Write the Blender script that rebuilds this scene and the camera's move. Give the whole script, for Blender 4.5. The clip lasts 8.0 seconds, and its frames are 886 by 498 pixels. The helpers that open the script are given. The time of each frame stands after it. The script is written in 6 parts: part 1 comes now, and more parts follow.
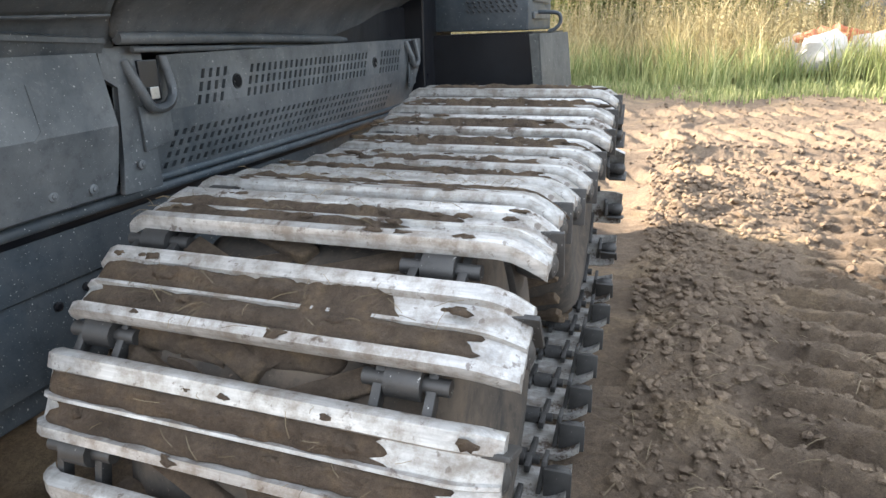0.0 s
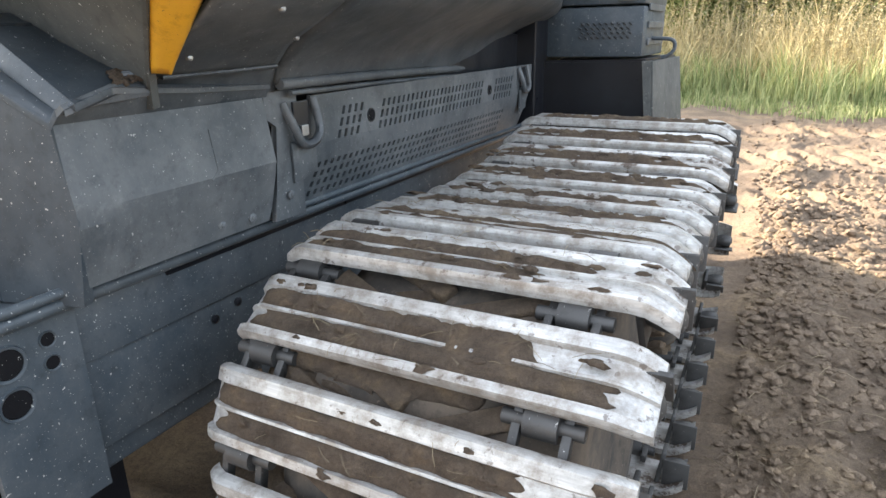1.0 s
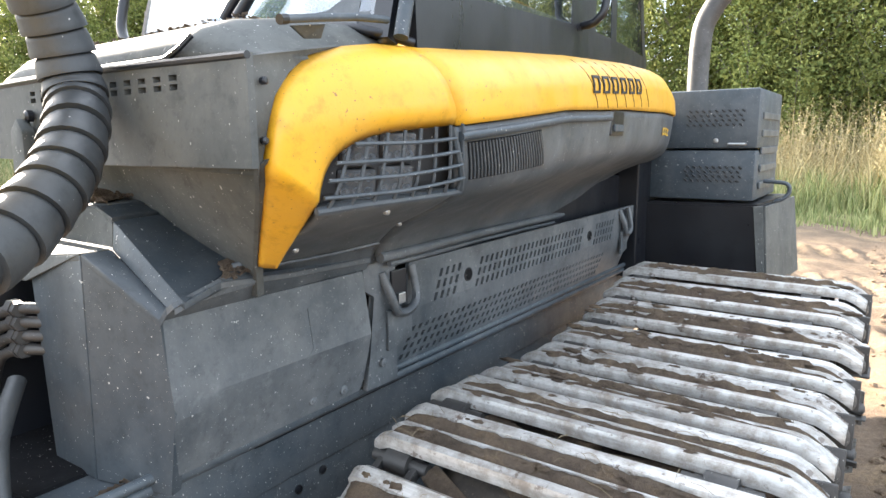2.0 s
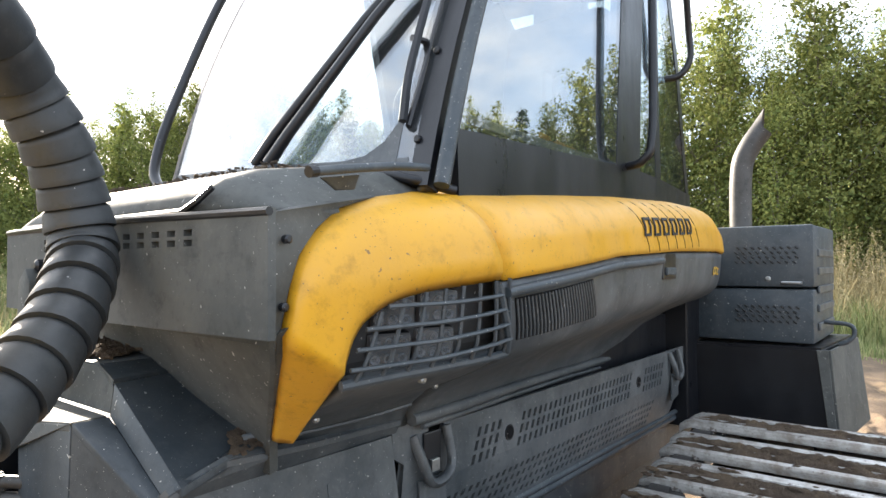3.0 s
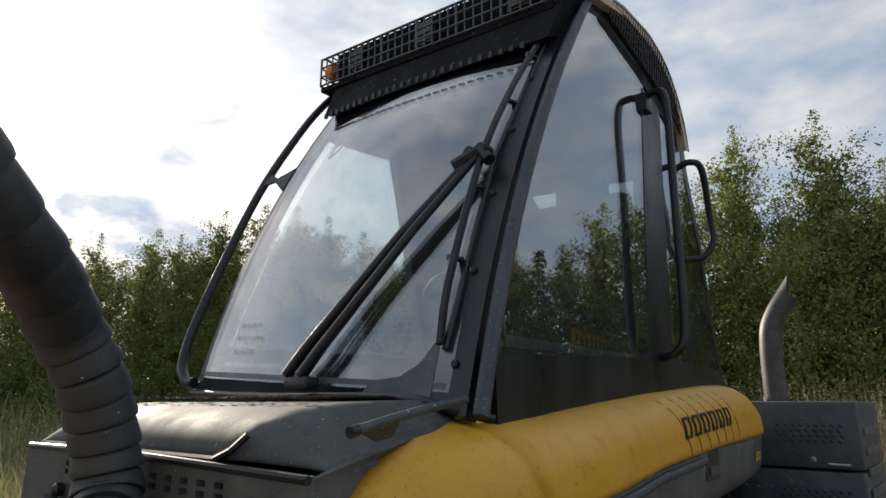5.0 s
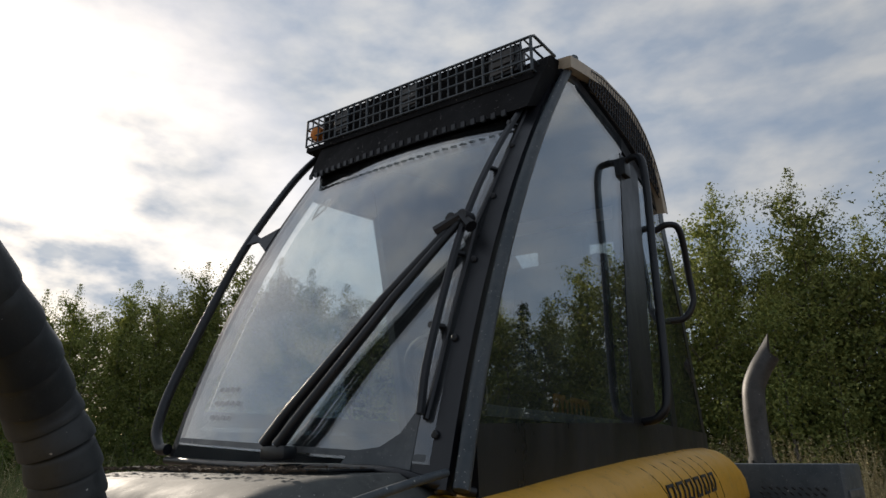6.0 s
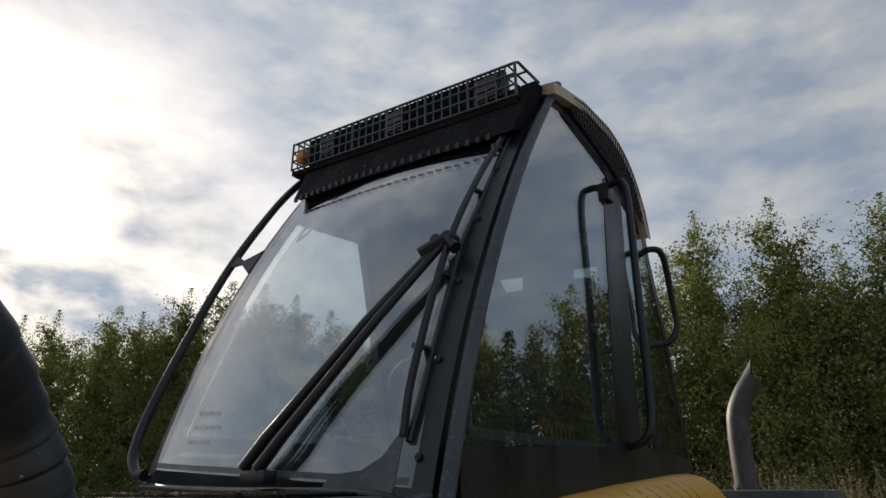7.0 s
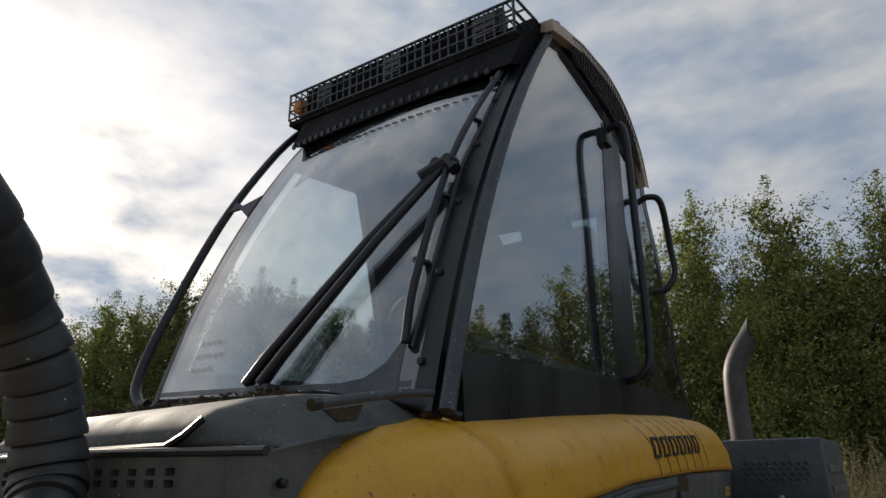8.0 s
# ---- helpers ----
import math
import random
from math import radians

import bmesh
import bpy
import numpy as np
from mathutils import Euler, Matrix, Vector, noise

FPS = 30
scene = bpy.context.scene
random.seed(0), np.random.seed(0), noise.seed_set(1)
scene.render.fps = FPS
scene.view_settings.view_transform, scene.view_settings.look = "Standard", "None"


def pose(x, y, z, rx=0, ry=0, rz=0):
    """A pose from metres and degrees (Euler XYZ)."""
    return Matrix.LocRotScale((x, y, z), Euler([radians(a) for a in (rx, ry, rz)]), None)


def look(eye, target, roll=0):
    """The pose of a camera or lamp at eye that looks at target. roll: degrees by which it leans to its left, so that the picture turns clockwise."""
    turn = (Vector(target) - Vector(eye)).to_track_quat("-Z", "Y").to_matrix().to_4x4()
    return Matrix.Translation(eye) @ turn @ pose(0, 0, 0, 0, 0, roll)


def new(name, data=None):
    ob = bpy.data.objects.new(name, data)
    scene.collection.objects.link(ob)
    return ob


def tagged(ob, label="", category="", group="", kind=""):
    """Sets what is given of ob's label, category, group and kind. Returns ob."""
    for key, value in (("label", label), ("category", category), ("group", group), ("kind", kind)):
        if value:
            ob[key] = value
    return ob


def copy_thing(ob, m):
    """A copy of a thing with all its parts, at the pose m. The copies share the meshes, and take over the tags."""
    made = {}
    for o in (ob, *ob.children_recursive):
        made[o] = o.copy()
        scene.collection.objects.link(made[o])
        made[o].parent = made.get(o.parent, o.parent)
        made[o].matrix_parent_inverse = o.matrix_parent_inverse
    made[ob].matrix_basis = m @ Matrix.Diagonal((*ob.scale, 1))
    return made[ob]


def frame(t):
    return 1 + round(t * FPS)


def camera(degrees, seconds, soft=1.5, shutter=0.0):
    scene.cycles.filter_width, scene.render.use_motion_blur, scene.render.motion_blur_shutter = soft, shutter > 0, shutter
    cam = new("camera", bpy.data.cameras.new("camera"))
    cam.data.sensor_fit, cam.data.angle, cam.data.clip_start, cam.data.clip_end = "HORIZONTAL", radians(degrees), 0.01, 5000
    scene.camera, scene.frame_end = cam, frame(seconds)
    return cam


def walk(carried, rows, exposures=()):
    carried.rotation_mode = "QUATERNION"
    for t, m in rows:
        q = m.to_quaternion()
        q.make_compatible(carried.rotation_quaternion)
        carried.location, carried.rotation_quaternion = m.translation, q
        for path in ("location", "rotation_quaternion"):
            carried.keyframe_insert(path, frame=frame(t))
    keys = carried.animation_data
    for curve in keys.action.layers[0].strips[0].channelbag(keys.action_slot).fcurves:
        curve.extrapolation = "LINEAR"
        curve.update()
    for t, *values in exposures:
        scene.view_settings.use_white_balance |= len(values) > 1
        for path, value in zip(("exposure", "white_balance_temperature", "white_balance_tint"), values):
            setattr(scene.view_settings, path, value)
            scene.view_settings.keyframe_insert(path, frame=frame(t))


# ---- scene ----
cam = camera(70.2, 8.0)
PATH = [
    (0, (0.101, 0.269, 1.499), (-0.53, 2.048, 0.838), -1.5),
    (0.5, (0.052, 0.23, 1.559), (-0.58, 2.009, 0.898), -1.4),
    (1, (0.018, 0.157, 1.625), (-0.852, 1.838, 0.981), -1.1),
    (1.5, (0.008, 0.156, 1.728), (-1.069, 1.749, 1.179), -1.0),
    (2, (-0.047, 0.255, 1.837), (-1.202, 1.853, 1.498), -0.6),
    (2.2, (-0.102, 0.311, 1.844), (-1.257, 1.925, 1.599), -0.7),
    (3.5, (-0.192, 0.391, 1.952), (-1.476, 1.911, 2.15), -0.1),
    (4, (-0.216, 0.36, 1.997), (-1.493, 1.866, 2.317), 0.1),
    (4.5, (-0.216, 0.375, 2.042), (-1.478, 1.87, 2.458), 0.1),
    (5, (-0.209, 0.358, 2.08), (-1.455, 1.846, 2.563), 0.2),
    (6.5, (-0.192, 0.348, 2.112), (-1.335, 1.832, 2.813), 0.0),
    (7, (-0.195, 0.354, 2.097), (-1.319, 1.843, 2.819), -0.1),
    (7.5, (-0.217, 0.375, 2.027), (-1.34, 1.873, 2.73), -0.4),
    (8, (-0.233, 0.39, 1.948), (-1.36, 1.898, 2.623), -0.6),
]
EXPOSURE = [(0, 2.95), (1.0, 3.05), (1.5, 3.2), (2.2, 3.4), (3.5, 1.95), (5.0, 0.8), (6.5, 0.28), (8.0, 0.36)]
walk(cam, [(t, look(eye, target, roll)) for t, eye, target, roll in PATH], EXPOSURE)

SUN_AZ, SUN_EL = 76.0, 20.0      # degrees left of +y, and above the horizon
toward_sun = Vector((-math.sin(radians(SUN_AZ)) * math.cos(radians(SUN_EL)), math.cos(radians(SUN_AZ)) * math.cos(radians(SUN_EL)), math.sin(radians(SUN_EL))))

# ---- world and sun ----
world = bpy.data.worlds.new("sky")
scene.world = world
world.use_nodes = True
wn, wl = world.node_tree.nodes, world.node_tree.links
wn.clear()
w_out = wn.new("ShaderNodeOutputWorld")
w_bg = wn.new("ShaderNodeBackground")
w_sky = wn.new("ShaderNodeTexSky")
w_sky.sky_type = "NISHITA"
w_sky.sun_disc = False
w_sky.sun_elevation = radians(SUN_EL)
w_sky.sun_rotation = radians(-SUN_AZ)
w_sky.dust_density = 2.0
w_co = wn.new("ShaderNodeTexCoord")
w_map = wn.new("ShaderNodeMapping")
w_map.inputs["Scale"].default_value = (1.0, 1.0, 2.2)
w_map.inputs["Location"].default_value = (0.35, 0.2, 0.0)
w_n1 = wn.new("ShaderNodeTexNoise")
w_n1.inputs["Scale"].default_value = 2.2
w_n1.inputs["Detail"].default_value = 7
w_n1.inputs["Roughness"].default_value = 0.52
w_r1 = wn.new("ShaderNodeValToRGB")
w_r1.color_ramp.elements[0].color = (0.42, 0.42, 0.42, 1)
w_r1.color_ramp.elements[0].position = 0.40
w_r1.color_ramp.elements[1].position = 0.60
w_n2 = wn.new("ShaderNodeTexNoise")
w_n2.inputs["Scale"].default_value = 11.0
w_n2.inputs["Detail"].default_value = 5
w_r2 = wn.new("ShaderNodeValToRGB")
w_r2.color_ramp.elements[0].color = (3.0, 3.5, 4.25, 1)
w_r2.color_ramp.elements[1].color = (5.15, 5.2, 5.25, 1)
w_r2.color_ramp.elements[0].position = 0.35
w_r2.color_ramp.elements[1].position = 0.68
# the bright veil of thin cloud round the sun
w_dot = wn.new("ShaderNodeVectorMath")
w_dot.operation = "DOT_PRODUCT"
w_dot.inputs[1].default_value = toward_sun
w_pow = wn.new("ShaderNodeMapRange")
w_pow.interpolation_type = "SMOOTHSTEP"
w_pow.inputs["From Min"].default_value = 0.25
w_pow.inputs["From Max"].default_value = 1.0
w_pow.inputs["To Min"].default_value = 0.8
w_pow.inputs["To Max"].default_value = 1.05
w_gain = wn.new("ShaderNodeVectorMath")
w_gain.operation = "SCALE"
w_mix = wn.new("ShaderNodeMix")
w_mix.data_type = "RGBA"
wl.new(w_co.outputs["Generated"], w_map.inputs["Vector"])
wl.new(w_map.outputs["Vector"], w_n1.inputs["Vector"])
wl.new(w_map.outputs["Vector"], w_n2.inputs["Vector"])
wl.new(w_n1.outputs["Fac"], w_r1.inputs["Fac"])
wl.new(w_n2.outputs["Fac"], w_r2.inputs["Fac"])
wl.new(w_co.outputs["Generated"], w_dot.inputs[0])
wl.new(w_dot.outputs["Value"], w_pow.inputs["Value"])
wl.new(w_r2.outputs["Color"], w_gain.inputs[0])
wl.new(w_pow.outputs["Result"], w_gain.inputs["Scale"])
wl.new(w_r1.outputs["Color"], w_mix.inputs["Factor"])
wl.new(w_sky.outputs["Color"], w_mix.inputs["A"])
wl.new(w_gain.outputs["Vector"], w_mix.inputs["B"])
wl.new(w_mix.outputs["Result"], w_bg.inputs["Color"])
w_bg.inputs["Strength"].default_value = 0.1
wl.new(w_bg.outputs["Background"], w_out.inputs["Surface"])

sun = new("sun", bpy.data.lights.new("sun", "SUN"))
sun.data.energy = 3.7
sun.data.angle = radians(1.6)
sun.data.color = (1.0, 0.88, 0.73)
sun.matrix_world = look(toward_sun * 50, (0, 0, 0))


# ---- materials ----
def material(name):
    m = bpy.data.materials.new(name)
    m.use_nodes = True
    n = m.node_tree.nodes
    return m, n, m.node_tree.links, n["Principled BSDF"]


def noise_tex(n, l, scale, detail=5, rough=0.6, coord="Object", stretch=None):
    co = n.new("ShaderNodeTexCoord")
    t = n.new("ShaderNodeTexNoise")
    t.inputs["Scale"].default_value = scale
    t.inputs["Detail"].default_value = detail
    t.inputs["Roughness"].default_value = rough
    if stretch:
        mp = n.new("ShaderNodeMapping")
        mp.inputs["Scale"].default_value = stretch
        l.new(co.outputs[coord], mp.inputs["Vector"])
        l.new(mp.outputs["Vector"], t.inputs["Vector"])
    else:
        l.new(co.outputs[coord], t.inputs["Vector"])
    return t.outputs["Fac"]


def ramp(n, l, fac, *stops):
    r = n.new("ShaderNodeValToRGB")
    e = r.color_ramp.elements
    while len(e) < len(stops):
        e.new(0.5)
    for k, (p, c) in enumerate(stops):
        e[k].position = p
        e[k].color = (*c, 1) if len(c) == 3 else c
    l.new(fac, r.inputs["Fac"])
    return r.outputs["Color"]


def mix(n, l, fac, a, b):
    m = n.new("ShaderNodeMix")
    m.data_type = "RGBA"
    for sock, v in ((m.inputs["Factor"], fac), (m.inputs["A"], a), (m.inputs["B"], b)):
        if isinstance(v, (tuple, float, int)):
            sock.default_value = (*v, 1) if isinstance(v, tuple) else v
        else:
            l.new(v, sock)
    return m.outputs["Result"]


def bump(n, l, p, height, strength=0.3, dist=0.01):
    b = n.new("ShaderNodeBump")
    b.inputs["Strength"].default_value = strength
    b.inputs["Distance"].default_value = dist
    l.new(height, b.inputs["Height"])
    l.new(b.outputs["Normal"], p.inputs["Normal"])


def painted(name, base, dust, rough=0.45, metal=0.0, amount=0.5, speck=0.12, spec_col=(0.5, 0.49, 0.46)):
    """Painted or plastic machine panel with dust film, smears and dried mud specks."""
    m, n, l, p = material(name)
    big = noise_tex(n, l, 2.2, 6, 0.65)
    streak = noise_tex(n, l, 6.0, 6, 0.7, stretch=(1.0, 1.0, 0.35))
    fine = noise_tex(n, l, 210.0, 3, 0.5)
    film = ramp(n, l, big, (0.36, (0, 0, 0)), (0.7, (amount,) * 3))
    c = mix(n, l, film, base, dust)
    c = mix(n, l, ramp(n, l, streak, (0.5, (0, 0, 0)), (0.75, (amount * 0.7,) * 3)), c, dust)
    mid = noise_tex(n, l, 17.0, 7, 0.75)
    c = mix(n, l, ramp(n, l, mid, (0.30, (0.6,) * 3), (0.48, (0, 0, 0))), c, tuple(0.45 * v for v in base))
    c = mix(n, l, ramp(n, l, mid, (0.56, (0, 0, 0)), (0.70, (amount * 0.65,) * 3)), c, dust)
    drop = noise_tex(n, l, 95.0, 2, 0.4)
    c = mix(n, l, ramp(n, l, drop, (0.745 - speck * 0.3, (0, 0, 0)), (0.765 - speck * 0.3, (0.8,) * 3)), c, spec_col)
    s = ramp(n, l, fine, (0.72 - speck * 0.4, (0, 0, 0)), (0.76 - speck * 0.4, (1, 1, 1)))
    c = mix(n, l, s, c, spec_col)
    l.new(c, p.inputs["Base Color"])
    l.new(ramp(n, l, streak, (0.3, (rough,) * 3), (0.75, (min(rough + 0.3, 1),) * 3)), p.inputs["Roughness"])
    p.inputs["Metallic"].default_value = metal
    bump(n, l, p, fine, 0.12, 0.002)
    return m


M_GREY = painted("grey_panel", (0.044, 0.053, 0.060), (0.185, 0.19, 0.19), 0.36, amount=0.62, speck=0.045, spec_col=(0.38, 0.375, 0.36))
M_FENDER = painted("fender_paint", (0.024, 0.034, 0.043), (0.14, 0.147, 0.15), 0.36, amount=0.34, speck=0.03)
M_CHASSIS = painted("chassis_paint", (0.034, 0.048, 0.060), (0.15, 0.155, 0.155), 0.38, amount=0.4, speck=0.07)
M_BLACK = painted("black_paint", (0.007, 0.008, 0.011), (0.03, 0.032, 0.035), 0.24, amount=0.1, speck=-0.2)
M_YELLOW = painted("yellow_paint", (0.72, 0.37, 0.016), (0.56, 0.31, 0.07), 0.3, amount=0.4, speck=0.07, spec_col=(0.16, 0.10, 0.05))
M_HOOD = painted("hood_panel", (0.05, 0.055, 0.053), (0.17, 0.168, 0.155), 0.6, amount=0.55, speck=0.04)
M_ROOF = painted("cream_roof", (0.55, 0.46, 0.34), (0.4, 0.36, 0.3), 0.4, amount=0.3, speck=0.0)
M_HOSE = painted("hose_guard_plastic", (0.024, 0.027, 0.030), (0.095, 0.098, 0.095), 0.38, amount=0.4, speck=-0.1)
M_HOSEY = painted("yellow_hose_guard", (0.55, 0.36, 0.02), (0.4, 0.3, 0.12), 0.45, amount=0.3)
M_CHROME = painted("bare_steel", (0.42, 0.43, 0.43), (0.2, 0.19, 0.17), 0.3, metal=0.9, amount=0.35, speck=0.02)
M_EXH = painted("exhaust_steel", (0.06, 0.058, 0.056), (0.14, 0.135, 0.13), 0.4, metal=0.6, amount=0.5, speck=0.02)
M_RUBBER = painted("tyre_rubber", (0.03, 0.027, 0.024), (0.14, 0.105, 0.075), 0.85, amount=0.95, speck=0.1, spec_col=(0.16, 0.12, 0.09))
M_RIM = painted("yellow_rim", (0.5, 0.25, 0.015), (0.16, 0.11, 0.07), 0.6, amount=0.8, speck=0.1, spec_col=(0.1, 0.07, 0.05))
M_INT = painted("cab_interior", (0.03, 0.031, 0.033), (0.07, 0.07, 0.07), 0.7, amount=0.3, speck=0.0)
# also used for flat discs and sheets that stand for shade in openings
M_DARK = painted("black_plastic_and_shade", (0.006, 0.006, 0.007), (0.014, 0.014, 0.014), 0.7, amount=0.2, speck=0.0)
M_LED = painted("lamp_reflector", (0.38, 0.39, 0.40), (0.3, 0.3, 0.3), 0.2, metal=0.5, amount=0.2, speck=0.0)
M_SEAT = painted("seat_cloth", (0.035, 0.035, 0.04), (0.08, 0.08, 0.085), 0.9, amount=0.3, speck=0.0)
M_ORANGE = painted("orange_decal", (0.62, 0.2, 0.02), (0.5, 0.25, 0.08), 0.5, amount=0.2, speck=0.0)
M_LETTER = painted("black_letter", (0.012, 0.012, 0.012), (0.04, 0.035, 0.03), 0.5, amount=0.2, speck=0.0)
M_PRINT = painted("yellow_letter", (0.6, 0.36, 0.03), (0.5, 0.35, 0.1), 0.5, amount=0.2, speck=0.0)
M_HIVIS = painted("lime_fabric", (0.35, 0.62, 0.12), (0.4, 0.55, 0.2), 0.8, amount=0.2, speck=0.0)


def steel_shoe():
    """Worn track steel: bright rubbed metal, grey patina, dried mud stains."""
    m, n, l, p = material("worn_track_steel")
    a = noise_tex(n, l, 5.0, 8, 0.7)
    b = noise_tex(n, l, 34.0, 5, 0.65)
    scr = noise_tex(n, l, 9.0, 5, 0.7, stretch=(0.25, 5.0, 5.0))
    inf = n.new("ShaderNodeObjectInfo")
    shift = n.new("ShaderNodeMath")
    shift.operation = "MULTIPLY_ADD"
    l.new(inf.outputs["Random"], shift.inputs[0])
    shift.inputs[1].default_value = 0.10
    l.new(a, shift.inputs[2])
    c = ramp(n, l, scr, (0.3, (0.30, 0.29, 0.275)), (0.7, (0.66, 0.645, 0.615)))
    grime = noise_tex(n, l, 13.0, 7, 0.75)
    c = mix(n, l, ramp(n, l, grime, (0.42, (0, 0, 0)), (0.62, (0.8,) * 3)), c, (0.20, 0.165, 0.13))
    mud = ramp(n, l, shift.outputs[0], (0.66, (0, 0, 0)), (0.70, (1, 1, 1)))
    dots = ramp(n, l, b, (0.60, (0, 0, 0)), (0.66, (0.75, 0.75, 0.75)))
    c = mix(n, l, dots, c, (0.13, 0.10, 0.08))
    c = mix(n, l, mud, c, (0.12, 0.09, 0.07))
    l.new(c, p.inputs["Base Color"])
    p.inputs["Metallic"].default_value = 0.25
    l.new(ramp(n, l, mud, (0, (0.3,) * 3), (1, (0.9,) * 3)), p.inputs["Roughness"])
    bump(n, l, p, b, 0.25, 0.003)
    return m


M_SHOE = steel_shoe()


def mud_material(name, dark, mid, light, scale, fine=9.0):
    m, n, l, p = material(name)
    a = noise_tex(n, l, scale, 8, 0.65)
    b = noise_tex(n, l, scale * fine, 8, 0.75)
    c = ramp(n, l, a, (0.3, dark), (0.52, mid), (0.72, light))
    c = mix(n, l, ramp(n, l, b, (0.35, (0.55,) * 3), (0.65, (0, 0, 0))), c, dark)
    d = noise_tex(n, l, scale * fine * 5, 4, 0.8)
    c = mix(n, l, ramp(n, l, d, (0.30, (0.75,) * 3), (0.47, (0, 0, 0))), c, tuple(0.5 * v for v in dark))
    c = mix(n, l, ramp(n, l, d, (0.57, (0, 0, 0)), (0.70, (0.6,) * 3)), c, light)
    l.new(c, p.inputs["Base Color"])
    p.inputs["Roughness"].default_value = 0.95
    p.inputs["Specular IOR Level"].default_value = 0.2
    h = n.new("ShaderNodeMath")
    h.operation = "MULTIPLY_ADD"
    l.new(d, h.inputs[0])
    h.inputs[1].default_value = 0.45
    l.new(b, h.inputs[2])
    bump(n, l, p, h.outputs[0], 1.0, 0.03)
    return m


M_DARK.node_tree.nodes["Principled BSDF"].inputs["Specular IOR Level"].default_value = 0.15
M_MUD = mud_material("dried_mud", (0.105, 0.080, 0.060), (0.235, 0.175, 0.128), (0.36, 0.255, 0.155), 9.0, 11.0)
M_EARTH = mud_material("churned_earth", (0.13, 0.098, 0.075), (0.29, 0.215, 0.15), (0.50, 0.36, 0.21), 1.1, 32.0)
M_CLOD = mud_material("earth_clod", (0.12, 0.09, 0.068), (0.27, 0.20, 0.14), (0.46, 0.335, 0.20), 1.1)


def glass(name, tint, rough=0.0, dirt=0.08, shine=0.045):
    m, n, l, p = material(name)
    out = n["Material Output"]
    g = n.new("ShaderNodeBsdfGlossy")
    g.inputs["Roughness"].default_value = rough
    t = n.new("ShaderNodeBsdfTransparent")
    t.inputs["Color"].default_value = (*tint, 1)
    lw = n.new("ShaderNodeLayerWeight")
    lw.inputs["Blend"].default_value = 0.5
    pw = n.new("ShaderNodeMath")
    pw.operation = "POWER"
    pw.inputs[1].default_value = 4.0
    l.new(lw.outputs["Facing"], pw.inputs[0])
    fr = n.new("ShaderNodeMapRange")
    fr.inputs["To Min"].default_value = shine
    l.new(pw.outputs[0], fr.inputs["Value"])
    s = n.new("ShaderNodeMixShader")
    l.new(fr.outputs["Result"], s.inputs["Fac"])
    l.new(t.outputs["BSDF"], s.inputs[1])
    l.new(g.outputs["BSDF"], s.inputs[2])
    d = n.new("ShaderNodeBsdfDiffuse")
    d.inputs["Color"].default_value = (0.5, 0.52, 0.53, 1)
    film = noise_tex(n, l, 2.0, 5, 0.7)
    s2 = n.new("ShaderNodeMixShader")
    l.new(ramp(n, l, film, (0.3, (dirt * 0.4,) * 3), (0.75, (dirt * 1.6,) * 3)), s2.inputs["Fac"])
    l.new(s.outputs["Shader"], s2.inputs[1])
    l.new(d.outputs["BSDF"], s2.inputs[2])
    l.new(s2.outputs["Shader"], out.inputs["Surface"])
    return m


M_GLASS = glass("dusty_windscreen_glass", (0.93, 0.97, 0.975), 0.0, 0.012, 0.19)
M_SIDEGLASS = glass("tinted_side_glass", (0.78, 0.84, 0.87), 0.0, 0.012, 0.27)
M_LENS = glass("lamp_lens_glass", (0.9, 0.92, 0.95), 0.05, 0.12)


def leaf_material(name, dark, light):
    m, n, l, p = material(name)
    geo = n.new("ShaderNodeNewGeometry")
    c = ramp(n, l, geo.outputs["Random Per Island"], (0.0, dark), (1.0, light))
    inf = n.new("ShaderNodeObjectInfo")
    hue = n.new("ShaderNodeHueSaturation")
    v = n.new("ShaderNodeMapRange")
    v.inputs["To Min"].default_value = 0.75
    v.inputs["To Max"].default_value = 1.25
    l.new(inf.outputs["Random"], v.inputs["Value"])
    l.new(v.outputs["Result"], hue.inputs["Value"])
    l.new(c, hue.inputs["Color"])
    l.new(hue.outputs["Color"], p.inputs["Base Color"])
    p.inputs["Roughness"].default_value = 0.7
    p.inputs["Specular IOR Level"].default_value = 0.15
    tr = n.new("ShaderNodeBsdfTranslucent")
    l.new(hue.outputs["Color"], tr.inputs["Color"])
    s = n.new("ShaderNodeMixShader")
    s.inputs["Fac"].default_value = 0.2
    l.new(p.outputs["BSDF"], s.inputs[1])
    l.new(tr.outputs["BSDF"], s.inputs[2])
    l.new(s.outputs["Shader"], n["Material Output"].inputs["Surface"])
    return m


M_LEAF = leaf_material("birch_leaves", (0.10, 0.137, 0.041), (0.31, 0.325, 0.098))
M_LEAF2 = leaf_material("shrub_leaves", (0.07, 0.115, 0.028), (0.235, 0.26, 0.078))
M_NEEDLE = leaf_material("spruce_needles", (0.02, 0.04, 0.016), (0.05, 0.075, 0.025))
M_GRASS = leaf_material("meadow_grass", (0.13, 0.18, 0.06), (0.43, 0.43, 0.21))
M_STRAW = leaf_material("dry_seed_heads", (0.31, 0.25, 0.125), (0.56, 0.47, 0.27))
M_TWIG = leaf_material("dead_grass", (0.16, 0.125, 0.08), (0.36, 0.29, 0.19))
M_BARK = painted("tree_bark", (0.12, 0.10, 0.08), (0.35, 0.33, 0.3), 0.9, amount=0.6, speck=0.0)
M_STONE = painted("field_stone", (0.22, 0.22, 0.22), (0.38, 0.37, 0.35), 0.9, amount=0.5, speck=0.0)
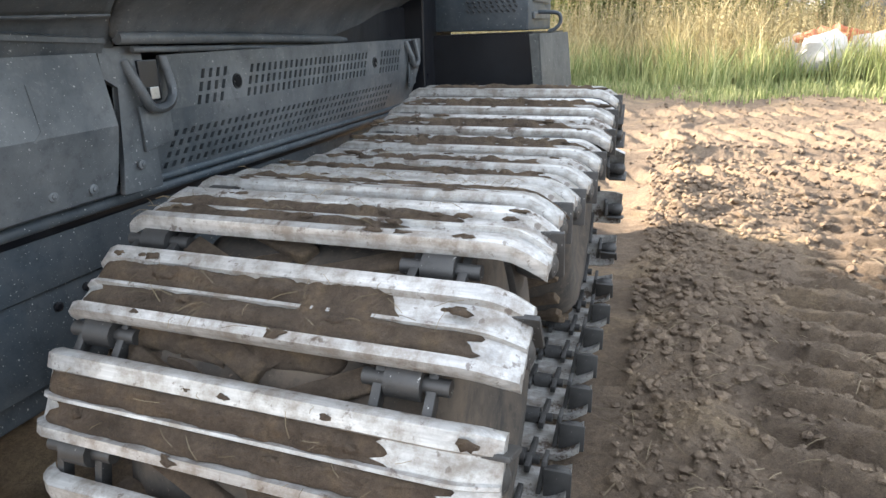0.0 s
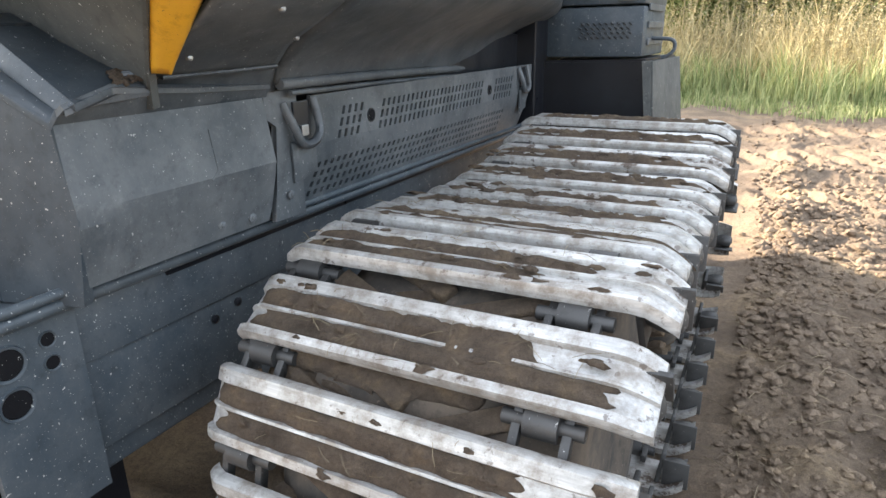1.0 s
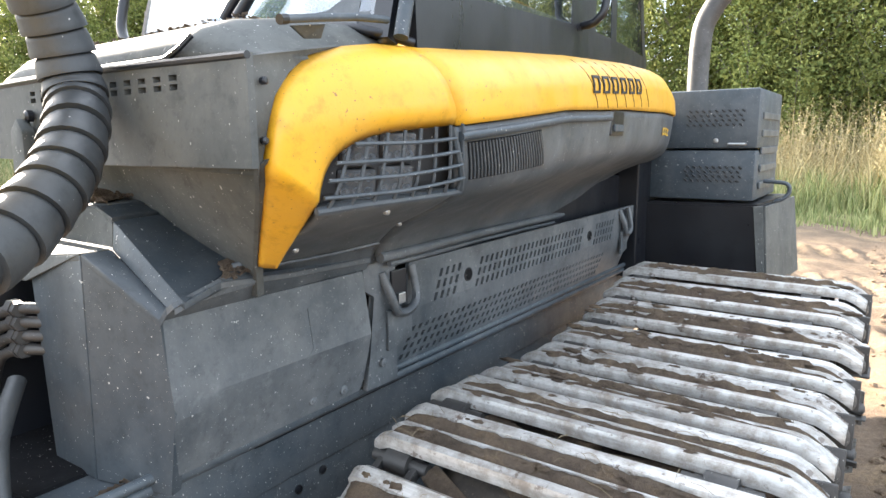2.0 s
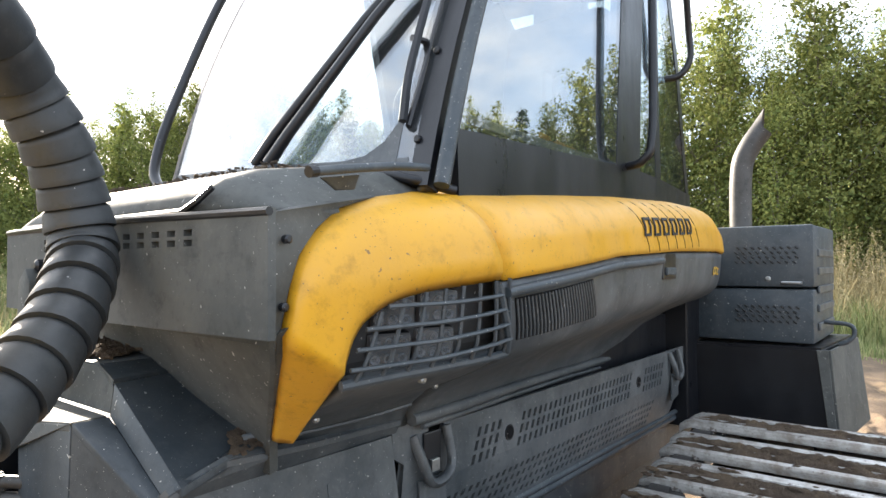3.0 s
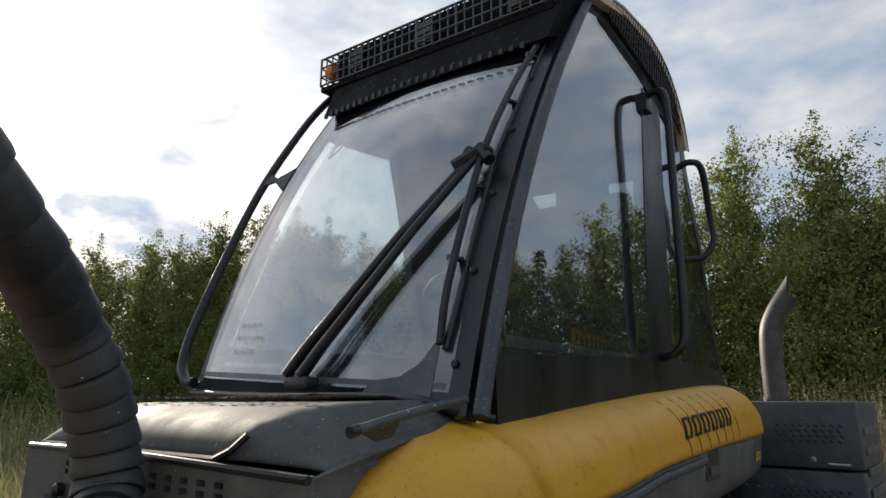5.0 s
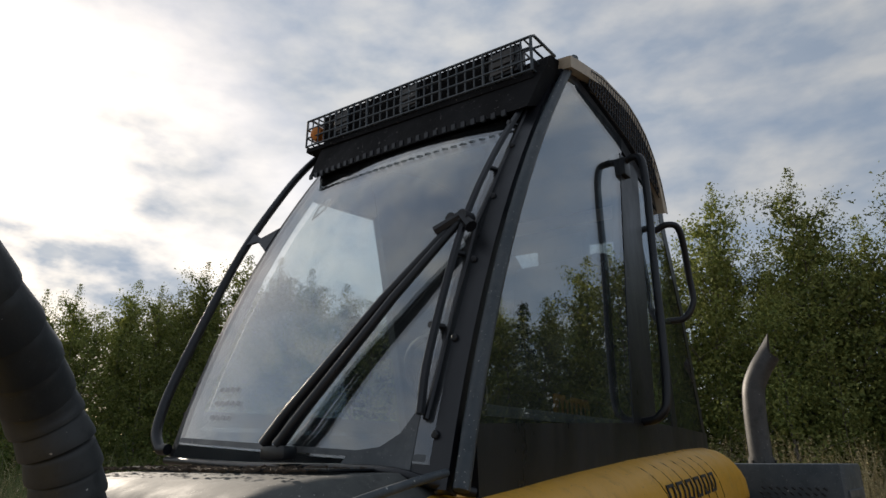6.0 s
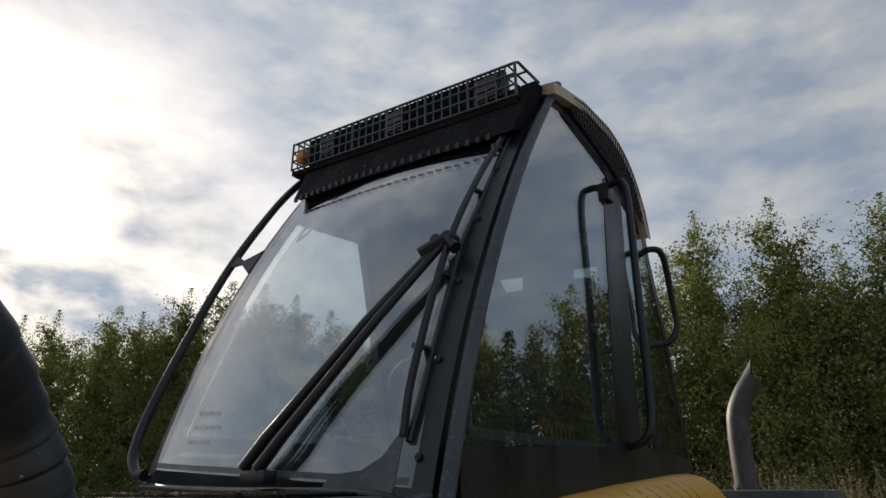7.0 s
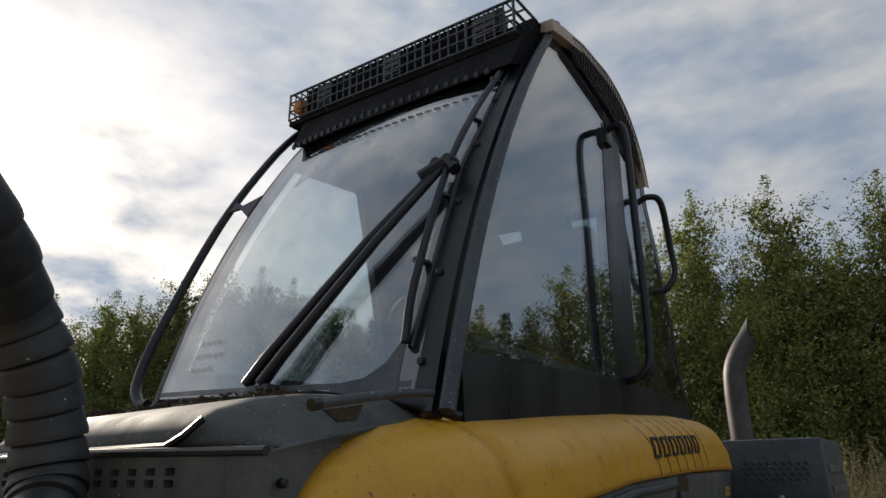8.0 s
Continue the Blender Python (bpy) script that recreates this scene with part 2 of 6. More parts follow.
M_TARP = painted("white_sacking", (0.60, 0.57, 0.55), (0.42, 0.36, 0.33), 0.6, amount=0.4, speck=0.0)
M_TERRA = painted("orange_drain_pipe", (0.52, 0.16, 0.08), (0.45, 0.28, 0.2), 0.5, amount=0.3, speck=0.0)


# ---- mesh helpers ----
def done(bm):
    bmesh.ops.recalc_face_normals(bm, faces=bm.faces)
    return bm


def part(name, bm, mat, parent=None, label="", smooth=None):
    me = bpy.data.meshes.new(name)
    bmesh.ops.recalc_face_normals(bm, faces=bm.faces)
    bm.to_mesh(me)
    bm.free()
    if mat:
        me.materials.append(mat)
    if smooth is not None:
        me.shade_smooth() if smooth >= 180 else me.set_sharp_from_angle(angle=radians(smooth))
        if smooth < 180:
            me.shade_smooth()
            me.set_sharp_from_angle(angle=radians(smooth))
    ob = new(name, me)
    if parent:
        ob.parent = parent
    if label:
        ob["label"] = label
    return ob


def empty(name, label="", category="", group="", kind="", parent=None, at=(0, 0, 0)):
    ob = new(name)
    ob.location = at
    if parent:
        ob.parent = parent
    return tagged(ob, label, category, group, kind)


def add_box(bm, lo, hi, bevel=0.0, m=None):
    r = bmesh.ops.create_cube(bm, size=1)
    vs = r["verts"]
    for v in vs:
        v.co = Vector([lo[i] + (v.co[i] + 0.5) * (hi[i] - lo[i]) for i in range(3)])
        if m:
            v.co = m @ v.co
    if bevel:
        es = list({e for v in vs for e in v.link_edges})
        bmesh.ops.bevel(bm, geom=es, offset=bevel, segments=2, affect="EDGES", profile=0.6)
    return bm


def box(lo, hi, bevel=0.0, m=None):
    return add_box(bmesh.new(), lo, hi, bevel, m)


def add_hex(bm, eight):
    """A solid from its eight corners: four below in a ring, then the four above."""
    v = [bm.verts.new(c) for c in eight]
    for f in ((3, 2, 1, 0), (4, 5, 6, 7), (0, 1, 5, 4), (1, 2, 6, 5), (2, 3, 7, 6), (3, 0, 4, 7)):
        bm.faces.new([v[i] for i in f])
    return bm


def add_slab(bm, ring, off, bevel=0.0):
    """A plate: a flat ring of corners, thickened by the vector off."""
    a = [bm.verts.new(c) for c in ring]
    b = [bm.verts.new(Vector(c) + Vector(off)) for c in ring]
    k = len(ring)
    fs = [bm.faces.new(a[::-1]), bm.faces.new(b)]
    for i in range(k):
        fs.append(bm.faces.new((a[i], a[(i + 1) % k], b[(i + 1) % k], b[i])))
    if bevel:
        es = list({e for f in fs for e in f.edges})
        bmesh.ops.bevel(bm, geom=es, offset=bevel, segments=2, affect="EDGES", profile=0.6)
    return bm


def smooth_path(pts, steps=6):
    """Catmull-Rom through the points."""
    p = [Vector(q) for q in pts]
    p = [2 * p[0] - p[1]] + p + [2 * p[-1] - p[-2]]
    out = []
    for i in range(1, len(p) - 2):
        for s in range(steps):
            t = s / steps
            a, b, c, d = p[i - 1], p[i], p[i + 1], p[i + 2]
            out.append(0.5 * (2 * b + (c - a) * t + (2 * a - 5 * b + 4 * c - d) * t * t + (3 * b - a - 3 * c + d) * t ** 3))
    out.append(p[-2])
    return out


def add_tube(bm, pts, r, sides=8, cap=True):
    """A round bar along a path; r is a number or a function of 0 to 1."""
    pts = [Vector(p) for p in pts]
    n = len(pts)
    up = Vector((0.31, 0.17, 0.94))
    rings = []
    for i, p in enumerate(pts):
        d = (pts[min(i + 1, n - 1)] - pts[max(i - 1, 0)]).normalized()
        a = d.cross(up)
        if a.length < 0.05:
            a = d.cross(Vector((1, 0, 0)))
        a.normalize()
        b = d.cross(a)
        up = -b
        rr = r(i / (n - 1)) if callable(r) else r
        rings.append([bm.verts.new(p + rr * (math.cos(2 * math.pi * k / sides) * a + math.sin(2 * math.pi * k / sides) * b)) for k in range(sides)])
    for i in range(n - 1):
        for k in range(sides):
            bm.faces.new((rings[i][k], rings[i][(k + 1) % sides], rings[i + 1][(k + 1) % sides], rings[i + 1][k]))
    if cap:
        bm.faces.new(rings[0][::-1])
        bm.faces.new(rings[-1])
    return bm


def tube(pts, r, sides=8, cap=True):
    return add_tube(bmesh.new(), pts, r, sides, cap)


def add_lathe(bm, prof, m, sides=40):
    """A turned shape: (along, radius) pairs about the local x axis."""
    rings = [[bm.verts.new(m @ Vector((a, r * math.cos(2 * math.pi * k / sides), r * math.sin(2 * math.pi * k / sides)))) for k in range(sides)] for a, r in prof]
    for i in range(len(prof) - 1):
        for k in range(sides):
            bm.faces.new((rings[i][k], rings[i][(k + 1) % sides], rings[i + 1][(k + 1) % sides], rings[i + 1][k]))
    bm.faces.new(rings[0][::-1])
    bm.faces.new(rings[-1])
    return bm


def add_sheet(bm, grid, thick):
    """A curved plate from a grid of points, thickened along its own normals."""
    g = [[Vector(p) for p in row] for row in grid]
    R, C = len(g), len(g[0])

    def nrm(i, j):
        du = g[min(i + 1, R - 1)][j] - g[max(i - 1, 0)][j]
        dv = g[i][min(j + 1, C - 1)] - g[i][max(j - 1, 0)]
        q = du.cross(dv)
        return q.normalized() if q.length > 1e-9 else Vector((1, 0, 0))
    a = [[bm.verts.new(g[i][j]) for j in range(C)] for i in range(R)]
    b = [[bm.verts.new(g[i][j] - thick * nrm(i, j)) for j in range(C)] for i in range(R)]
    for i in range(R - 1):
        for j in range(C - 1):
            bm.faces.new((a[i][j], a[i + 1][j], a[i + 1][j + 1], a[i][j + 1]))
            bm.faces.new((b[i][j], b[i][j + 1], b[i + 1][j + 1], b[i + 1][j]))
    rim = [(i, 0) for i in range(R)] + [(R - 1, j) for j in range(1, C)] + [(i, C - 1) for i in range(R - 2, -1, -1)] + [(0, j) for j in range(C - 2, 0, -1)]
    for k in range(len(rim)):
        (i, j), (p, q) = rim[k], rim[(k + 1) % len(rim)]
        bm.faces.new((a[i][j], b[i][j], b[p][q], a[p][q]))
    return bm


def interp(x, table):
    """Straight-line table: pairs of place and value."""
    return float(np.interp(x, [a for a, _ in table], [b for _, b in table]))


def perforated(us, vs, holes, to3d, off):
    """A plate on the grid lines us x vs with the cells in holes cut through; to3d lays it out, off thickens it."""
    bm = bmesh.new()
    off = Vector(off)
    a = {}
    b = {}

    def vert(d, i, j, o):
        if (i, j) not in d:
            d[(i, j)] = bm.verts.new(Vector(to3d(us[i], vs[j])) + o)
        return d[(i, j)]
    U, V = len(us) - 1, len(vs) - 1
    solid = lambda i, j: 0 <= i < U and 0 <= j < V and (i, j) not in holes
    zero = Vector((0, 0, 0))
    for i in range(U):
        for j in range(V):
            if not solid(i, j):
                continue
            c = [(i, j), (i + 1, j), (i + 1, j + 1), (i, j + 1)]
            bm.faces.new([vert(a, *k, zero) for k in c])
            bm.faces.new([vert(b, *k, off) for k in c[::-1]])
            for (di, dj), (k0, k1) in (((0, -1), (0, 1)), ((1, 0), (1, 2)), ((0, 1), (2, 3)), ((-1, 0), (3, 0))):
                if not solid(i + di, j + dj):
                    bm.faces.new([vert(a, *c[k1], zero), vert(a, *c[k0], zero), vert(b, *c[k0], off), vert(b, *c[k1], off)])
    return bm


# ---- ground ----
def ground_height(x, y):
    far = max(0.0, min(1.0, (math.hypot(x - 1, y - 4) - 13) / 10))
    p = Vector((x, y, 0.0))
    h = 0.035 * noise.noise(p * 0.8) + 0.03 * noise.noise(p * 2.3)
    near = 1 - far
    if near > 0 and -2.5 < x < 9:
        h += near * (0.03 * noise.fractal(p * 4.0, 0.7, 2.1, 5) + 0.03 * abs(noise.noise(p * 9.0)) + 0.024 * abs(noise.noise(p * 21.0)) + 0.03 * max(0.0, 1 - abs(x - 0.3) / 0.5) * noise.fractal(p * 11.0, 0.8, 2.1, 3))
        # cleat prints of an older track beside the machine
        edge = 0.40 + 0.27 * max(0.0, y - 2.6) + 0.16 * noise.noise(p * 1.6)
        band = max(0.0, min(1.0, (x - edge) / 0.22)) * max(0.0, min(1.0, (4.2 - x) / 0.4)) * max(0.0, min(1.0, (7.0 + 0.5 * math.sin(3 * x) - y) / 0.6)) * max(0.0, min(1.0, (y - 1.0) / 0.4))
        if band > 0:
            s = math.sin(2 * math.pi * (0.25 * x + y + 0.05 * noise.noise(p * 1.7)) / 0.235)
            h += band * (0.05 * math.tanh(5 * (s - 0.2)) * max(0.35, 1.0 + 0.7 * noise.noise(p * 2.1)) - 0.04)
        # ridge of squeezed-up soil along the track
        h += 0.07 * math.exp(-((x - 0.32) / 0.14) ** 2) * (0.6 + 0.8 * noise.noise(p * 2.9)) * (1.0 if y > 1 else 0.5)
        h -= 0.05 * math.exp(-((x + 0.3) / 0.45) ** 2)
        # older cross tracks further out
        for yc, w in ((7.2, 0.5), (9.6, 0.6), (12.2, 0.5)):
            d = math.exp(-((y - yc - 0.12 * x) / w) ** 4)
            if d > 0.02:
                h += d * (0.055 * max(-0.6, math.tanh(3 * math.sin(2 * math.pi * (x + 0.3 * y) / 0.34))) - 0.03)
        h += 0.06 * math.exp(-((y - 8.35 - 0.12 * x) / 0.22) ** 2) + 0.07 * math.exp(-((y - 6.2 - 0.1 * x + 0.3 * noise.noise(p)) / 0.25) ** 2) * (0.5 + noise.noise(p * 2))
    return h


def lines(*spans):
    out = []
    for a, b, step in spans:
        out += list(np.arange(a, b - 1e-6, step))
    return out + [spans[-1][1]]


gx = lines((-900, -100, 200), (-100, -20, 16), (-20, -2, 1.5), (-2, 0, 0.1), (0, 2.6, 0.024), (2.6, 5, 0.06), (5, 12, 0.35), (12, 40, 4), (40, 120, 20), (120, 900, 195))
gy = lines((-900, -100, 200), (-100, -20, 16), (-20, 0.8, 1.04), (0.8, 6, 0.024), (6, 13, 0.055), (13, 19, 0.3), (19, 60, 4.1), (60, 120, 20), (120, 900, 195))
gv = [(x, y, ground_height(x, y)) for y in gy for x in gx]
gf = [(j * len(gx) + i, j * len(gx) + i + 1, (j + 1) * len(gx) + i + 1, (j + 1) * len(gx) + i) for j in range(len(gy) - 1) for i in range(len(gx) - 1)]
me = bpy.data.meshes.new("ground")
me.from_pydata(gv, [], gf)
me.materials.append(M_EARTH)
me.shade_smooth()
ground = tagged(new("ground", me), "churned brown earth yard with cleat prints", "ground", kind="structure")


def clod_mesh(rng):
    bm = bmesh.new()
    bmesh.ops.create_icosphere(bm, subdivisions=1, radius=1)
    o = Vector((rng.uniform(0, 50), 0, 0))
    for v in bm.verts:
        v.co *= 1 + 0.6 * noise.noise(v.co * 1.3 + o) + 0.45 * noise.noise(v.co * 3.1 + o)
        v.co.z *= 0.6
    return bm


def scatter_clods():
    """Loose crumbs and clods of soil over the yard, in one mesh."""
    rng = random.Random(5)
    vs, fs = [], []
    kinds = []
    for _ in range(9):
        b = clod_mesh(rng)
        b.verts.index_update()
        kinds.append((np.array([v.co[:] for v in b.verts]), np.array([[v.index for v in f.verts] for f in b.faces])))
        b.free()
    base = 0
    for i in range(26000):
        if i < 7000:
            x, y = abs(rng.gauss(0.3, 0.30)) + 0.03, rng.uniform(1.2, 7)
        elif i < 19000:
            x, y = rng.uniform(0.0, 3.2), rng.uniform(1.4, 9)
        else:
            x, y = rng.uniform(-0.3, 7), rng.uniform(5, 15)
        s = 0.003 + 0.042 * rng.random() ** 6
        s *= 0.95 if y > 5 else (0.6 if y < 3 else 0.8)
        kv, kf = kinds[rng.randrange(9)]
        a = rng.uniform(0, 6.3)
        rot = np.array([[math.cos(a), -math.sin(a), 0], [math.sin(a), math.cos(a), 0], [0, 0, 1]])
        vs.append((kv * s * rng.uniform(0.8, 1.3)) @ rot.T + (x, y, ground_height(x, y) + 0.25 * s))
        fs.append(kf + base)
        base += len(kv)
    m = bpy.data.meshes.new("soil_clods")
    m.from_pydata(np.concatenate(vs).tolist(), [], np.concatenate(fs).tolist())
    m.materials.append(M_CLOD)
    return tagged(new("soil_clods", m), "loose brown clods of earth scattered on the yard", "soil", kind="stuff")


scatter_clods()

# ---- forwarder ----
fw = empty("forwarder", "yellow and dark grey forestry forwarder with muddy steel tracks", "forwarder")

# chassis beam, bumper plate, rail under the panels
chassis = part("chassis", box((-2.0, 0.80, 0.52), (-1.46, 5.6, 1.03), 0.012), M_CHASSIS, fw)
bm = bmesh.new()
add_box(bm, (-1.455, 0.80, 0.86), (-1.425, 4.2, 1.02), 0.006)
add_box(bm, (-1.458, 0.80, 0.60), (-1.44, 4.2, 0.855), 0.004)
part("side_rail", bm, M_CHASSIS, chassis, smooth=40)
rail = smooth_path([(-1.45, 0.72, 1.04), (-1.40, 0.80, 1.045), (-1.385, 1.0, 1.05), (-1.385, 1.7, 1.05), (-1.385, 2.8, 1.045), (-1.385, 4.1, 1.045)], 5)
bm = bmesh.new()
for dz, dx, r in ((0, 0, 0.018), (0.032, 0.012, 0.013)):
    add_tube(bm, [p + Vector((dx, 0, dz)) for p in rail], r, 8)
part("trim_rail", bm, M_CHASSIS, chassis, smooth=60)


def bumper_plate():
    """Bent end plate, left uncut; dark discs stand for its four bores."""
    us = [0.74, 0.78, 0.80, 0.845, 0.86, 0.895, 0.91, 0.925, 0.945, 0.98]
    vs = [0.52, 0.76, 0.775, 0.825, 0.84, 0.86, 0.875, 0.905, 0.925, 0.945, 0.965, 1.0, 1.02]
    return perforated(us, vs, set(), lambda y, z: (-1.405, y, z), (-0.02, 0, 0))


bp = part("bumper_plate", bumper_plate(), M_CHASSIS, chassis)
for y, z, r in ((0.81, 0.955, 0.036), (0.81, 0.855, 0.034), (0.905, 0.975, 0.017), (0.905, 0.915, 0.017)):
    bm = bmesh.new()
    add_lathe(bm, ((-0.03, r), (0.004, r), (0.006, r * 1.18), (0.0, r * 1.25), (-0.03, r * 1.25)), Matrix.Translation((-1.405, y, z)), 20)
    part("pin_bore", bm, M_CHASSIS, bp, smooth=50)
    # dark disc on the plate puts the bore's shade into colour
    part("bore_shadow", add_lathe(bmesh.new(), ((0.0, r), (0.002, r * 0.98)), Matrix.Translation((-1.405, y, z)), 20), M_DARK, bp)
# black studs stand for the dark insides of bolt holes; nothing is cut
for y, z in ((1.42, 0.80), (1.52, 0.82), (1.3, 0.93), (1.75, 0.95)):
    bm = bmesh.new()
    add_lathe(bm, ((-0.01, 0.014), (0.004, 0.014), (0.007, 0.008)), Matrix.Translation((-1.438, y, z)), 12)
    part("bolt_hole", bm, M_BLACK, chassis)


# panels under the covers
body = empty("side_body", parent=fw)
part("inner_body", box((-2.0, 1.26, 1.0), (-1.42, 4.1, 1.62), 0.01), M_BLACK, body)
# black filler block added to close the bright gap behind the covers
part("rear_bulkhead", box((-2.2, 3.98, 1.0), (-1.30, 4.5, 2.06), 0.01), M_BLACK, body)

SKX = -1.325


def slotted_panel():
    """Side panel with rows of slanted slots; its two round holes are dark discs laid on later."""
    ys, zs, holes = [1.755], [1.07], set()
    cols = []
    y = 1.80
    while y < 3.88:
        cols.append((y, y + 0.017))
        y += 0.038
    for a, b in cols:
        ys += [a, b]
    ys.append(3.93)
    rows = [(1.105, 1.124), (1.137, 1.156), (1.169, 1.188), (1.201, 1.220), (1.286, 1.315), (1.326, 1.355), (1.366, 1.395)]
    for a, b in rows:
        zs += [a, b]
    zs.append(1.445)
    for k, (a, b) in enumerate(cols):
        for r in range(7):
            low = r < 4
            on = (1.86 < a < 3.55) if low else (1.94 < a < 2.09 or 2.20 < a < 3.20 or 3.33 < a < 3.60)
            if on:
                holes.add((1 + 2 * k, 1 + 2 * r))
    return perforated(ys, zs, holes, lambda y, z: (SKX + (0.26 * (z - 1.26) if z < 1.26 else 0.0), y + 0.42 * (z - 1.26), z), (-0.012, 0, 0))


panel = part("slotted_panel", slotted_panel(), M_GREY, body)
for y in (2.183, 3.322):
    # near-black disc on the uncut panel stands for the shade inside the hole
    bm = bmesh.new()
    add_lathe(bm, ((0.001, 0.001), (0.0012, 0.021)), Matrix.Translation((SKX + 0.003, y, 1.343)), 16)
    part("grommet_hole", bm, M_DARK, panel)
    bm = bmesh.new()
    add_lathe(bm, ((-0.02, 0.018), (0.002, 0.018), (0.003, 0.026), (-0.005, 0.027)), Matrix.Translation((SKX, y, 1.343)), 16)
    part("grommet", bm, M_BLACK, panel, smooth=50)


def catch(y0, s=1.0):
    """U-shaped lifting catch with its plate; a black block stands for the shaded recess."""
    c = empty("panel_catch", parent=body)
    x = SKX
    bm = bmesh.new()
    ring = smooth_path([(x + 0.004, y0 - 0.075 * s, 1.435), (x + 0.03, y0 - 0.06 * s, 1.36), (x + 0.035, y0 - 0.03 * s, 1.305), (x + 0.035, y0 + 0.03 * s, 1.305), (x + 0.03, y0 + 0.065 * s, 1.345), (x + 0.01, y0 + 0.065 * s, 1.44)], 5)
    add_tube(bm, ring, 0.015, 6)
    part("catch_bow", bm, M_GREY, c, smooth=60)
    part("catch_plate", add_slab(bmesh.new(), [(x + 0.003, y0 - 0.06 * s, 1.18), (x + 0.003, y0 + 0.06 * s, 1.20), (x + 0.003, y0 + 0.06 * s, 1.31), (x + 0.003, y0 - 0.06 * s, 1.31)], (0.012, 0, 0), 0.004), M_GREY, c, smooth=40)
    # raised black block, no real pocket: the recess's shade is its colour
    part("catch_recess", box((x + 0.001, y0 - 0.035 * s, 1.32), (x + 0.012, y0 + 0.04 * s, 1.435), 0.004), M_BLACK, c)
    part("catch_hook", box((x + 0.012, y0 - 0.015 * s, 1.325), (x + 0.024, y0 + 0.02 * s, 1.36), 0.003), M_CHROME, c)


catch(1.765)
catch(3.80, 0.8)

# smooth panel between the corner and the slotted panel, split by a stepped joint


def flank_grid():
    """Flank panel with a crease: the upper half leans back, the lower half draws in."""
    g = []
    for k in range(15):
        y = 0.957 + 0.045 * k
        top = 1.461
        row = []
        for t in np.linspace(0, 1, 11):
            z = 1.09 + (top - 1.09) * t
            crease = 1.255 + 0.03 * (y - 1.0)
            x = -1.274 - (0.16 * (z - crease) if z > crease else 0.26 * (crease - z))
            yy = min(y, interp(z, [(1.09, 1.578), (1.16, 1.60), (1.36, 1.63), (1.372, 1.63), (1.378, 1.592), (1.46, 1.59)]))
            row.append(Vector((x, yy, z)))
        g.append(row)
    return g


flank = part("flank_panel", add_sheet(bmesh.new(), flank_grid(), 0.02), M_GREY, body, smooth=12)
bm = bmesh.new()
add_slab(bm, [(-1.281, 1.34, 1.268), (-1.283, 1.37, 1.29), (-1.300, 1.37, 1.40), (-1.2995, 1.362, 1.40), (-1.283, 1.362, 1.293), (-1.281, 1.335, 1.272)], (0.006, 0, 0))
part("panel_step", bm, M_GREY, flank)
brow = [((-1.304, 0.957, 1.461), (-1.262, 0.967, 1.494)), ((-1.306, 1.08, 1.461), (-1.258, 1.085, 1.53)), ((-1.308, 1.33, 1.461), (-1.275, 1.31, 1.512)), ((-1.318, 1.62, 1.459), (-1.30, 1.62, 1.497))]
part("brow", add_sheet(bmesh.new(), [[Vector(a).lerp(Vector(b), t) for t in (0, 0.5, 1)] for a, b in brow], 0.012), M_GREY, flank, smooth=20)
part("ledge", add_slab(bmesh.new(), [(-1.262, 0.967, 1.492), (-1.258, 1.085, 1.528), (-1.275, 1.31, 1.510), (-1.30, 1.62, 1.495), (-1.40, 1.62, 1.50), (-1.40, 1.1, 1.55)], (0, 0, -0.012)), M_GREY, flank)
bm = bmesh.new()
add_slab(bm, [(-1.322, 1.61, 1.075), (-1.322, 1.76, 1.07), (-1.322, 1.76, 1.475), (-1.318, 1.605, 1.475), (-1.318, 1.607, 1.39), (-1.318, 1.655, 1.37), (-1.32, 1.625, 1.16)], (-0.02, 0, 0), 0.004)
part("joint_panel", bm, M_GREY, body, smooth=40)
for y, z in ((1.5, 1.12), (1.38, 1.13), (1.68, 1.15)):
    bm = bmesh.new()
    add_lathe(bm, ((-0.004, 0.014), (0.004, 0.014), (0.006, 0.010), (0.006, 0.007), (0.009, 0.006), (0.010, 0.003)), Matrix.Translation((-1.312, y, z)), 14)
    part("panel_bolt", bm, M_GREY, body, smooth=40)

# chamfered front corner with sloping fender tops
corner = empty("front_corner", parent=fw)
bm = bmesh.new()
add_slab(bm, [(-1.318, 0.955, 1.05), (-1.276, 0.957, 1.255), (-1.304, 0.955, 1.461), (-1.515, 0.905, 1.592), (-1.53, 0.895, 1.05)], (-0.01, 0.03, 0))
part("chamfer_panel", bm, M_FENDER, corner, smooth=40)
bm = bmesh.new()
add_slab(bm, [(-1.532, 0.893, 1.05), (-1.517, 0.903, 1.592), (-1.62, 0.895, 1.56), (-1.74, 0.885, 1.515), (-1.72, 0.885, 1.05)], (0, 0.02, 0), 0.003)
part("nose_panel", bm, M_FENDER, corner, smooth=40)


def plate(name, ring, mat, off=(0, 0, -0.018)):
    return part(name, add_slab(bmesh.new(), ring, off, 0.003), mat, corner, smooth=40)


A_FRONT, A_LOW, A_TOP = (-1.515, 0.904, 1.597), (-1.526, 0.98, 1.594), (-1.528, 0.99, 1.66)
A_RIDGE, A_KNEE, A_BACK, A_FOOT, A_WALL = (-1.30, 0.953, 1.466), (-1.252, 0.985, 1.504), (-1.258, 1.08, 1.532), (-1.34, 1.22, 1.562), (-1.553, 1.17, 1.664)
plate("fender_slope", [A_TOP, A_KNEE, A_FOOT, A_WALL], M_FENDER)
plate("fender_slope", [A_KNEE, A_BACK, (-1.28, 1.19, 1.548), A_FOOT], M_FENDER)
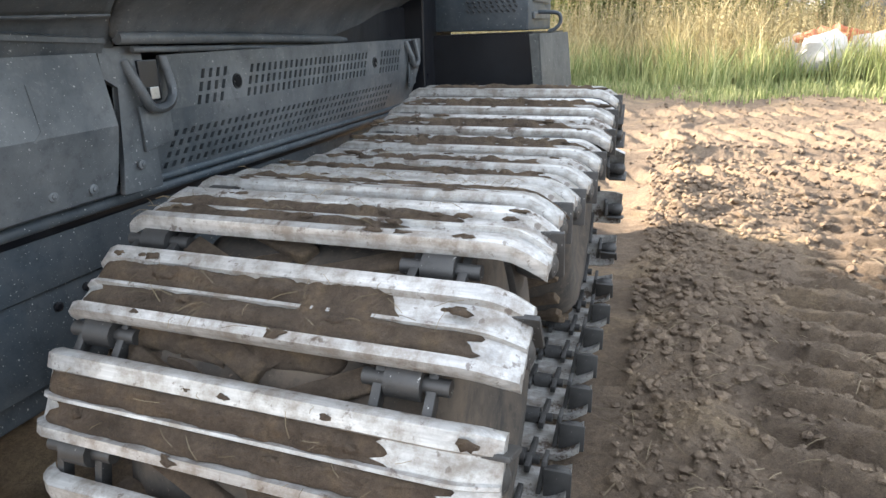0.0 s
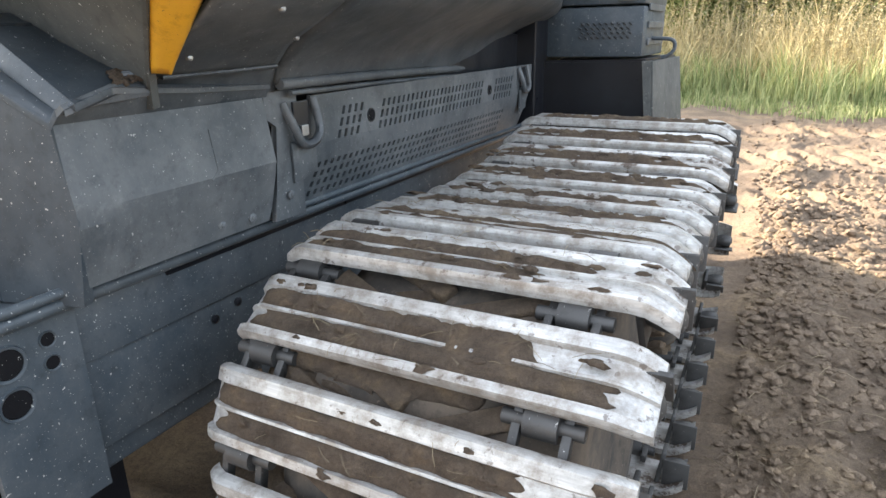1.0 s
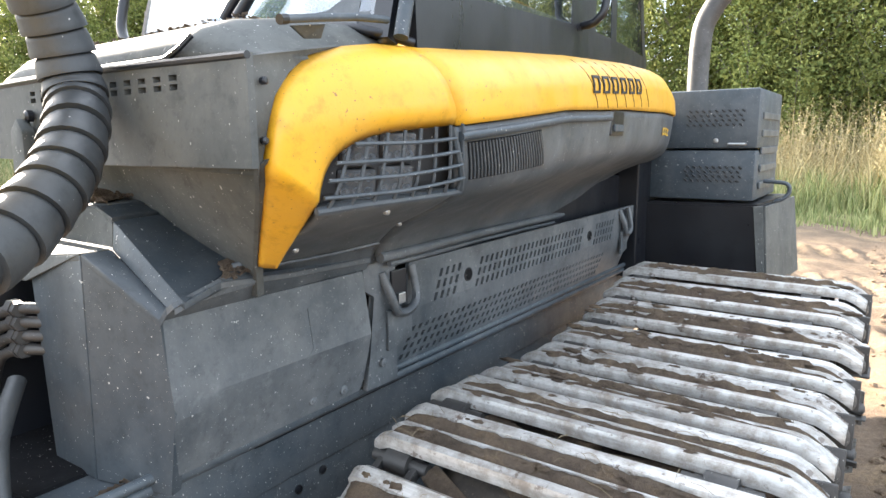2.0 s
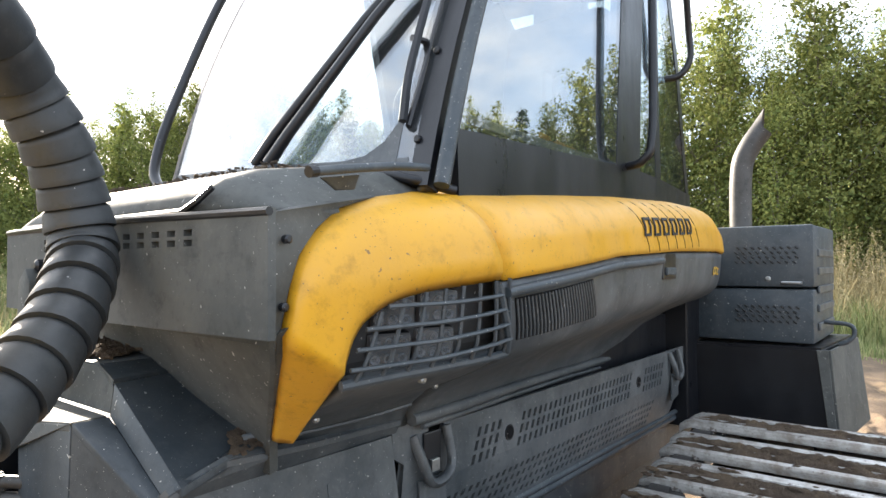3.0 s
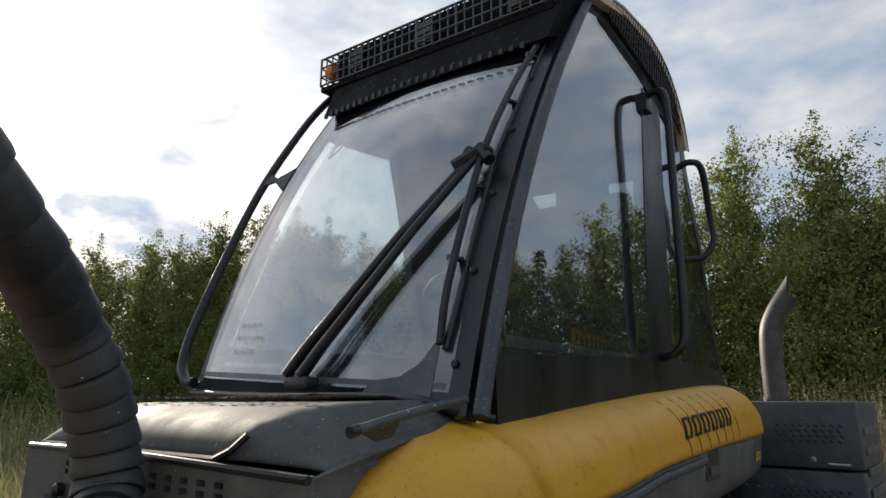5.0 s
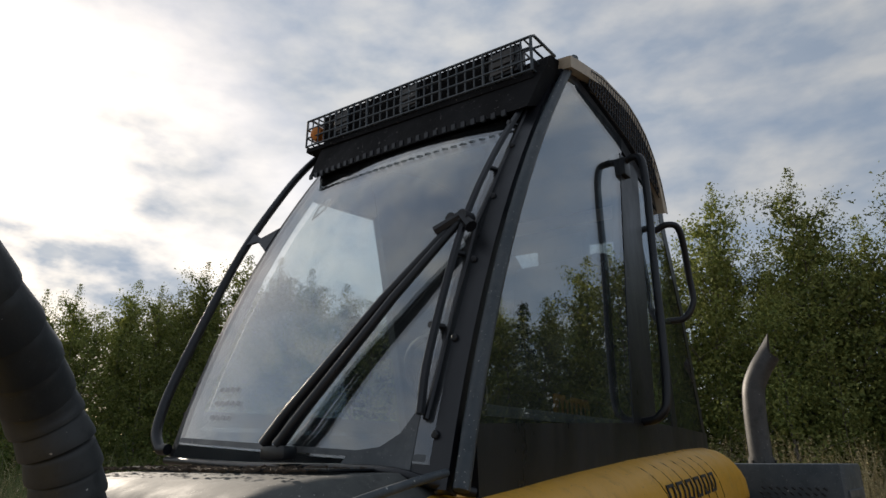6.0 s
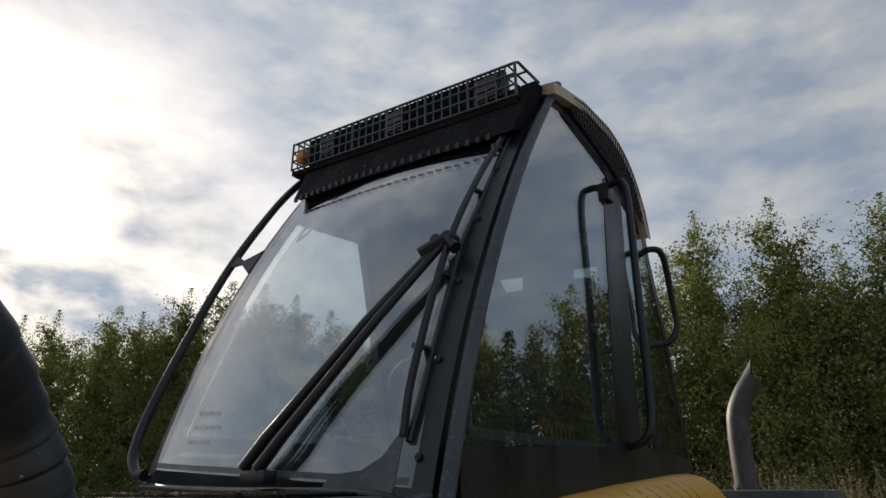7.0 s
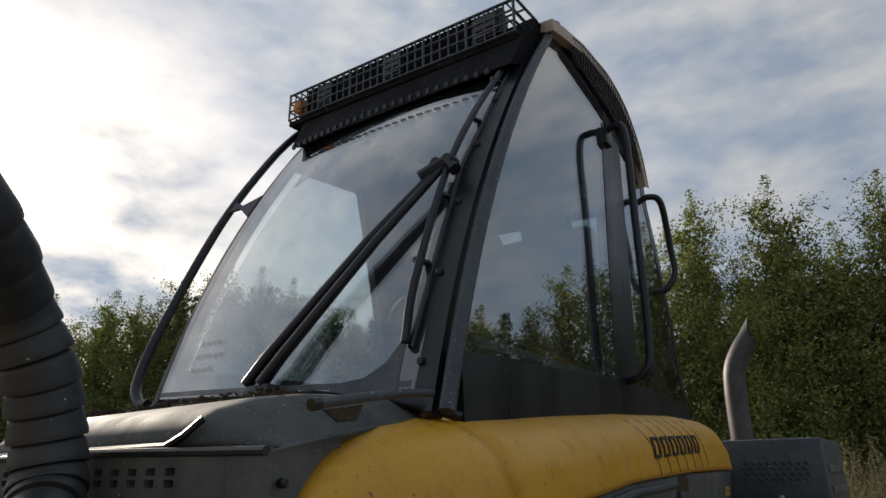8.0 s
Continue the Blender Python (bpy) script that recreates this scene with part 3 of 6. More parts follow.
plate("fender_cheek", [A_LOW, (-1.282, 0.962, 1.492), A_KNEE, A_TOP], M_FENDER, (0, 0.012, -0.012))
plate("fender_cap", [A_FRONT, A_RIDGE, (-1.282, 0.962, 1.494), A_LOW], M_FENDER)
plate("nose_step", [(-1.52, 0.902, 1.597), (-1.532, 0.978, 1.595), (-1.95, 0.975, 1.60), (-1.95, 0.89, 1.56), (-1.74, 0.885, 1.575)], M_HOOD)
plate("nose_brow", [(-1.52, 0.90, 1.594), (-1.74, 0.884, 1.572), (-1.95, 0.884, 1.556), (-1.95, 0.87, 1.50), (-1.74, 0.872, 1.513)], M_HOOD, (0, 0.012, 0))
plate("riser", [(-1.534, 0.984, 1.597), (-1.535, 0.992, 1.66), (-1.645, 1.008, 1.682), (-1.95, 0.998, 1.69), (-1.95, 0.985, 1.597)], M_HOOD, (0, 0.015, 0))
plate("step_chamfer", [(-1.535, 0.99, 1.668), (-1.555, 1.16, 1.668), (-1.60, 1.16, 1.694), (-1.645, 1.008, 1.688)], M_FENDER)
plate("fender_step", [(-1.647, 1.008, 1.688), (-1.602, 1.16, 1.695), (-1.61, 1.22, 1.70), (-2.0, 1.22, 1.705), (-2.0, 0.995, 1.692)], M_GREY)
bm = bmesh.new()
add_slab(bm, [(-1.72, 0.895, 1.08), (-1.73, 0.895, 1.52), (-1.73, 1.3, 1.52), (-1.73, 1.3, 1.08)], (-0.02, 0, 0))
part("bay_wall", bm, M_BLACK, corner)
part("bay_shelf", box((-1.60, 0.71, 1.018), (-1.40, 1.0, 1.046), 0.012), M_CHASSIS, corner, smooth=40)
# plain dark blocks for the machinery here, added to shade the sunlit chassis top
part("front_frame", box((-2.2, 0.70, 0.40), (-1.575, 1.0, 1.06), 0.02), M_DARK, corner, smooth=40)
part("front_frame", box((-2.45, 0.60, 0.30), (-1.93, 1.0, 1.52), 0.02), M_BLACK, corner, smooth=40)
part("bay_back", box((-2.6, 1.0, 0.15), (-1.62, 1.15, 1.55)), M_BLACK, corner)


def litter(name, n, area, mat, seed, size=0.012, parent=None, kind=""):
    """Bits of bark, soil and dry leaf lying on a surface; area(u, v) gives a place."""
    rng = random.Random(seed)
    bm = bmesh.new()
    for _ in range(n):
        c = Vector(area(rng.random(), rng.random()))
        s = size * rng.uniform(0.35, 1.2)
        q = Euler((rng.uniform(-0.5, 0.5), rng.uniform(-0.5, 0.5), rng.uniform(0, 6.3))).to_matrix()
        e = [c + q @ Vector((sx * s, sy * s * 0.55, sz * s * 0.28)) for sz in (-1, 1) for sx, sy in ((-1, -1), (1, -0.8), (0.9, 1), (-1, 0.8))]
        add_hex(bm, e)
    return tagged(part(name, bm, mat, parent), kind="stuff")


litter("debris", 260, lambda u, v: (-1.65 - 0.30 * u, 1.03 + 0.12 * v, 1.698 + 0.004 * u + 0.014 * v * v), M_MUD, 3, 0.011, corner)
litter("debris", 200, lambda u, v: (-1.265 - 0.07 * u, 1.10 + 0.1 * v + 0.03 * u, 1.535 + 0.025 * u + 0.006 * v), M_MUD, 4, 0.009, corner)
litter("debris", 200, lambda u, v: (-1.39 - 0.06 * u, 0.82 + 0.16 * v, 1.052 + 0.02 * u * v), M_MUD, 7, 0.01, corner)

# hydraulic fittings in the bay behind the corner
bay = empty("hydraulics", parent=fw)
rng = random.Random(11)
for k in range(4):
    z = 1.44 - 0.035 * k
    bm = bmesh.new()
    add_tube(bm, smooth_path([(-1.72, 0.90, z), (-1.78, 0.86, z), (-1.86, 0.84, z - 0.03), (-1.91, 0.83, z - 0.12), (-1.97, 0.82, z - 0.3)], 5), 0.014, 10)
    part("hydraulic_pipe", bm, M_EXH, bay, smooth=60)
    bm = bmesh.new()
    add_lathe(bm, ((-0.03, 0.018), (-0.03, 0.022), (0.0, 0.022), (0.0, 0.019), (0.02, 0.019)), Matrix.Translation((-1.78, 0.86, z)), 6)
    part("pipe_nut", bm, M_EXH, bay)
for k in range(3):
    bm = bmesh.new()
    add_tube(bm, smooth_path([(-1.50 - 0.05 * k, 0.73, 0.4), (-1.50 - 0.05 * k, 0.70, 0.8), (-1.54 - 0.04 * k, 0.70, 1.05), (-1.62, 0.74, 1.2), (-1.72, 0.82, 1.28)], 6), 0.021, 10)
    part("hydraulic_hose", bm, M_HOSE, bay, smooth=60)
bm = bmesh.new()
add_lathe(bm, ((-0.05, 0.05), (-0.05, 0.085), (-0.03, 0.095), (0.03, 0.095), (0.05, 0.085), (0.05, 0.05)), Matrix.Translation((-1.56, 0.68, 1.0)), 24)
part("pivot_boss", bm, M_BLACK, bay, smooth=40)
bm = bmesh.new()
add_tube(bm, smooth_path([(-1.66, 0.70, 1.25), (-1.63, 0.68, 1.32), (-1.66, 0.67, 1.40), (-1.74, 0.66, 1.46)], 6), lambda u: 0.022 + 0.004 * math.sin(u * 60), 10)
part("yellow_hose", bm, M_HOSEY, bay, smooth=60)


# bulged side covers
def cover_x(y, q):
    base = interp(q, [(0, -1.33), (0.12, -1.285), (0.2, -1.24), (0.29, -1.14), (0.38, -0.99), (0.44, -0.908), (0.49, -0.882), (0.55, -0.872), (0.66, -0.864), (0.75, -0.858), (0.84, -0.865), (0.90, -0.884), (0.94, -0.91), (0.975, -0.95), (1, -1.02)])
    return base + interp(y, [(0.9, -0.12), (1.0, -0.083), (1.1, -0.06), (1.25, -0.025), (1.42, 0.0), (1.7, 0.0), (1.9, -0.012), (2.1, -0.032), (2.4, -0.055), (2.8, -0.085), (3.4, -0.132), (3.8, -0.205), (4.2, -0.345)])


def cover_z(y, q):
    top = interp(y, [(1.0, 2.02), (1.2, 2.045), (1.6, 2.07), (2.3, 2.13), (3.0, 2.17), (3.5, 2.18), (3.9, 2.13), (4.2, 2.04)])
    low = interp(y, [(1.0, 1.415), (1.7, 1.425), (4.0, 1.462)])
    return low + (top - low) * q


def cover(y, q):
    return Vector((cover_x(y, q), y, cover_z(y, q)))


def q_of(y, z):
    lo, hi = cover_z(y, 0), cover_z(y, 1)
    return (z - lo) / (hi - lo)


def yellow_low(y):
    return interp(y, [(1.42, 1.868), (1.7, 1.893), (2.05, 1.924), (2.7, 1.948), (3.4, 1.958), (4.2, 1.955)])


covers = empty("side_cover", parent=fw)
# rear yellow panel
ys = list(np.linspace(0, 1, 40))
qs = list(np.linspace(0, 1, 14))


def yel_grid():
    g = []
    for u in ys:
        row = []
        for v in qs:
            y0 = interp(v, [(0, 1.442), (0.5, 1.398), (1, 1.378)])
            y = y0 + (4.12 - y0) * u
            lo = q_of(y, yellow_low(y))
            row.append(cover(y, lo + (1 - lo) * v) + Vector((0.01, 0, 0)) * (1 - (2 * u - 1) ** 10))
        g.append(row)
    return g


rear_yellow = part("rear_cover", add_sheet(bmesh.new(), yel_grid(), 0.02), M_YELLOW, covers, "glossy yellow painted cover", 180)


def front_yellow_grid():
    outer = smooth_path([(1.362, 0.998, 0), (1.27, 0.98, 0), (1.18, 0.965, 0), (1.105, 0.942, 0), (1.044, 0.893, 0), (1.003, 0.83, 0), (0.984, 0.74, 0), (0.976, 0.63, 0)], 4)
    inner = smooth_path([(1.425, 0.705, 0), (1.34, 0.70, 0), (1.24, 0.693, 0), (1.165, 0.672, 0), (1.12, 0.635, 0), (1.10, 0.59, 0), (1.092, 0.54, 0), (1.092, 0.50, 0)], 4)
    edge = [(cover(a.x, a.y), cover(b.x, b.y)) for a, b in zip(outer, inner)]
    a0, b0 = edge[-1]
    for k in range(1, 15):
        t = k / 14
        edge.append((a0.lerp(Vector((-1.235, 1.163, 1.555)), t), b0.lerp(Vector((-1.205, 1.195, 1.55)), t ** 0.93)))
    g = []
    for i, (a, b) in enumerate(edge):
        row = []
        for k in range(11):
            t = k / 10
            puff = 0.022 * (1 - (2 * t - 1) ** 6)
            p = a.lerp(b, t)
            if i < len(outer):
                p = cover(outer[i].x + (inner[i].x - outer[i].x) * t, outer[i].y + (inner[i].y - outer[i].y) * t)
            row.append(p + Vector((puff, -puff * 0.4, 0)))
        g.append(row)
    return g


part("front_cover", add_sheet(bmesh.new(), front_yellow_grid(), 0.02), M_YELLOW, covers, "glossy yellow painted corner cover", 180)


# grey lower cover with the lamp opening left free
def grey_grid(y0, y1, f0, f1, n=24, k=10, push=0.0):
    g = []
    for i in range(n + 1):
        y = y0 + (y1 - y0) * i / n
        a, b = f0(y), f1(y)
        g.append([cover(y, a + (b - a) * j / k) + Vector((push, 0, 0)) for j in range(k + 1)])
    return g


lamp_low = lambda y: interp(y, [(1.10, 0.468), (1.5, 0.462)])
cover_seam = lambda q: interp(q, [(0, 1.66), (0.116, 1.63), (0.2, 1.60), (0.284, 1.55), (0.376, 1.50), (0.476, 1.47), (0.7, 1.43)])
lamp_side = lambda q: interp(q, [(0.19, 1.19), (0.25, 1.165), (0.312, 1.155), (0.37, 1.14), (0.435, 1.12), (0.47, 1.10)])
lip_q = lambda y: interp(y, [(1.63, 0.11), (2.3, 0.07), (3.4, 0.0)])


def lower_cover_grid():
    """The grey half of the cover, from the curved seam by the lamp to the rear end."""
    g = []
    for i in range(47):
        row = []
        for j in range(19):
            v = j / 18
            q0 = 0.1 + 0.6 * v
            y = cover_seam(q0) + (4.13 - cover_seam(q0)) * i / 46
            a, b = lip_q(y), q_of(y, yellow_low(y)) - 0.006
            row.append(cover(y, a + (b - a) * v))
        g.append(row)
    return g


def lamp_surround_grid():
    """The piece below the lamp opening, between the yellow corner and the seam."""
    g = []
    for i in range(19):
        row = []
        for j in range(13):
            q = 0.195 + 0.27 * j / 12
            a, b = lamp_side(q), cover_seam(q) - 0.008
            row.append(cover(a + (b - a) * i / 18, q))
        g.append(row)
    return g


grey = part("lower_cover", add_sheet(bmesh.new(), lower_cover_grid(), 0.02), M_GREY, covers, smooth=180)
part("lamp_surround", add_sheet(bmesh.new(), lamp_surround_grid(), 0.02), M_GREY, covers, smooth=180)
part("lower_band", add_sheet(bmesh.new(), grey_grid(1.14, 1.66, lambda y: 0.0, lambda y: 0.215, 12, 6, -0.016), 0.012), M_GREY, covers, smooth=180)
bm = bmesh.new()
add_tube(bm, [cover(y, 0.197) + Vector((0.0, 0, 0)) for y in np.linspace(1.225, 1.59, 14)], 0.007, 6)
part("surround_lip", bm, M_GREY, covers, smooth=60)
part("inner_shell", add_sheet(bmesh.new(), grey_grid(1.53, 4.1, lambda y: 0.0, lambda y: 0.985, 30, 12, -0.07), -0.01), M_BLACK, covers, smooth=180)
# raised ridge under the yellow edge
bm = bmesh.new()
add_tube(bm, [cover(y, q_of(y, yellow_low(y)) - 0.04) + Vector((0.004, 0, 0)) for y in np.linspace(1.45, 2.52, 24)], 0.012, 8)
part("ridge", bm, M_CHASSIS, covers, smooth=60)
bm = bmesh.new()
add_tube(bm, [cover(y, lip_q(y)) + Vector((0.008, 0, 0.0)) for y in np.linspace(1.64, 4.05, 30)], 0.017, 8)
add_tube(bm, [cover(y, lip_q(y) - 0.045) + Vector((0.012, 0, 0.0)) for y in np.linspace(1.70, 4.05, 30)], 0.009, 6)
part("cover_lip", bm, M_GREY, covers, smooth=60)
# louvre: slats over a dark sheet laid on the uncut cover
for k in range(26):
    bm = bmesh.new()
    top, low = 1.492 + 0.0148 * k, 1.518 + 0.0162 * k
    add_tube(bm, [cover(low + (top - low) * t, 0.505 + (0.637 + 0.0006 * k - 0.505) * t) + Vector((0.003, 0, 0)) for t in np.linspace(0, 1, 5)], 0.0034, 5)
    part("louvre_slat", bm, M_GREY, covers)
# near-black sheet puts the shade between the slats into colour
bm = bmesh.new()
add_sheet(bm, [[cover(1.487 + 0.385 * u + (0.026 + 0.035 * u) * (1 - t), 0.502 + (0.14 + 0.014 * u) * t) + Vector((0.001, 0, 0)) for t in np.linspace(0, 1, 5)] for u in np.linspace(0, 1, 10)], -0.002)
part("louvre_back", bm, M_DARK, covers)
# recessed latch
p = cover(2.62, 0.64)
part("cover_latch", box((p.x - 0.03, 2.545, p.z - 0.045), (p.x + 0.008, 2.68, p.z + 0.05), 0.006), M_BLACK, covers)
part("latch_lever", box((p.x + 0.004, 2.57, p.z - 0.03), (p.x + 0.016, 2.66, p.z - 0.004), 0.004), M_CHASSIS, covers)
for y, q in ((1.245, 0.265), (1.30, 0.42), (1.515, 0.315)):
    p = cover(y, q)
    bm = bmesh.new()
    add_lathe(bm, ((-0.006, 0.008), (0.003, 0.008), (0.006, 0.004)), Matrix.Translation(p), 10)
    part("cover_bolt", bm, M_CHROME, covers)

# headlights behind a bar grid
lamps = empty("headlight_unit", parent=fw)
bm = bmesh.new()
add_sheet(bm, [[cover(y, q) + Vector((-0.06, 0.0, 0)) for q in np.linspace(0.46, 0.74, 6)] for y in np.linspace(1.10, 1.52, 10)], -0.01)
part("lamp_housing", bm, M_INT, lamps)
for y0 in (1.155, 1.255):
    for q0 in (0.49, 0.60):
        c = cover(y0 + 0.045, q0 + 0.04) + Vector((-0.035, 0, 0))
        m = Matrix.Translation(c) @ Euler((0, radians(8), radians(-25))).to_matrix().to_4x4()
        bm = bmesh.new()
        add_box(bm, (-0.03, -0.042, -0.032), (0.0, 0.042, 0.032), 0.006, m)
        lamp = part("lamp_body", bm, M_BLACK, lamps, smooth=40)
        for a in range(3):
            for b in range(2):
                bm = bmesh.new()
                add_lathe(bm, ((0.0, 0.009), (0.006, 0.009), (0.002, 0.006), (-0.004, 0.003)), m @ Matrix.Translation((0.0, -0.026 + 0.026 * a, -0.014 + 0.028 * b)), 10)
                part("reflector", bm, M_LED, lamp, smooth=60)
        part("lens", box((0.006, -0.038, -0.029), (0.009, 0.038, 0.029), 0.001, m), M_LENS, lamp)
lamp_top = lambda y: interp(y, [(1.085, 0.50), (1.10, 0.59), (1.125, 0.645), (1.165, 0.68), (1.24, 0.70), (1.45, 0.712)])
lamp_end = lambda q: interp(q, [(0.46, 1.492), (0.70, 1.412)])
for k in range(8):
    ya = 1.112 + 0.052 * k
    bm = bmesh.new()
    yb = ya + 0.03 - 0.008 * k
    lo, hi = lamp_low(ya), lamp_top(yb) - 0.004
    add_tube(bm, [cover(ya + (yb - ya) * t, lo + (hi - lo) * t) + Vector((0.008, 0, 0)) for t in np.linspace(0, 1, 5)], 0.0042, 6)
    part("grid_bar", bm, M_CHASSIS, lamps)
for k in range(4):
    q = 0.512 + 0.052 * k
    ya = interp(q, [(0.50, 1.09), (0.59, 1.10), (0.645, 1.125), (0.68, 1.165), (0.70, 1.24)])
    bm = bmesh.new()
    add_tube(bm, [cover(y, q - 0.012 * math.sin(math.pi * (y - ya) / 0.35)) + Vector((0.012, 0, 0)) for y in np.linspace(ya, lamp_end(q), 8)], 0.0042, 6)
    part("grid_bar", bm, M_CHASSIS, lamps)
bm = bmesh.new()
add_tube(bm, [cover(y, lamp_low(y)) + Vector((0.006, 0, 0)) for y in np.linspace(1.09, 1.492, 8)] + [cover(lamp_end(q), q) + Vector((0.006, 0, 0)) for q in np.linspace(0.47, 0.695, 5)], 0.0085, 8)
part("grid_frame", bm, M_CHASSIS, lamps)


# the maker's word is drawn as plain slanted blocks with scratch lines
for k in range(6):
    y = 2.29 + 0.108 * k
    bm = bmesh.new()
    for ya, yb, qa, qb in ((0.0, 0.012, 0.795, 0.88), (0.058, 0.070, 0.795, 0.88), (0.012, 0.058, 0.868, 0.88), (0.012, 0.058, 0.795, 0.807)):
        add_sheet(bm, [[cover(y + t + 0.25 * (q - 0.8), q) + Vector((0.0125, 0, 0)) for q in np.linspace(qa, qb, 3)] for t in (ya, yb)], -0.003)
    part("maker_mark", bm, M_LETTER, covers, "dark printed block of the maker's mark")
for k in range(7):
    y = 2.24 + 0.115 * k
    bm = bmesh.new()
    add_tube(bm, [cover(y + 0.10 * t, 0.985 - 0.26 * t) + Vector((0.011, 0, 0)) for t in np.linspace(0, 1, 9)], 0.0012, 4)
    part("scratch_line", bm, M_LETTER, covers)
for k in range(3):
    y = 3.40 + 0.085 * k
    bm = bmesh.new()
    add_sheet(bm, [[cover(y + t, q) + Vector((0.003, 0, 0)) for q in np.linspace(0.55, 0.60, 3)] for t in (0, 0.016)], -0.002)
    for qq in (0.552, 0.588):
        add_sheet(bm, [[cover(y + t, q) + Vector((0.003, 0, 0)) for q in (qq, qq + 0.012)] for t in (0.016, 0.055)], -0.002)
    part("model_mark", bm, M_PRINT, covers, "small yellow printed block")

# ---- rear box, mudguard, exhaust ----
rb = empty("rear_box", parent=fw)
bm = bmesh.new()
add_box(bm, (-1.42, 4.19, 1.775), (-0.71, 4.95, 2.11), 0.0)
add_box(bm, (-1.40, 4.195, 1.475), (-0.715, 4.94, 1.765), 0.0)
bmesh.ops.bevel(bm, geom=[e for e in bm.edges if e.calc_length() > 0.1], offset=0.014, segments=2, affect="EDGES", profile=0.5)
part("box_shell", bm, M_CHASSIS, rb, smooth=40)
# vent slots drawn as dark bars on the shell, standing for their shaded insides
for z0 in (1.92, 1.60):
    for r in range(4):
        for c in range(9):
            bm = bmesh.new()
            x = -1.09 + 0.036 * c + 0.012 * (r % 2)
            z = z0 + 0.026 * r - 0.01
            add_tube(bm, [(x - 0.008, 4.19, z + 0.006), (x + 0.008, 4.19, z - 0.006)], 0.0062, 6)
            part("vent_slot", bm, M_INT, rb)
for k in range(5):
    bm = bmesh.new()
    add_box(bm, (-0.713, 4.30, 1.54 + 0.1 * k), (-0.70, 4.85, 1.58 + 0.1 * k), 0.006)
    part("side_louvre", bm, M_GREY, rb)
part("box_handle", tube(smooth_path([(-0.86, 4.185, 1.80), (-0.85, 4.165, 1.80), (-0.78, 4.165, 1.80), (-0.77, 4.185, 1.80)], 4), 0.008), M_CHROME, rb)
part("box_lock", add_lathe(bmesh.new(), ((-0.01, 0.014), (0.004, 0.014), (0.006, 0.008)), pose(-0.93, 4.185, 1.82, 0, 0, -90), 12), M_CHROME, rb)
guard = empty("mudguard", parent=fw)
bm = bmesh.new()
add_hex(bm, [(-1.46, 4.17, 0.95), (-0.63, 4.17, 0.95), (-0.56, 5.0, 0.95), (-1.46, 5.0, 0.95), (-1.46, 4.14, 1.455), (-0.67, 4.14, 1.465), (-0.62, 5.0, 1.465), (-1.46, 5.0, 1.455)])
bmesh.ops.bevel(bm, geom=list(bm.edges), offset=0.012, segments=2, affect="EDGES")
part("guard_shell", bm, M_BLACK, guard, smooth=40)
bm = bmesh.new()
add_slab(bm, [(-0.70, 4.132, 1.455), (-0.65, 4.14, 1.455), (-0.615, 4.16, 0.97), (-0.65, 4.155, 0.97)], (0, 0.03, 0), 0.003)
add_slab(bm, [(-0.65, 4.15, 1.455), (-0.605, 4.95, 1.455), (-0.55, 4.95, 0.97), (-0.615, 4.17, 0.97)], (0.012, 0, 0), 0.003)
part("guard_edge", bm, M_HOOD, guard, "dusty grey steel edge")
part("grab_handle", tube(smooth_path([(-0.63, 4.40, 1.465), (-0.59, 4.40, 1.48), (-0.56, 4.41, 1.52), (-0.58, 4.41, 1.57), (-0.70, 4.42, 1.58)], 5), 0.012), M_CHASSIS, guard, smooth=60)
exh = empty("exhaust", parent=fw)
ep = smooth_path([(-1.22, 4.86, 2.10), (-1.22, 4.86, 2.3), (-1.215, 4.86, 2.46), (-1.20, 4.865, 2.58), (-1.15, 4.88, 2.69), (-1.09, 4.90, 2.78)], 8)
bm = bmesh.new()
add_tube(bm, ep, 0.068, 20, cap=False)
top = sorted(bm.verts, key=lambda v: v.index)[-20:]
for v in top:
    v.co += Vector((0.55, 0.1, 0.83)) * (0.13 * (1 if (v.co - ep[-1]).dot(Vector((-0.8, 0, 0.55))) > 0 else 0.0) * (v.co - ep[-1]).dot(Vector((-0.8, 0, 0.55))) / 0.068)
part("exhaust_pipe", bm, M_EXH, exh, smooth=180)
bm = bmesh.new()
add_tube(bm, [q * 0.999 + Vector((0.001, 0, 0.002)) for q in ep[:-2]], 0.06, 20, cap=True)
part("pipe_bore", bm, M_INT, exh, smooth=180)
bm = bmesh.new()
add_tube(bm, [(-1.22, 4.86, 2.10), (-1.22, 4.86, 2.145)], 0.076, 20)
for k in range(6):
    a = k * math.pi / 3
    add_tube(bm, [(-1.22 + 0.074 * math.cos(a), 4.86 + 0.074 * math.sin(a), 2.12), (-1.22 + 0.086 * math.cos(a), 4.86 + 0.086 * math.sin(a), 2.12)], 0.009, 6)
part("pipe_clamp", bm, M_EXH, exh)

# ---- front housing below the windscreen ----
hd = empty("front_housing", parent=fw)
wall_edge = lambda z: Vector((interp(z, [(1.49, -1.275), (1.55, -1.237), (1.79, -0.945)]), interp(z, [(1.49, 1.19), (1.55, 1.162), (1.79, 0.962)]), z))
part("housing_wall", add_sheet(bmesh.new(), [[Vector((-1.98, interp(z, [(1.45, 1.25), (1.62, 1.18), (1.8, 1.12)]), z)).lerp(wall_edge(z), t) for t in np.linspace(0, 1, 8)] for z in np.linspace(1.47, 1.80, 8)], -0.02), M_HOOD, hd, smooth=60)
part("housing_base", box((-1.98, 1.2, 1.40), (-1.40, 2.1, 1.95)), M_HOOD, hd)
bm = bmesh.new()
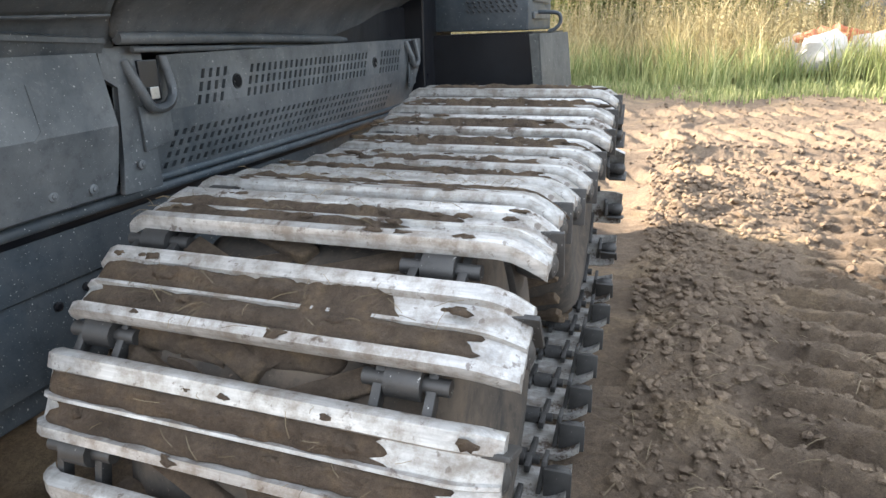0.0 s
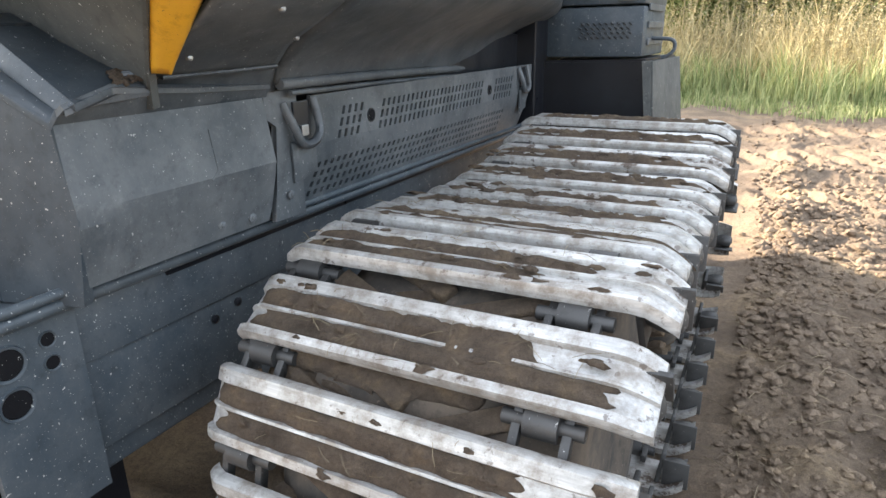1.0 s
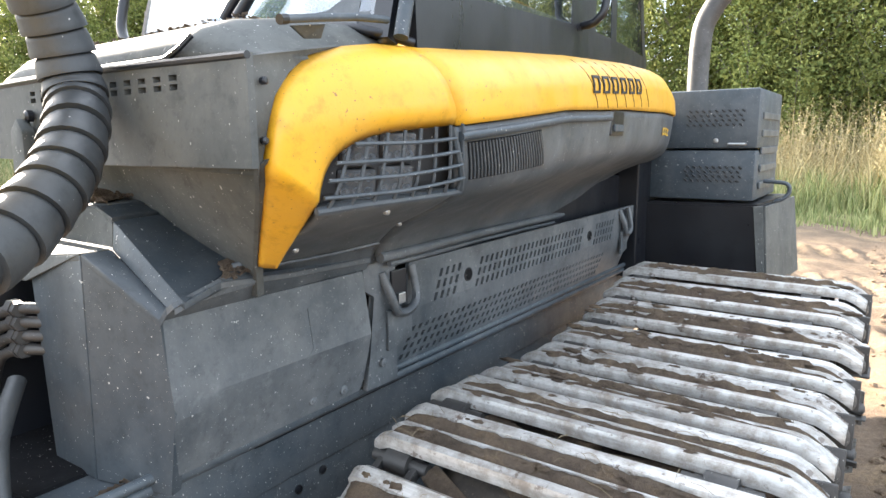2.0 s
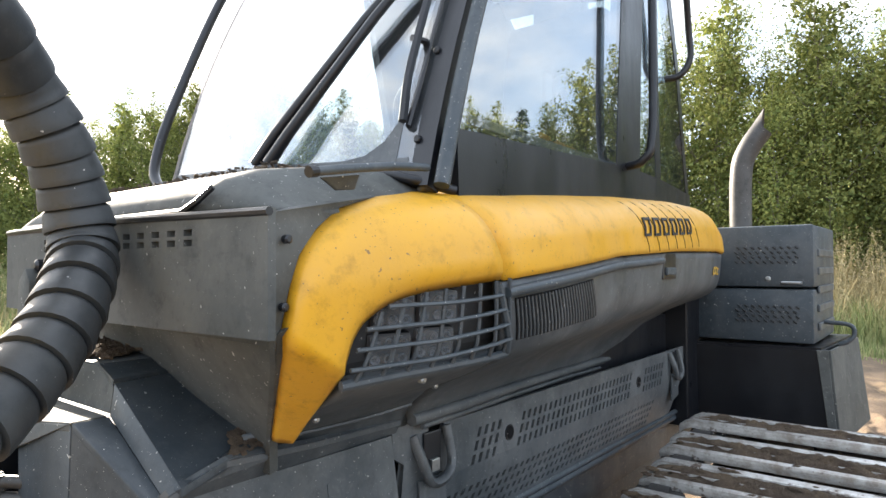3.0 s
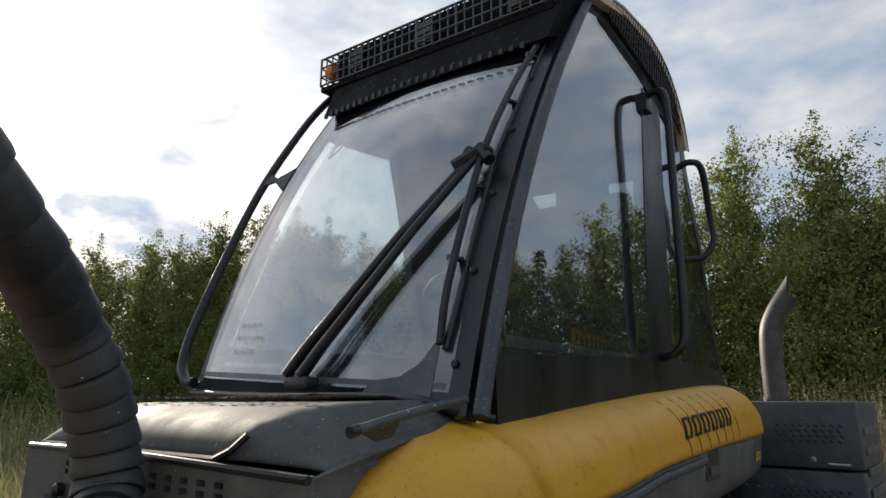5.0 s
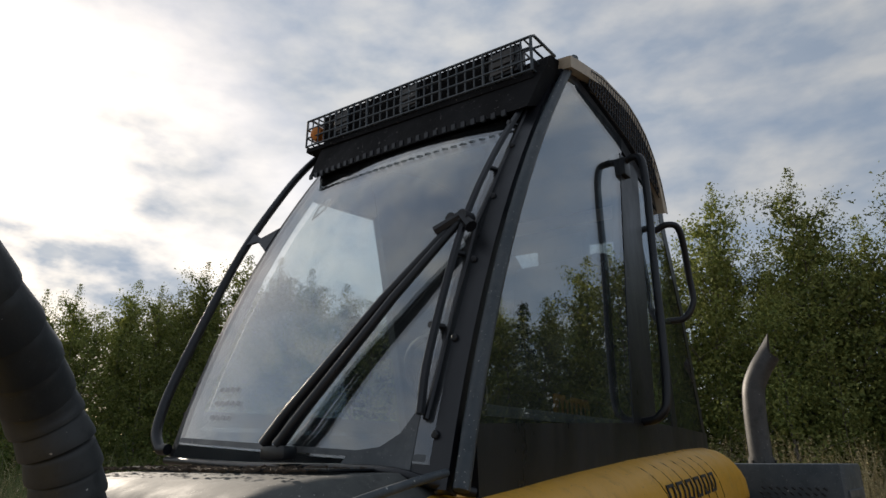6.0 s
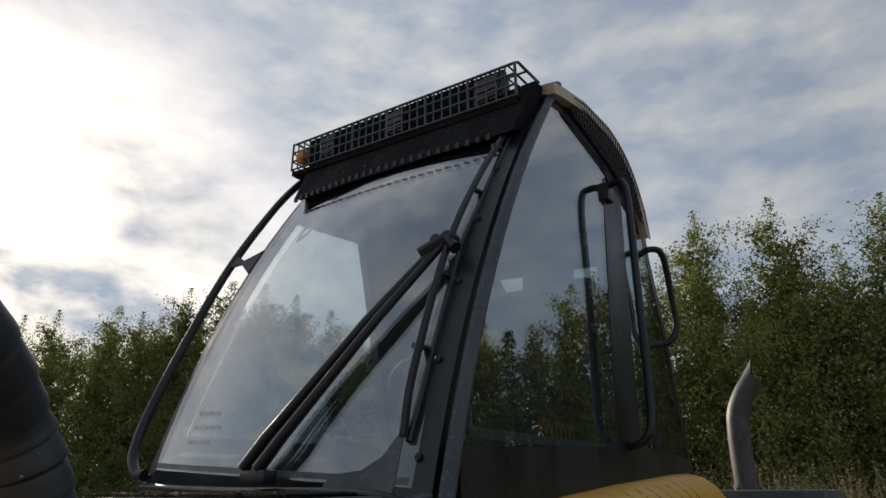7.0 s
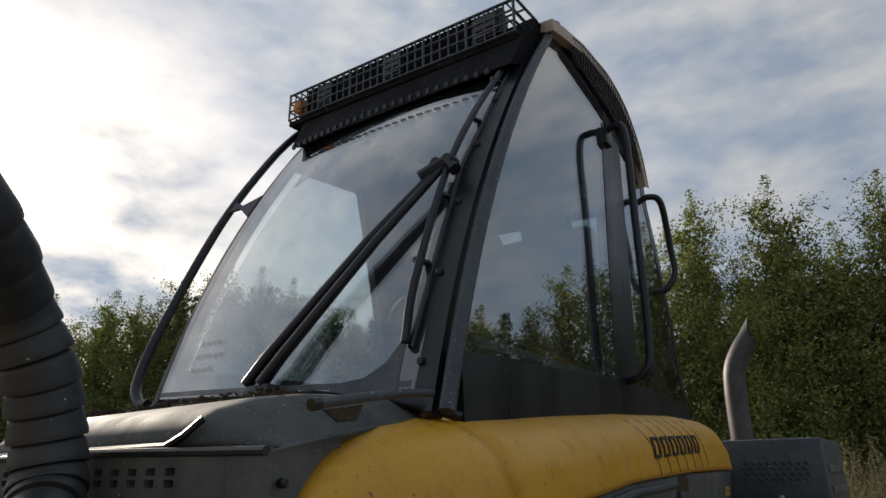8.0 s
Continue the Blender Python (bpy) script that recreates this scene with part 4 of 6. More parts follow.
add_hex(bm, [(-1.98, 0.965, 1.80), (-0.965, 0.965, 1.78), (-1.06, 2.2, 1.80), (-1.98, 2.2, 1.80), (-1.98, 0.965, 1.985), (-0.955, 0.965, 1.965), (-1.06, 2.2, 2.02), (-1.98, 2.2, 2.02)])
part("housing_core", bm, M_HOOD, hd)


def cheek_grid():
    """Filler between the lid's edge and the yellow corner cover."""
    g = []
    edge = [cover(y, q) for y, q in ((1.20, 0.968), (1.105, 0.942), (1.044, 0.893), (1.003, 0.83), (0.984, 0.74), (0.976, 0.63))]
    edge += [edge[-1].lerp(Vector((-1.235, 1.163, 1.555)), t) for t in (0.25, 0.5, 0.75, 1.0, 1.15)]
    for p in edge:
        b = p + Vector((0.002, -0.002, 0))
        a = Vector((-0.94, 0.952, min(b.z, 1.98))) if b.z > 1.79 else wall_edge(b.z)
        g.append([a.lerp(b, k / 4) for k in range(5)])
    return g


part("cheek_panel", add_sheet(bmesh.new(), cheek_grid(), 0.008), M_HOOD, hd, smooth=60)


def lid():
    cols = [-1.76 + 0.054 * k for k in range(12)]
    us = [-1.995, -1.90, -1.88]
    for x in cols:
        us += [x, x + 0.027]
    us.append(-0.936)
    vs = [0.0, 0.734, 0.792, 0.823, 0.880, 1.0]
    holes = set()
    for i in range(len(us) - 1):
        if any(abs(us[i] - c) < 1e-6 for c in cols):
            holes |= {(i, 1), (i, 3)}

    def at(x, v):
        lo = interp(x, [(-2.0, 1.803), (-1.45, 1.793), (-0.93, 1.793)])
        return (x, 0.938, lo + (1.985 - lo) * v)
    return perforated(us, vs, holes, at, (0, 0.014, 0))


part("front_lid", lid(), M_HOOD, hd, "olive-grey sheet lid with square vent holes")
bm = bmesh.new()
add_tube(bm, [(-1.99, 0.94, 1.985), (-1.46, 0.936, 1.99), (-0.935, 0.94, 1.98)], 0.007, 8)
part("lid_edge", bm, M_BLACK, hd)
for x, z in ((-0.918, 1.94), (-0.925, 1.84)):
    bm = bmesh.new()
    add_lathe(bm, ((-0.006, 0.007), (0.003, 0.007), (0.005, 0.004)), Matrix.Translation((x - 0.012, 0.968, z)), 10)
    part("cheek_bolt", bm, M_BLACK, hd)
bm = bmesh.new()
add_slab(bm, [(-1.82, 0.93, 1.64), (-1.74, 0.93, 1.64), (-1.735, 0.93, 1.87), (-1.76, 0.93, 1.90), (-1.80, 0.93, 1.87)], (0, -0.03, 0), 0.006)
part("lid_handle", bm, M_HOOD, hd, smooth=40)
bm = bmesh.new()
add_lathe(bm, ((-0.008, 0.014), (0.005, 0.014), (0.01, 0.007)), pose(-1.75, 0.925, 1.905, 0, 0, -90), 10)
part("lid_knob", bm, M_BLACK, hd)

# rounded cowl in front of the glass
cowl = empty("cowl", parent=fw)


def cowl_pt(u, v):
    """u from left to right, v from the front edge up and back to the glass."""
    x = -2.0 + 1.04 * u
    prof = [(0.955, 1.995), (0.965, 2.02), (0.995, 2.05), (1.05, 2.072), (1.14, 2.085), (1.25, 2.09), (1.36, 2.092)]
    y = interp(v, [(k / 6, a) for k, (a, _) in enumerate(prof)])
    z = interp(v, [(k / 6, b) for k, (_, b) in enumerate(prof)])
    edge = max(0.0, (0.13 - u) / 0.13)
    edge2 = max(0.0, (u - 0.80 - 0.10 * v) / (0.20 - 0.10 * v))
    z -= (z - 1.985) * (0.85 * edge ** 2 + 0.95 * edge2 ** 1.3)
    y += edge2 * 0.05 * (1 - v)
    return Vector((x, y, z))


part("cowl_shell", add_sheet(bmesh.new(), [[cowl_pt(u, v) for v in np.linspace(0, 1, 13)] for u in np.linspace(0, 1, 48)], 0.012), M_HOOD, cowl, smooth=180)
bm = bmesh.new()
add_tube(bm, [cowl_pt(u, 0.02) + Vector((0, -0.008, -0.004)) for u in np.linspace(0.08, 0.78, 18)] + [cowl_pt(0.82, 0.10) + Vector((0, -0.012, 0)), cowl_pt(0.84, 0.22) + Vector((0, -0.012, 0.006))], 0.006, 6)
part("cowl_seal", bm, M_BLACK, cowl)
bm = bmesh.new()
add_tube(bm, [(-0.922, 1.005, 2.043), (-0.932, 1.11, 2.062), (-0.943, 1.216, 2.079), (-0.965, 1.33, 2.092)], 0.0078, 12)
part("cowl_pipe", bm, M_CHASSIS, cowl, smooth=60)
bm = bmesh.new()
add_tube(bm, [(-0.9215, 1.0, 2.042), (-0.923, 1.016, 2.045)], 0.0092, 12)
part("pipe_end", bm, M_BLACK, cowl)
part("pipe_bracket", add_slab(bmesh.new(), [(-0.94, 1.04, 2.04), (-0.945, 1.13, 2.055), (-0.958, 1.13, 2.03), (-0.958, 1.09, 2.025)], (-0.006, 0, 0), 0.002), M_CHASSIS, cowl)
# grating strip in front of the glass
us = [-1.93 + 0.0115 * k for k in range(70)]
vs = [1.19 + 0.0095 * k for k in range(15)]
holes = {(i, j) for i in range(1, 69, 2) for j in range(1, 14, 2)}
grate = perforated(us, vs, holes, lambda x, y: (x, y, 2.093 + 0.002 * math.sin(9 * x)), (0, 0, 0.004))
part("grating", grate, M_BLACK, cowl)
litter("dry_litter", 500, lambda u, v: (-1.95 + 0.8 * u, 1.10 + 0.22 * v, 2.094 + 0.006 * v), M_MUD, 15, 0.006, cowl)
bm = bmesh.new()
add_tube(bm, smooth_path([(-2.03, 1.365, 2.115), (-1.6, 1.345, 2.10), (-1.15, 1.325, 2.095), (-1.02, 1.34, 2.075), (-0.965, 1.42, 2.055)], 6), 0.011, 8)
part("glass_seal", bm, M_BLACK, cowl, smooth=60)

# ---- cab ----
cab = empty("cab", parent=fw)


def post_y(z):
    return 1.335 + 0.30 * (z - 2) + 0.165 * (z - 2) ** 2


def cab_pt(u, z, back=0.0):
    """Point on the windscreen's plane: u = 0 at the track side, 1 at the far side."""
    xr = -0.965 - 0.07 * (z - 2.1) / 1.3
    xl = -2.035 - 0.17 * (z - 2.1) / 1.3
    zz = z + 0.06 * u
    return Vector((xr + (xl - xr) * u, post_y(z) + 0.02 * u - 0.03 * math.sin(math.pi * u) + back, zz))


def side_pt(y, z):
    """Point on the track-side wall of the cab, which draws in towards the back."""
    x0 = -0.965 - 0.07 * (z - 2.1) / 1.3
    return Vector((x0 - interp(y - post_y(z), [(0, 0), (1, 0.065), (1.6, 0.12), (2.2, 0.205), (2.7, 0.29)]), y, z))


def rear_y(z):
    return interp(z, [(2.0, 3.70), (2.23, 3.62), (2.66, 3.42), (3.2, 3.14)])


def far_pt(y, z):
    p = cab_pt(1.0, z)
    return Vector((p.x + 0.16 * max(0.0, y - post_y(z)), y, p.z))


# glass
screen = part("windscreen", add_sheet(bmesh.new(), [[cab_pt(u, z) for z in np.linspace(2.10, 3.40, 14)] for u in np.linspace(0.06, 0.975, 16)], 0.006), M_GLASS, cab, "dusty front windscreen", 30)
part("black_border", add_sheet(bmesh.new(), [[cab_pt(u, z) + Vector((0, -0.004, 0.002)) for z in (2.105, 2.118)] for u in np.linspace(0.07, 0.96, 12)], 0.002), M_GREY, screen)

ROOF = lambda y: interp(y, [(2.05, 3.43), (2.35, 3.515), (2.64, 3.55), (2.78, 3.53), (2.88, 3.495), (2.98, 3.42), (3.06, 3.31), (3.10, 3.20)])
GUARD_LOW = lambda y: interp(y, [(2.1, 3.41), (2.18, 3.40), (2.66, 3.355), (2.98, 3.265), (3.12, 3.20)])
pane_end = lambda z: interp(z, [(2.12, 2.40), (2.25, 2.42), (3.3, 2.61), (3.42, 2.64)])
part("side_window", add_sheet(bmesh.new(), [[side_pt(post_y(z) + 0.012 + (max(pane_end(z), post_y(z) + 0.05) - post_y(z) - 0.012) * t, z) for t in np.linspace(0, 1, 8)] for z in np.linspace(2.12, 3.39, 12)], 0.006), M_SIDEGLASS, cab, "tinted side window", 30)
part("door_window", add_sheet(bmesh.new(), [[side_pt(y, z) for y in np.linspace(2.68, 2.91, 3)] for z in np.linspace(2.14, 3.28, 6)], 0.006), M_SIDEGLASS, cab, "tinted door window", 30)
part("rear_side_window", add_sheet(bmesh.new(), [[side_pt(2.95 + (rear_y(z) - 3.0) * t, z) for t in np.linspace(0, 1, 4)] for z in np.linspace(2.14, 3.2, 6)], 0.006), M_SIDEGLASS, cab, "", 30)
FAR_END = 2.27
part("far_window", add_sheet(bmesh.new(), [[far_pt(post_y(z) + 0.06 + (FAR_END - post_y(z) - 0.06) * t, z - 0.06) for t in np.linspace(0, 1, 6)] for z in np.linspace(2.2, 3.15, 6)], -0.006), M_GLASS, cab, "", 30)
part("far_header", add_sheet(bmesh.new(), [[far_pt(post_y(z) + 0.03 + (FAR_END - post_y(z) - 0.03) * t, z) for z in np.linspace(3.09, 3.38, 4)] for t in np.linspace(0, 1, 4)], -0.03), M_INT, cab)
part("far_panel", add_sheet(bmesh.new(), [[far_pt(y, z) for z in np.linspace(2.0, 3.42, 6)] for y in np.linspace(FAR_END, 3.1, 8)], -0.03), M_INT, cab)
part("far_panel", add_sheet(bmesh.new(), [[far_pt(3.1 + (rear_y(z) - 3.1) * t, z) for z in np.linspace(2.0, 3.2, 6)] for t in np.linspace(0, 1, 4)], -0.03), M_INT, cab)
part("headliner", add_sheet(bmesh.new(), [[side_pt(y, ROOF(y) - 0.10).lerp(far_pt(y, ROOF(y) - 0.10), t) for t in np.linspace(0.02, 0.98, 6)] for y in np.linspace(2.1, 3.02, 8)], 0.02), M_INT, cab, smooth=60)
part("rear_window", add_sheet(bmesh.new(), [[side_pt(rear_y(z) - 0.02, z).lerp(far_pt(rear_y(z) - 0.02, z), t) for t in np.linspace(0.06, 0.94, 4)] for z in np.linspace(2.24, 3.13, 4)], -0.006), M_GLASS, cab, "", 30)


def strip(a, b, wa, wb, thick, n=10):
    """A flat bar whose two long edges are the curves a(t) and b(t)."""
    return add_sheet(bmesh.new(), [[a(t).lerp(b(t), s) for s in (0, 0.5, 1)] for t in np.linspace(0, 1, n)], thick)


zt = lambda t: 2.06 + (3.5 - 2.06) * t
part("front_pillar", strip(lambda t: cab_pt(0.103 - 0.02 * t, zt(t), -0.006), lambda t: cab_pt(0.015, zt(t), -0.006), 0, 0, -0.04, 14), M_BLACK, cab, smooth=40)
part("front_pillar", strip(lambda t: cab_pt(0.995, zt(t), -0.006), lambda t: cab_pt(0.965, zt(t), -0.006), 0, 0, -0.04, 14), M_BLACK, cab, smooth=40)
bm = bmesh.new()
add_tube(bm, [cab_pt(0.0, zt(t), 0.012) + Vector((0.006, 0, 0)) for t in np.linspace(0.0, 1.0, 14)], 0.017, 10)
part("pillar_tube", bm, M_CHASSIS, cab, smooth=60)
for z in np.linspace(2.16, 3.42, 7):
    p = cab_pt(0.055, z, -0.008)
    bm = bmesh.new()
    add_lathe(bm, ((-0.004, 0.009), (0.004, 0.009), (0.006, 0.006)), pose(p.x, p.y, p.z, 0, 0, -90), 8)
    part("pillar_bolt", bm, M_BLACK, cab)
part("corner_gusset", add_slab(bmesh.new(), [cab_pt(0.10, 2.09, -0.008), cab_pt(0.10, 2.24, -0.008), cab_pt(0.115, 2.20, -0.008), cab_pt(0.14, 2.16, -0.008), cab_pt(0.185, 2.13, -0.008), cab_pt(0.26, 2.118, -0.008), cab_pt(0.28, 2.09, -0.008)], (0, 0.004, 0)), M_GREY, cab)
# sill, posts and rails of the side wall
part("side_sill", add_sheet(bmesh.new(), [[side_pt(y, z) + Vector((0.012, 0, 0)) for z in (2.02, 2.06, 2.12, 2.185 + 0.06 * min(1.0, (y - 1.42) / 1.2))] for y in np.linspace(1.42, 3.62, 16)], 0.03), M_BLACK, cab, smooth=60)
part("inner_ledge", add_sheet(bmesh.new(), [[side_pt(y, z) + Vector((-0.035, 0, 0)) for z in (2.04, 2.12, 2.17)] for y in np.linspace(1.48, 3.6, 12)], 0.02), M_DARK, cab)
part("window_rail", add_sheet(bmesh.new(), [[side_pt(y, z + 0.012 * (y - 1.5)) + Vector((0.004, 0, 0)) for z in (2.205, 2.228)] for y in np.linspace(1.48, 2.42, 8)], 0.012), M_CHASSIS, cab)
POSTS = ((lambda z: pane_end(z) - 0.02, lambda z: 2.66 + 0.13 * (z - 2.2)), (lambda z: 2.89, lambda z: 2.965), (lambda z: rear_y(z) - 0.075, rear_y))
for fa, fb in POSTS:
    part("side_post", strip(lambda t: side_pt(fa(2.1 + 1.2 * t), 2.1 + 1.2 * t) + Vector((0.008, 0, 0)), lambda t: side_pt(fb(2.1 + 1.2 * t), 2.1 + 1.2 * t) + Vector((0.008, 0, 0)), 0, 0, -0.04, 8), M_BLACK, cab)
for ya in (2.24,):
    part("far_post", strip(lambda t: far_pt(ya, 2.10 + 1.36 * t), lambda t: far_pt(ya + 0.09, 2.10 + 1.36 * t), 0, 0, 0.04, 6), M_BLACK, cab)
part("top_rail", add_sheet(bmesh.new(), [[side_pt(y, GUARD_LOW(y) + dz) + Vector((0.006, 0, 0)) for dz in (-0.03, 0.0, 0.03)] for y in np.linspace(2.06, 3.12, 14)], 0.03), M_BLACK, cab)
part("eave_panel", add_sheet(bmesh.new(), [[side_pt(y, GUARD_LOW(y) + (ROOF(y) - GUARD_LOW(y)) * t) + Vector((-0.02, 0, 0)) for t in np.linspace(0, 0.97, 3)] for y in np.linspace(2.12, 3.08, 14)], 0.02), M_DARK, cab)
part("far_sill", add_sheet(bmesh.new(), [[far_pt(y, z) for z in (2.0, 2.1, 2.2)] for y in np.linspace(1.42, 3.6, 8)], 0.03), M_BLACK, cab)
part("rear_wall", add_sheet(bmesh.new(), [[side_pt(rear_y(z), z).lerp(far_pt(rear_y(z), z), t) for t in np.linspace(0, 1, 4)] for z in (2.0, 2.1, 2.24)], -0.03), M_INT, cab)
part("rear_header", add_sheet(bmesh.new(), [[side_pt(y, z).lerp(far_pt(y, z), t) for t in np.linspace(0, 1, 4)] for y, z in ((3.17, 3.13), (3.14, 3.2), (3.08, 3.3), (3.0, 3.4))], -0.03), M_INT, cab)
part("cab_floor", add_slab(bmesh.new(), [side_pt(1.5, 2.02), side_pt(3.68, 2.02), far_pt(3.68, 2.0), far_pt(1.5, 2.0)], (0, 0, -0.03)), M_INT, cab)
# roof
bm = bmesh.new()
g = []
for y in [2.05 + 1.05 * (1 - (1 - k / 21) ** 1.6) for k in range(22)]:
    r = ROOF(y)
    a = side_pt(y, r) + Vector((0.045, 0, 0))
    b = far_pt(y, r) + Vector((-0.02, 0, 0))
    g.append([a.lerp(b, t) + Vector((0, 0, 0.02 * math.sin(math.pi * t) ** 0.5)) for t in np.linspace(0, 1, 9)])
add_sheet(bm, g, 0.04)
roof = part("roof", bm, M_ROOF, cab, "cream moulded roof", 60)
# mesh guard along the roof's edge
bm = bmesh.new()
guard_pt = lambda y, t: side_pt(y, GUARD_LOW(y) + 0.02 + (ROOF(y) - GUARD_LOW(y) - 0.03) * t) + Vector((0.028 + 0.015 * t, 0, 0))
for k in range(34):
    y = 2.24 + 0.026 * k
    add_tube(bm, [guard_pt(y, 0), guard_pt(y, 0.5), guard_pt(y, 1)], 0.0034, 5)
for t in (0.0, 0.25, 0.5, 0.75, 1.0):
    add_tube(bm, [guard_pt(y, t) for y in np.linspace(2.24, 3.09, 14)], 0.0034, 5)
part("roof_guard", bm, M_BLACK, cab)
# visor under the lamp cage
bm = bmesh.new()
add_hex(bm, [cab_pt(0.03, 3.16, -0.05), cab_pt(0.97, 3.19, -0.05), cab_pt(0.97, 3.36, 0.2), cab_pt(0.03, 3.36, 0.2), cab_pt(0.0, 3.42, -0.10), cab_pt(1.0, 3.42, -0.10), cab_pt(1.0, 3.47, 0.2), cab_pt(0.0, 3.47, 0.2)])
part("visor", bm, M_DARK, cab)
for k in range(26):
    u = 0.10 + 0.034 * k
    part("visor_tooth", box((-0.008, -0.004, -0.010), (0.008, 0.004, 0.010), 0, Matrix.Translation(cab_pt(u, 3.153 + 0.03 * u, -0.05))), M_BLACK, cab)

# lamp cage: corner frame and single bars
cage = empty("lamp_cage", parent=cab)
C0, C1 = Vector((-1.075, 1.93, 3.345)), Vector((-2.29, 1.98, 3.475))
CH, CD = 0.145, 0.17


def cage_pt(u, d, h):
    return C0.lerp(C1, u) + Vector((0, CD * d, CH * h))


for k in range(31):
    u = k / 30
    bm = bmesh.new()
    r = 0.006 if k % 5 == 0 else 0.0038
    add_tube(bm, [cage_pt(u, 1, 0), cage_pt(u, 0, 0), cage_pt(u, 0, 0.9), cage_pt(u, 0.12, 1), cage_pt(u, 1, 1)], r, 5)
    part("cage_bar", bm, M_CHASSIS, cage)
for d, h in ((0, 0), (0, 0.3), (0, 0.6), (0, 0.9), (0.12, 1), (0.5, 1), (1, 1), (0.5, 0), (1, 0)):
    bm = bmesh.new()
    add_tube(bm, [cage_pt(0, d, h), cage_pt(1, d, h)], 0.0045, 5)
    part("cage_bar", bm, M_CHASSIS, cage)
for u in (0, 1):
    for h in (0.3, 0.6):
        bm = bmesh.new()
        add_tube(bm, [cage_pt(u, 0, h), cage_pt(u, 1, h)], 0.0045, 5)
        part("cage_bar", bm, M_CHASSIS, cage)
part("cage_tray", add_slab(bmesh.new(), [cage_pt(0, 0.02, -0.06), cage_pt(1, 0.02, -0.06), cage_pt(1, 1.3, -0.06), cage_pt(0, 1.3, -0.06)], (0, 0, -0.02)), M_DARK, cage)
# near-black sheet added close behind the bars to darken the cage's inside
part("cage_back", add_slab(bmesh.new(), [cage_pt(0.05, 0.14, -0.05), cage_pt(0.92, 0.14, -0.05), cage_pt(0.92, 0.14, 0.96), cage_pt(0.05, 0.14, 0.96)], (0, 0.02, 0)), M_DARK, cage)
for u, w in ((0.10, 0.060), (0.47, 0.055), (0.80, 0.045)):
    c = cage_pt(u, 0.10, 0.48)
    m = Matrix.Translation(c)
    lamp = part("work_lamp", box((-w, -0.012, -0.052), (w, 0.05, 0.052), 0.008, m), M_BLACK, cage, smooth=40)
    for dz in (-0.03, 0.0, 0.03):
        part("lamp_glass", box((-w * 0.82, -0.018, dz - 0.011), (w * 0.82, -0.013, dz + 0.011), 0.002, m), M_EXH, lamp)
bm = bmesh.new()
c = cage_pt(0.955, 0.14, 0.42)
add_lathe(bm, ((-0.03, 0.028), (-0.02, 0.036), (0.02, 0.034), (0.032, 0.015)), pose(c.x, c.y, c.z, 8, 0, -90), 16)
part("marker_lamp", bm, M_ORANGE, cage, smooth=50)

# handrails
bm = bmesh.new()
add_tube(bm, smooth_path([cab_pt(0.99, 2.085, -0.02), cab_pt(1.03, 2.09, -0.03), cab_pt(1.075, 2.16, -0.04), cab_pt(1.085, 2.35, -0.04), cab_pt(1.10, 2.8, -0.04), cab_pt(1.11, 3.15, -0.04), cab_pt(1.10, 3.34, -0.04), cab_pt(1.06, 3.42, -0.03), cab_pt(0.99, 3.43, 0)], 6), 0.016, 10)
part("front_handrail", bm, M_BLACK, cab, smooth=60)
bm = bmesh.new()
add_slab(bm, [cab_pt(1.09, 2.84, -0.05), cab_pt(1.10, 2.91, -0.05), cab_pt(1.05, 2.87, -0.03), cab_pt(0.99, 2.92, -0.01), cab_pt(0.99, 2.80, -0.01), cab_pt(1.05, 2.86, -0.03)], (0, 0.012, 0), 0.003)
part("rail_bracket", bm, M_BLACK, cab)


def off_side(y, z, o=0.08):
    return side_pt(y, z) + Vector((o, 0, 0))


bow = [side_pt(2.60, 3.25), off_side(2.59, 3.265, 0.06), off_side(2.575, 3.20, 0.1), off_side(2.56, 2.83, 0.1), off_side(2.515, 2.36, 0.1), off_side(2.50, 2.26, 0.07), side_pt(2.50, 2.24)]
part("door_handrail", tube(smooth_path(bow, 6), 0.0145, 10), M_BLACK, cab, smooth=60)
part("rail_bracket", box((-0.02, -0.03, -0.045), (0.03, 0.03, 0.03), 0.006, Matrix.Translation(side_pt(2.60, 3.24))), M_BLACK, cab, smooth=40)
bow = [side_pt(3.0, 3.09), off_side(3.01, 3.11, 0.06), off_side(3.05, 3.08, 0.1), off_side(3.12, 2.90, 0.1), off_side(3.14, 2.78, 0.1), off_side(3.12, 2.71, 0.06), side_pt(3.10, 2.70)]
part("door_handrail", tube(smooth_path(bow, 6), 0.0145, 10), M_BLACK, cab, smooth=60)

# wipers: two parallel arms, a long blade across, a short blade by the pillar
wip = empty("wiper", parent=cab)
for o in (0.0, 0.05):
    bm = bmesh.new()
    add_tube(bm, [cab_pt(0.495 - o, 2.12, -0.045), cab_pt(0.445 - o, 2.19, -0.05), cab_pt(0.25 - o * 0.6, 2.48, -0.05), cab_pt(0.105 - o * 0.3, 2.70, -0.055)], lambda t: 0.016 - 0.006 * t, 8)
    part("wiper_arm", bm, M_BLACK, wip, smooth=60)
bm = bmesh.new()
add_tube(bm, [cab_pt(0.15, 2.665, -0.06), cab_pt(0.09, 2.705, -0.06), cab_pt(0.06, 2.67, -0.05)], 0.017, 8)
add_tube(bm, [cab_pt(0.11, 2.70, -0.075), cab_pt(0.11, 2.70, -0.035)], 0.016, 10)
add_tube(bm, [cab_pt(0.08, 2.705, -0.075), cab_pt(0.08, 2.705, -0.035)], 0.016, 10)
part("wiper_joint", bm, M_BLACK, wip, smooth=40)
bm = bmesh.new()
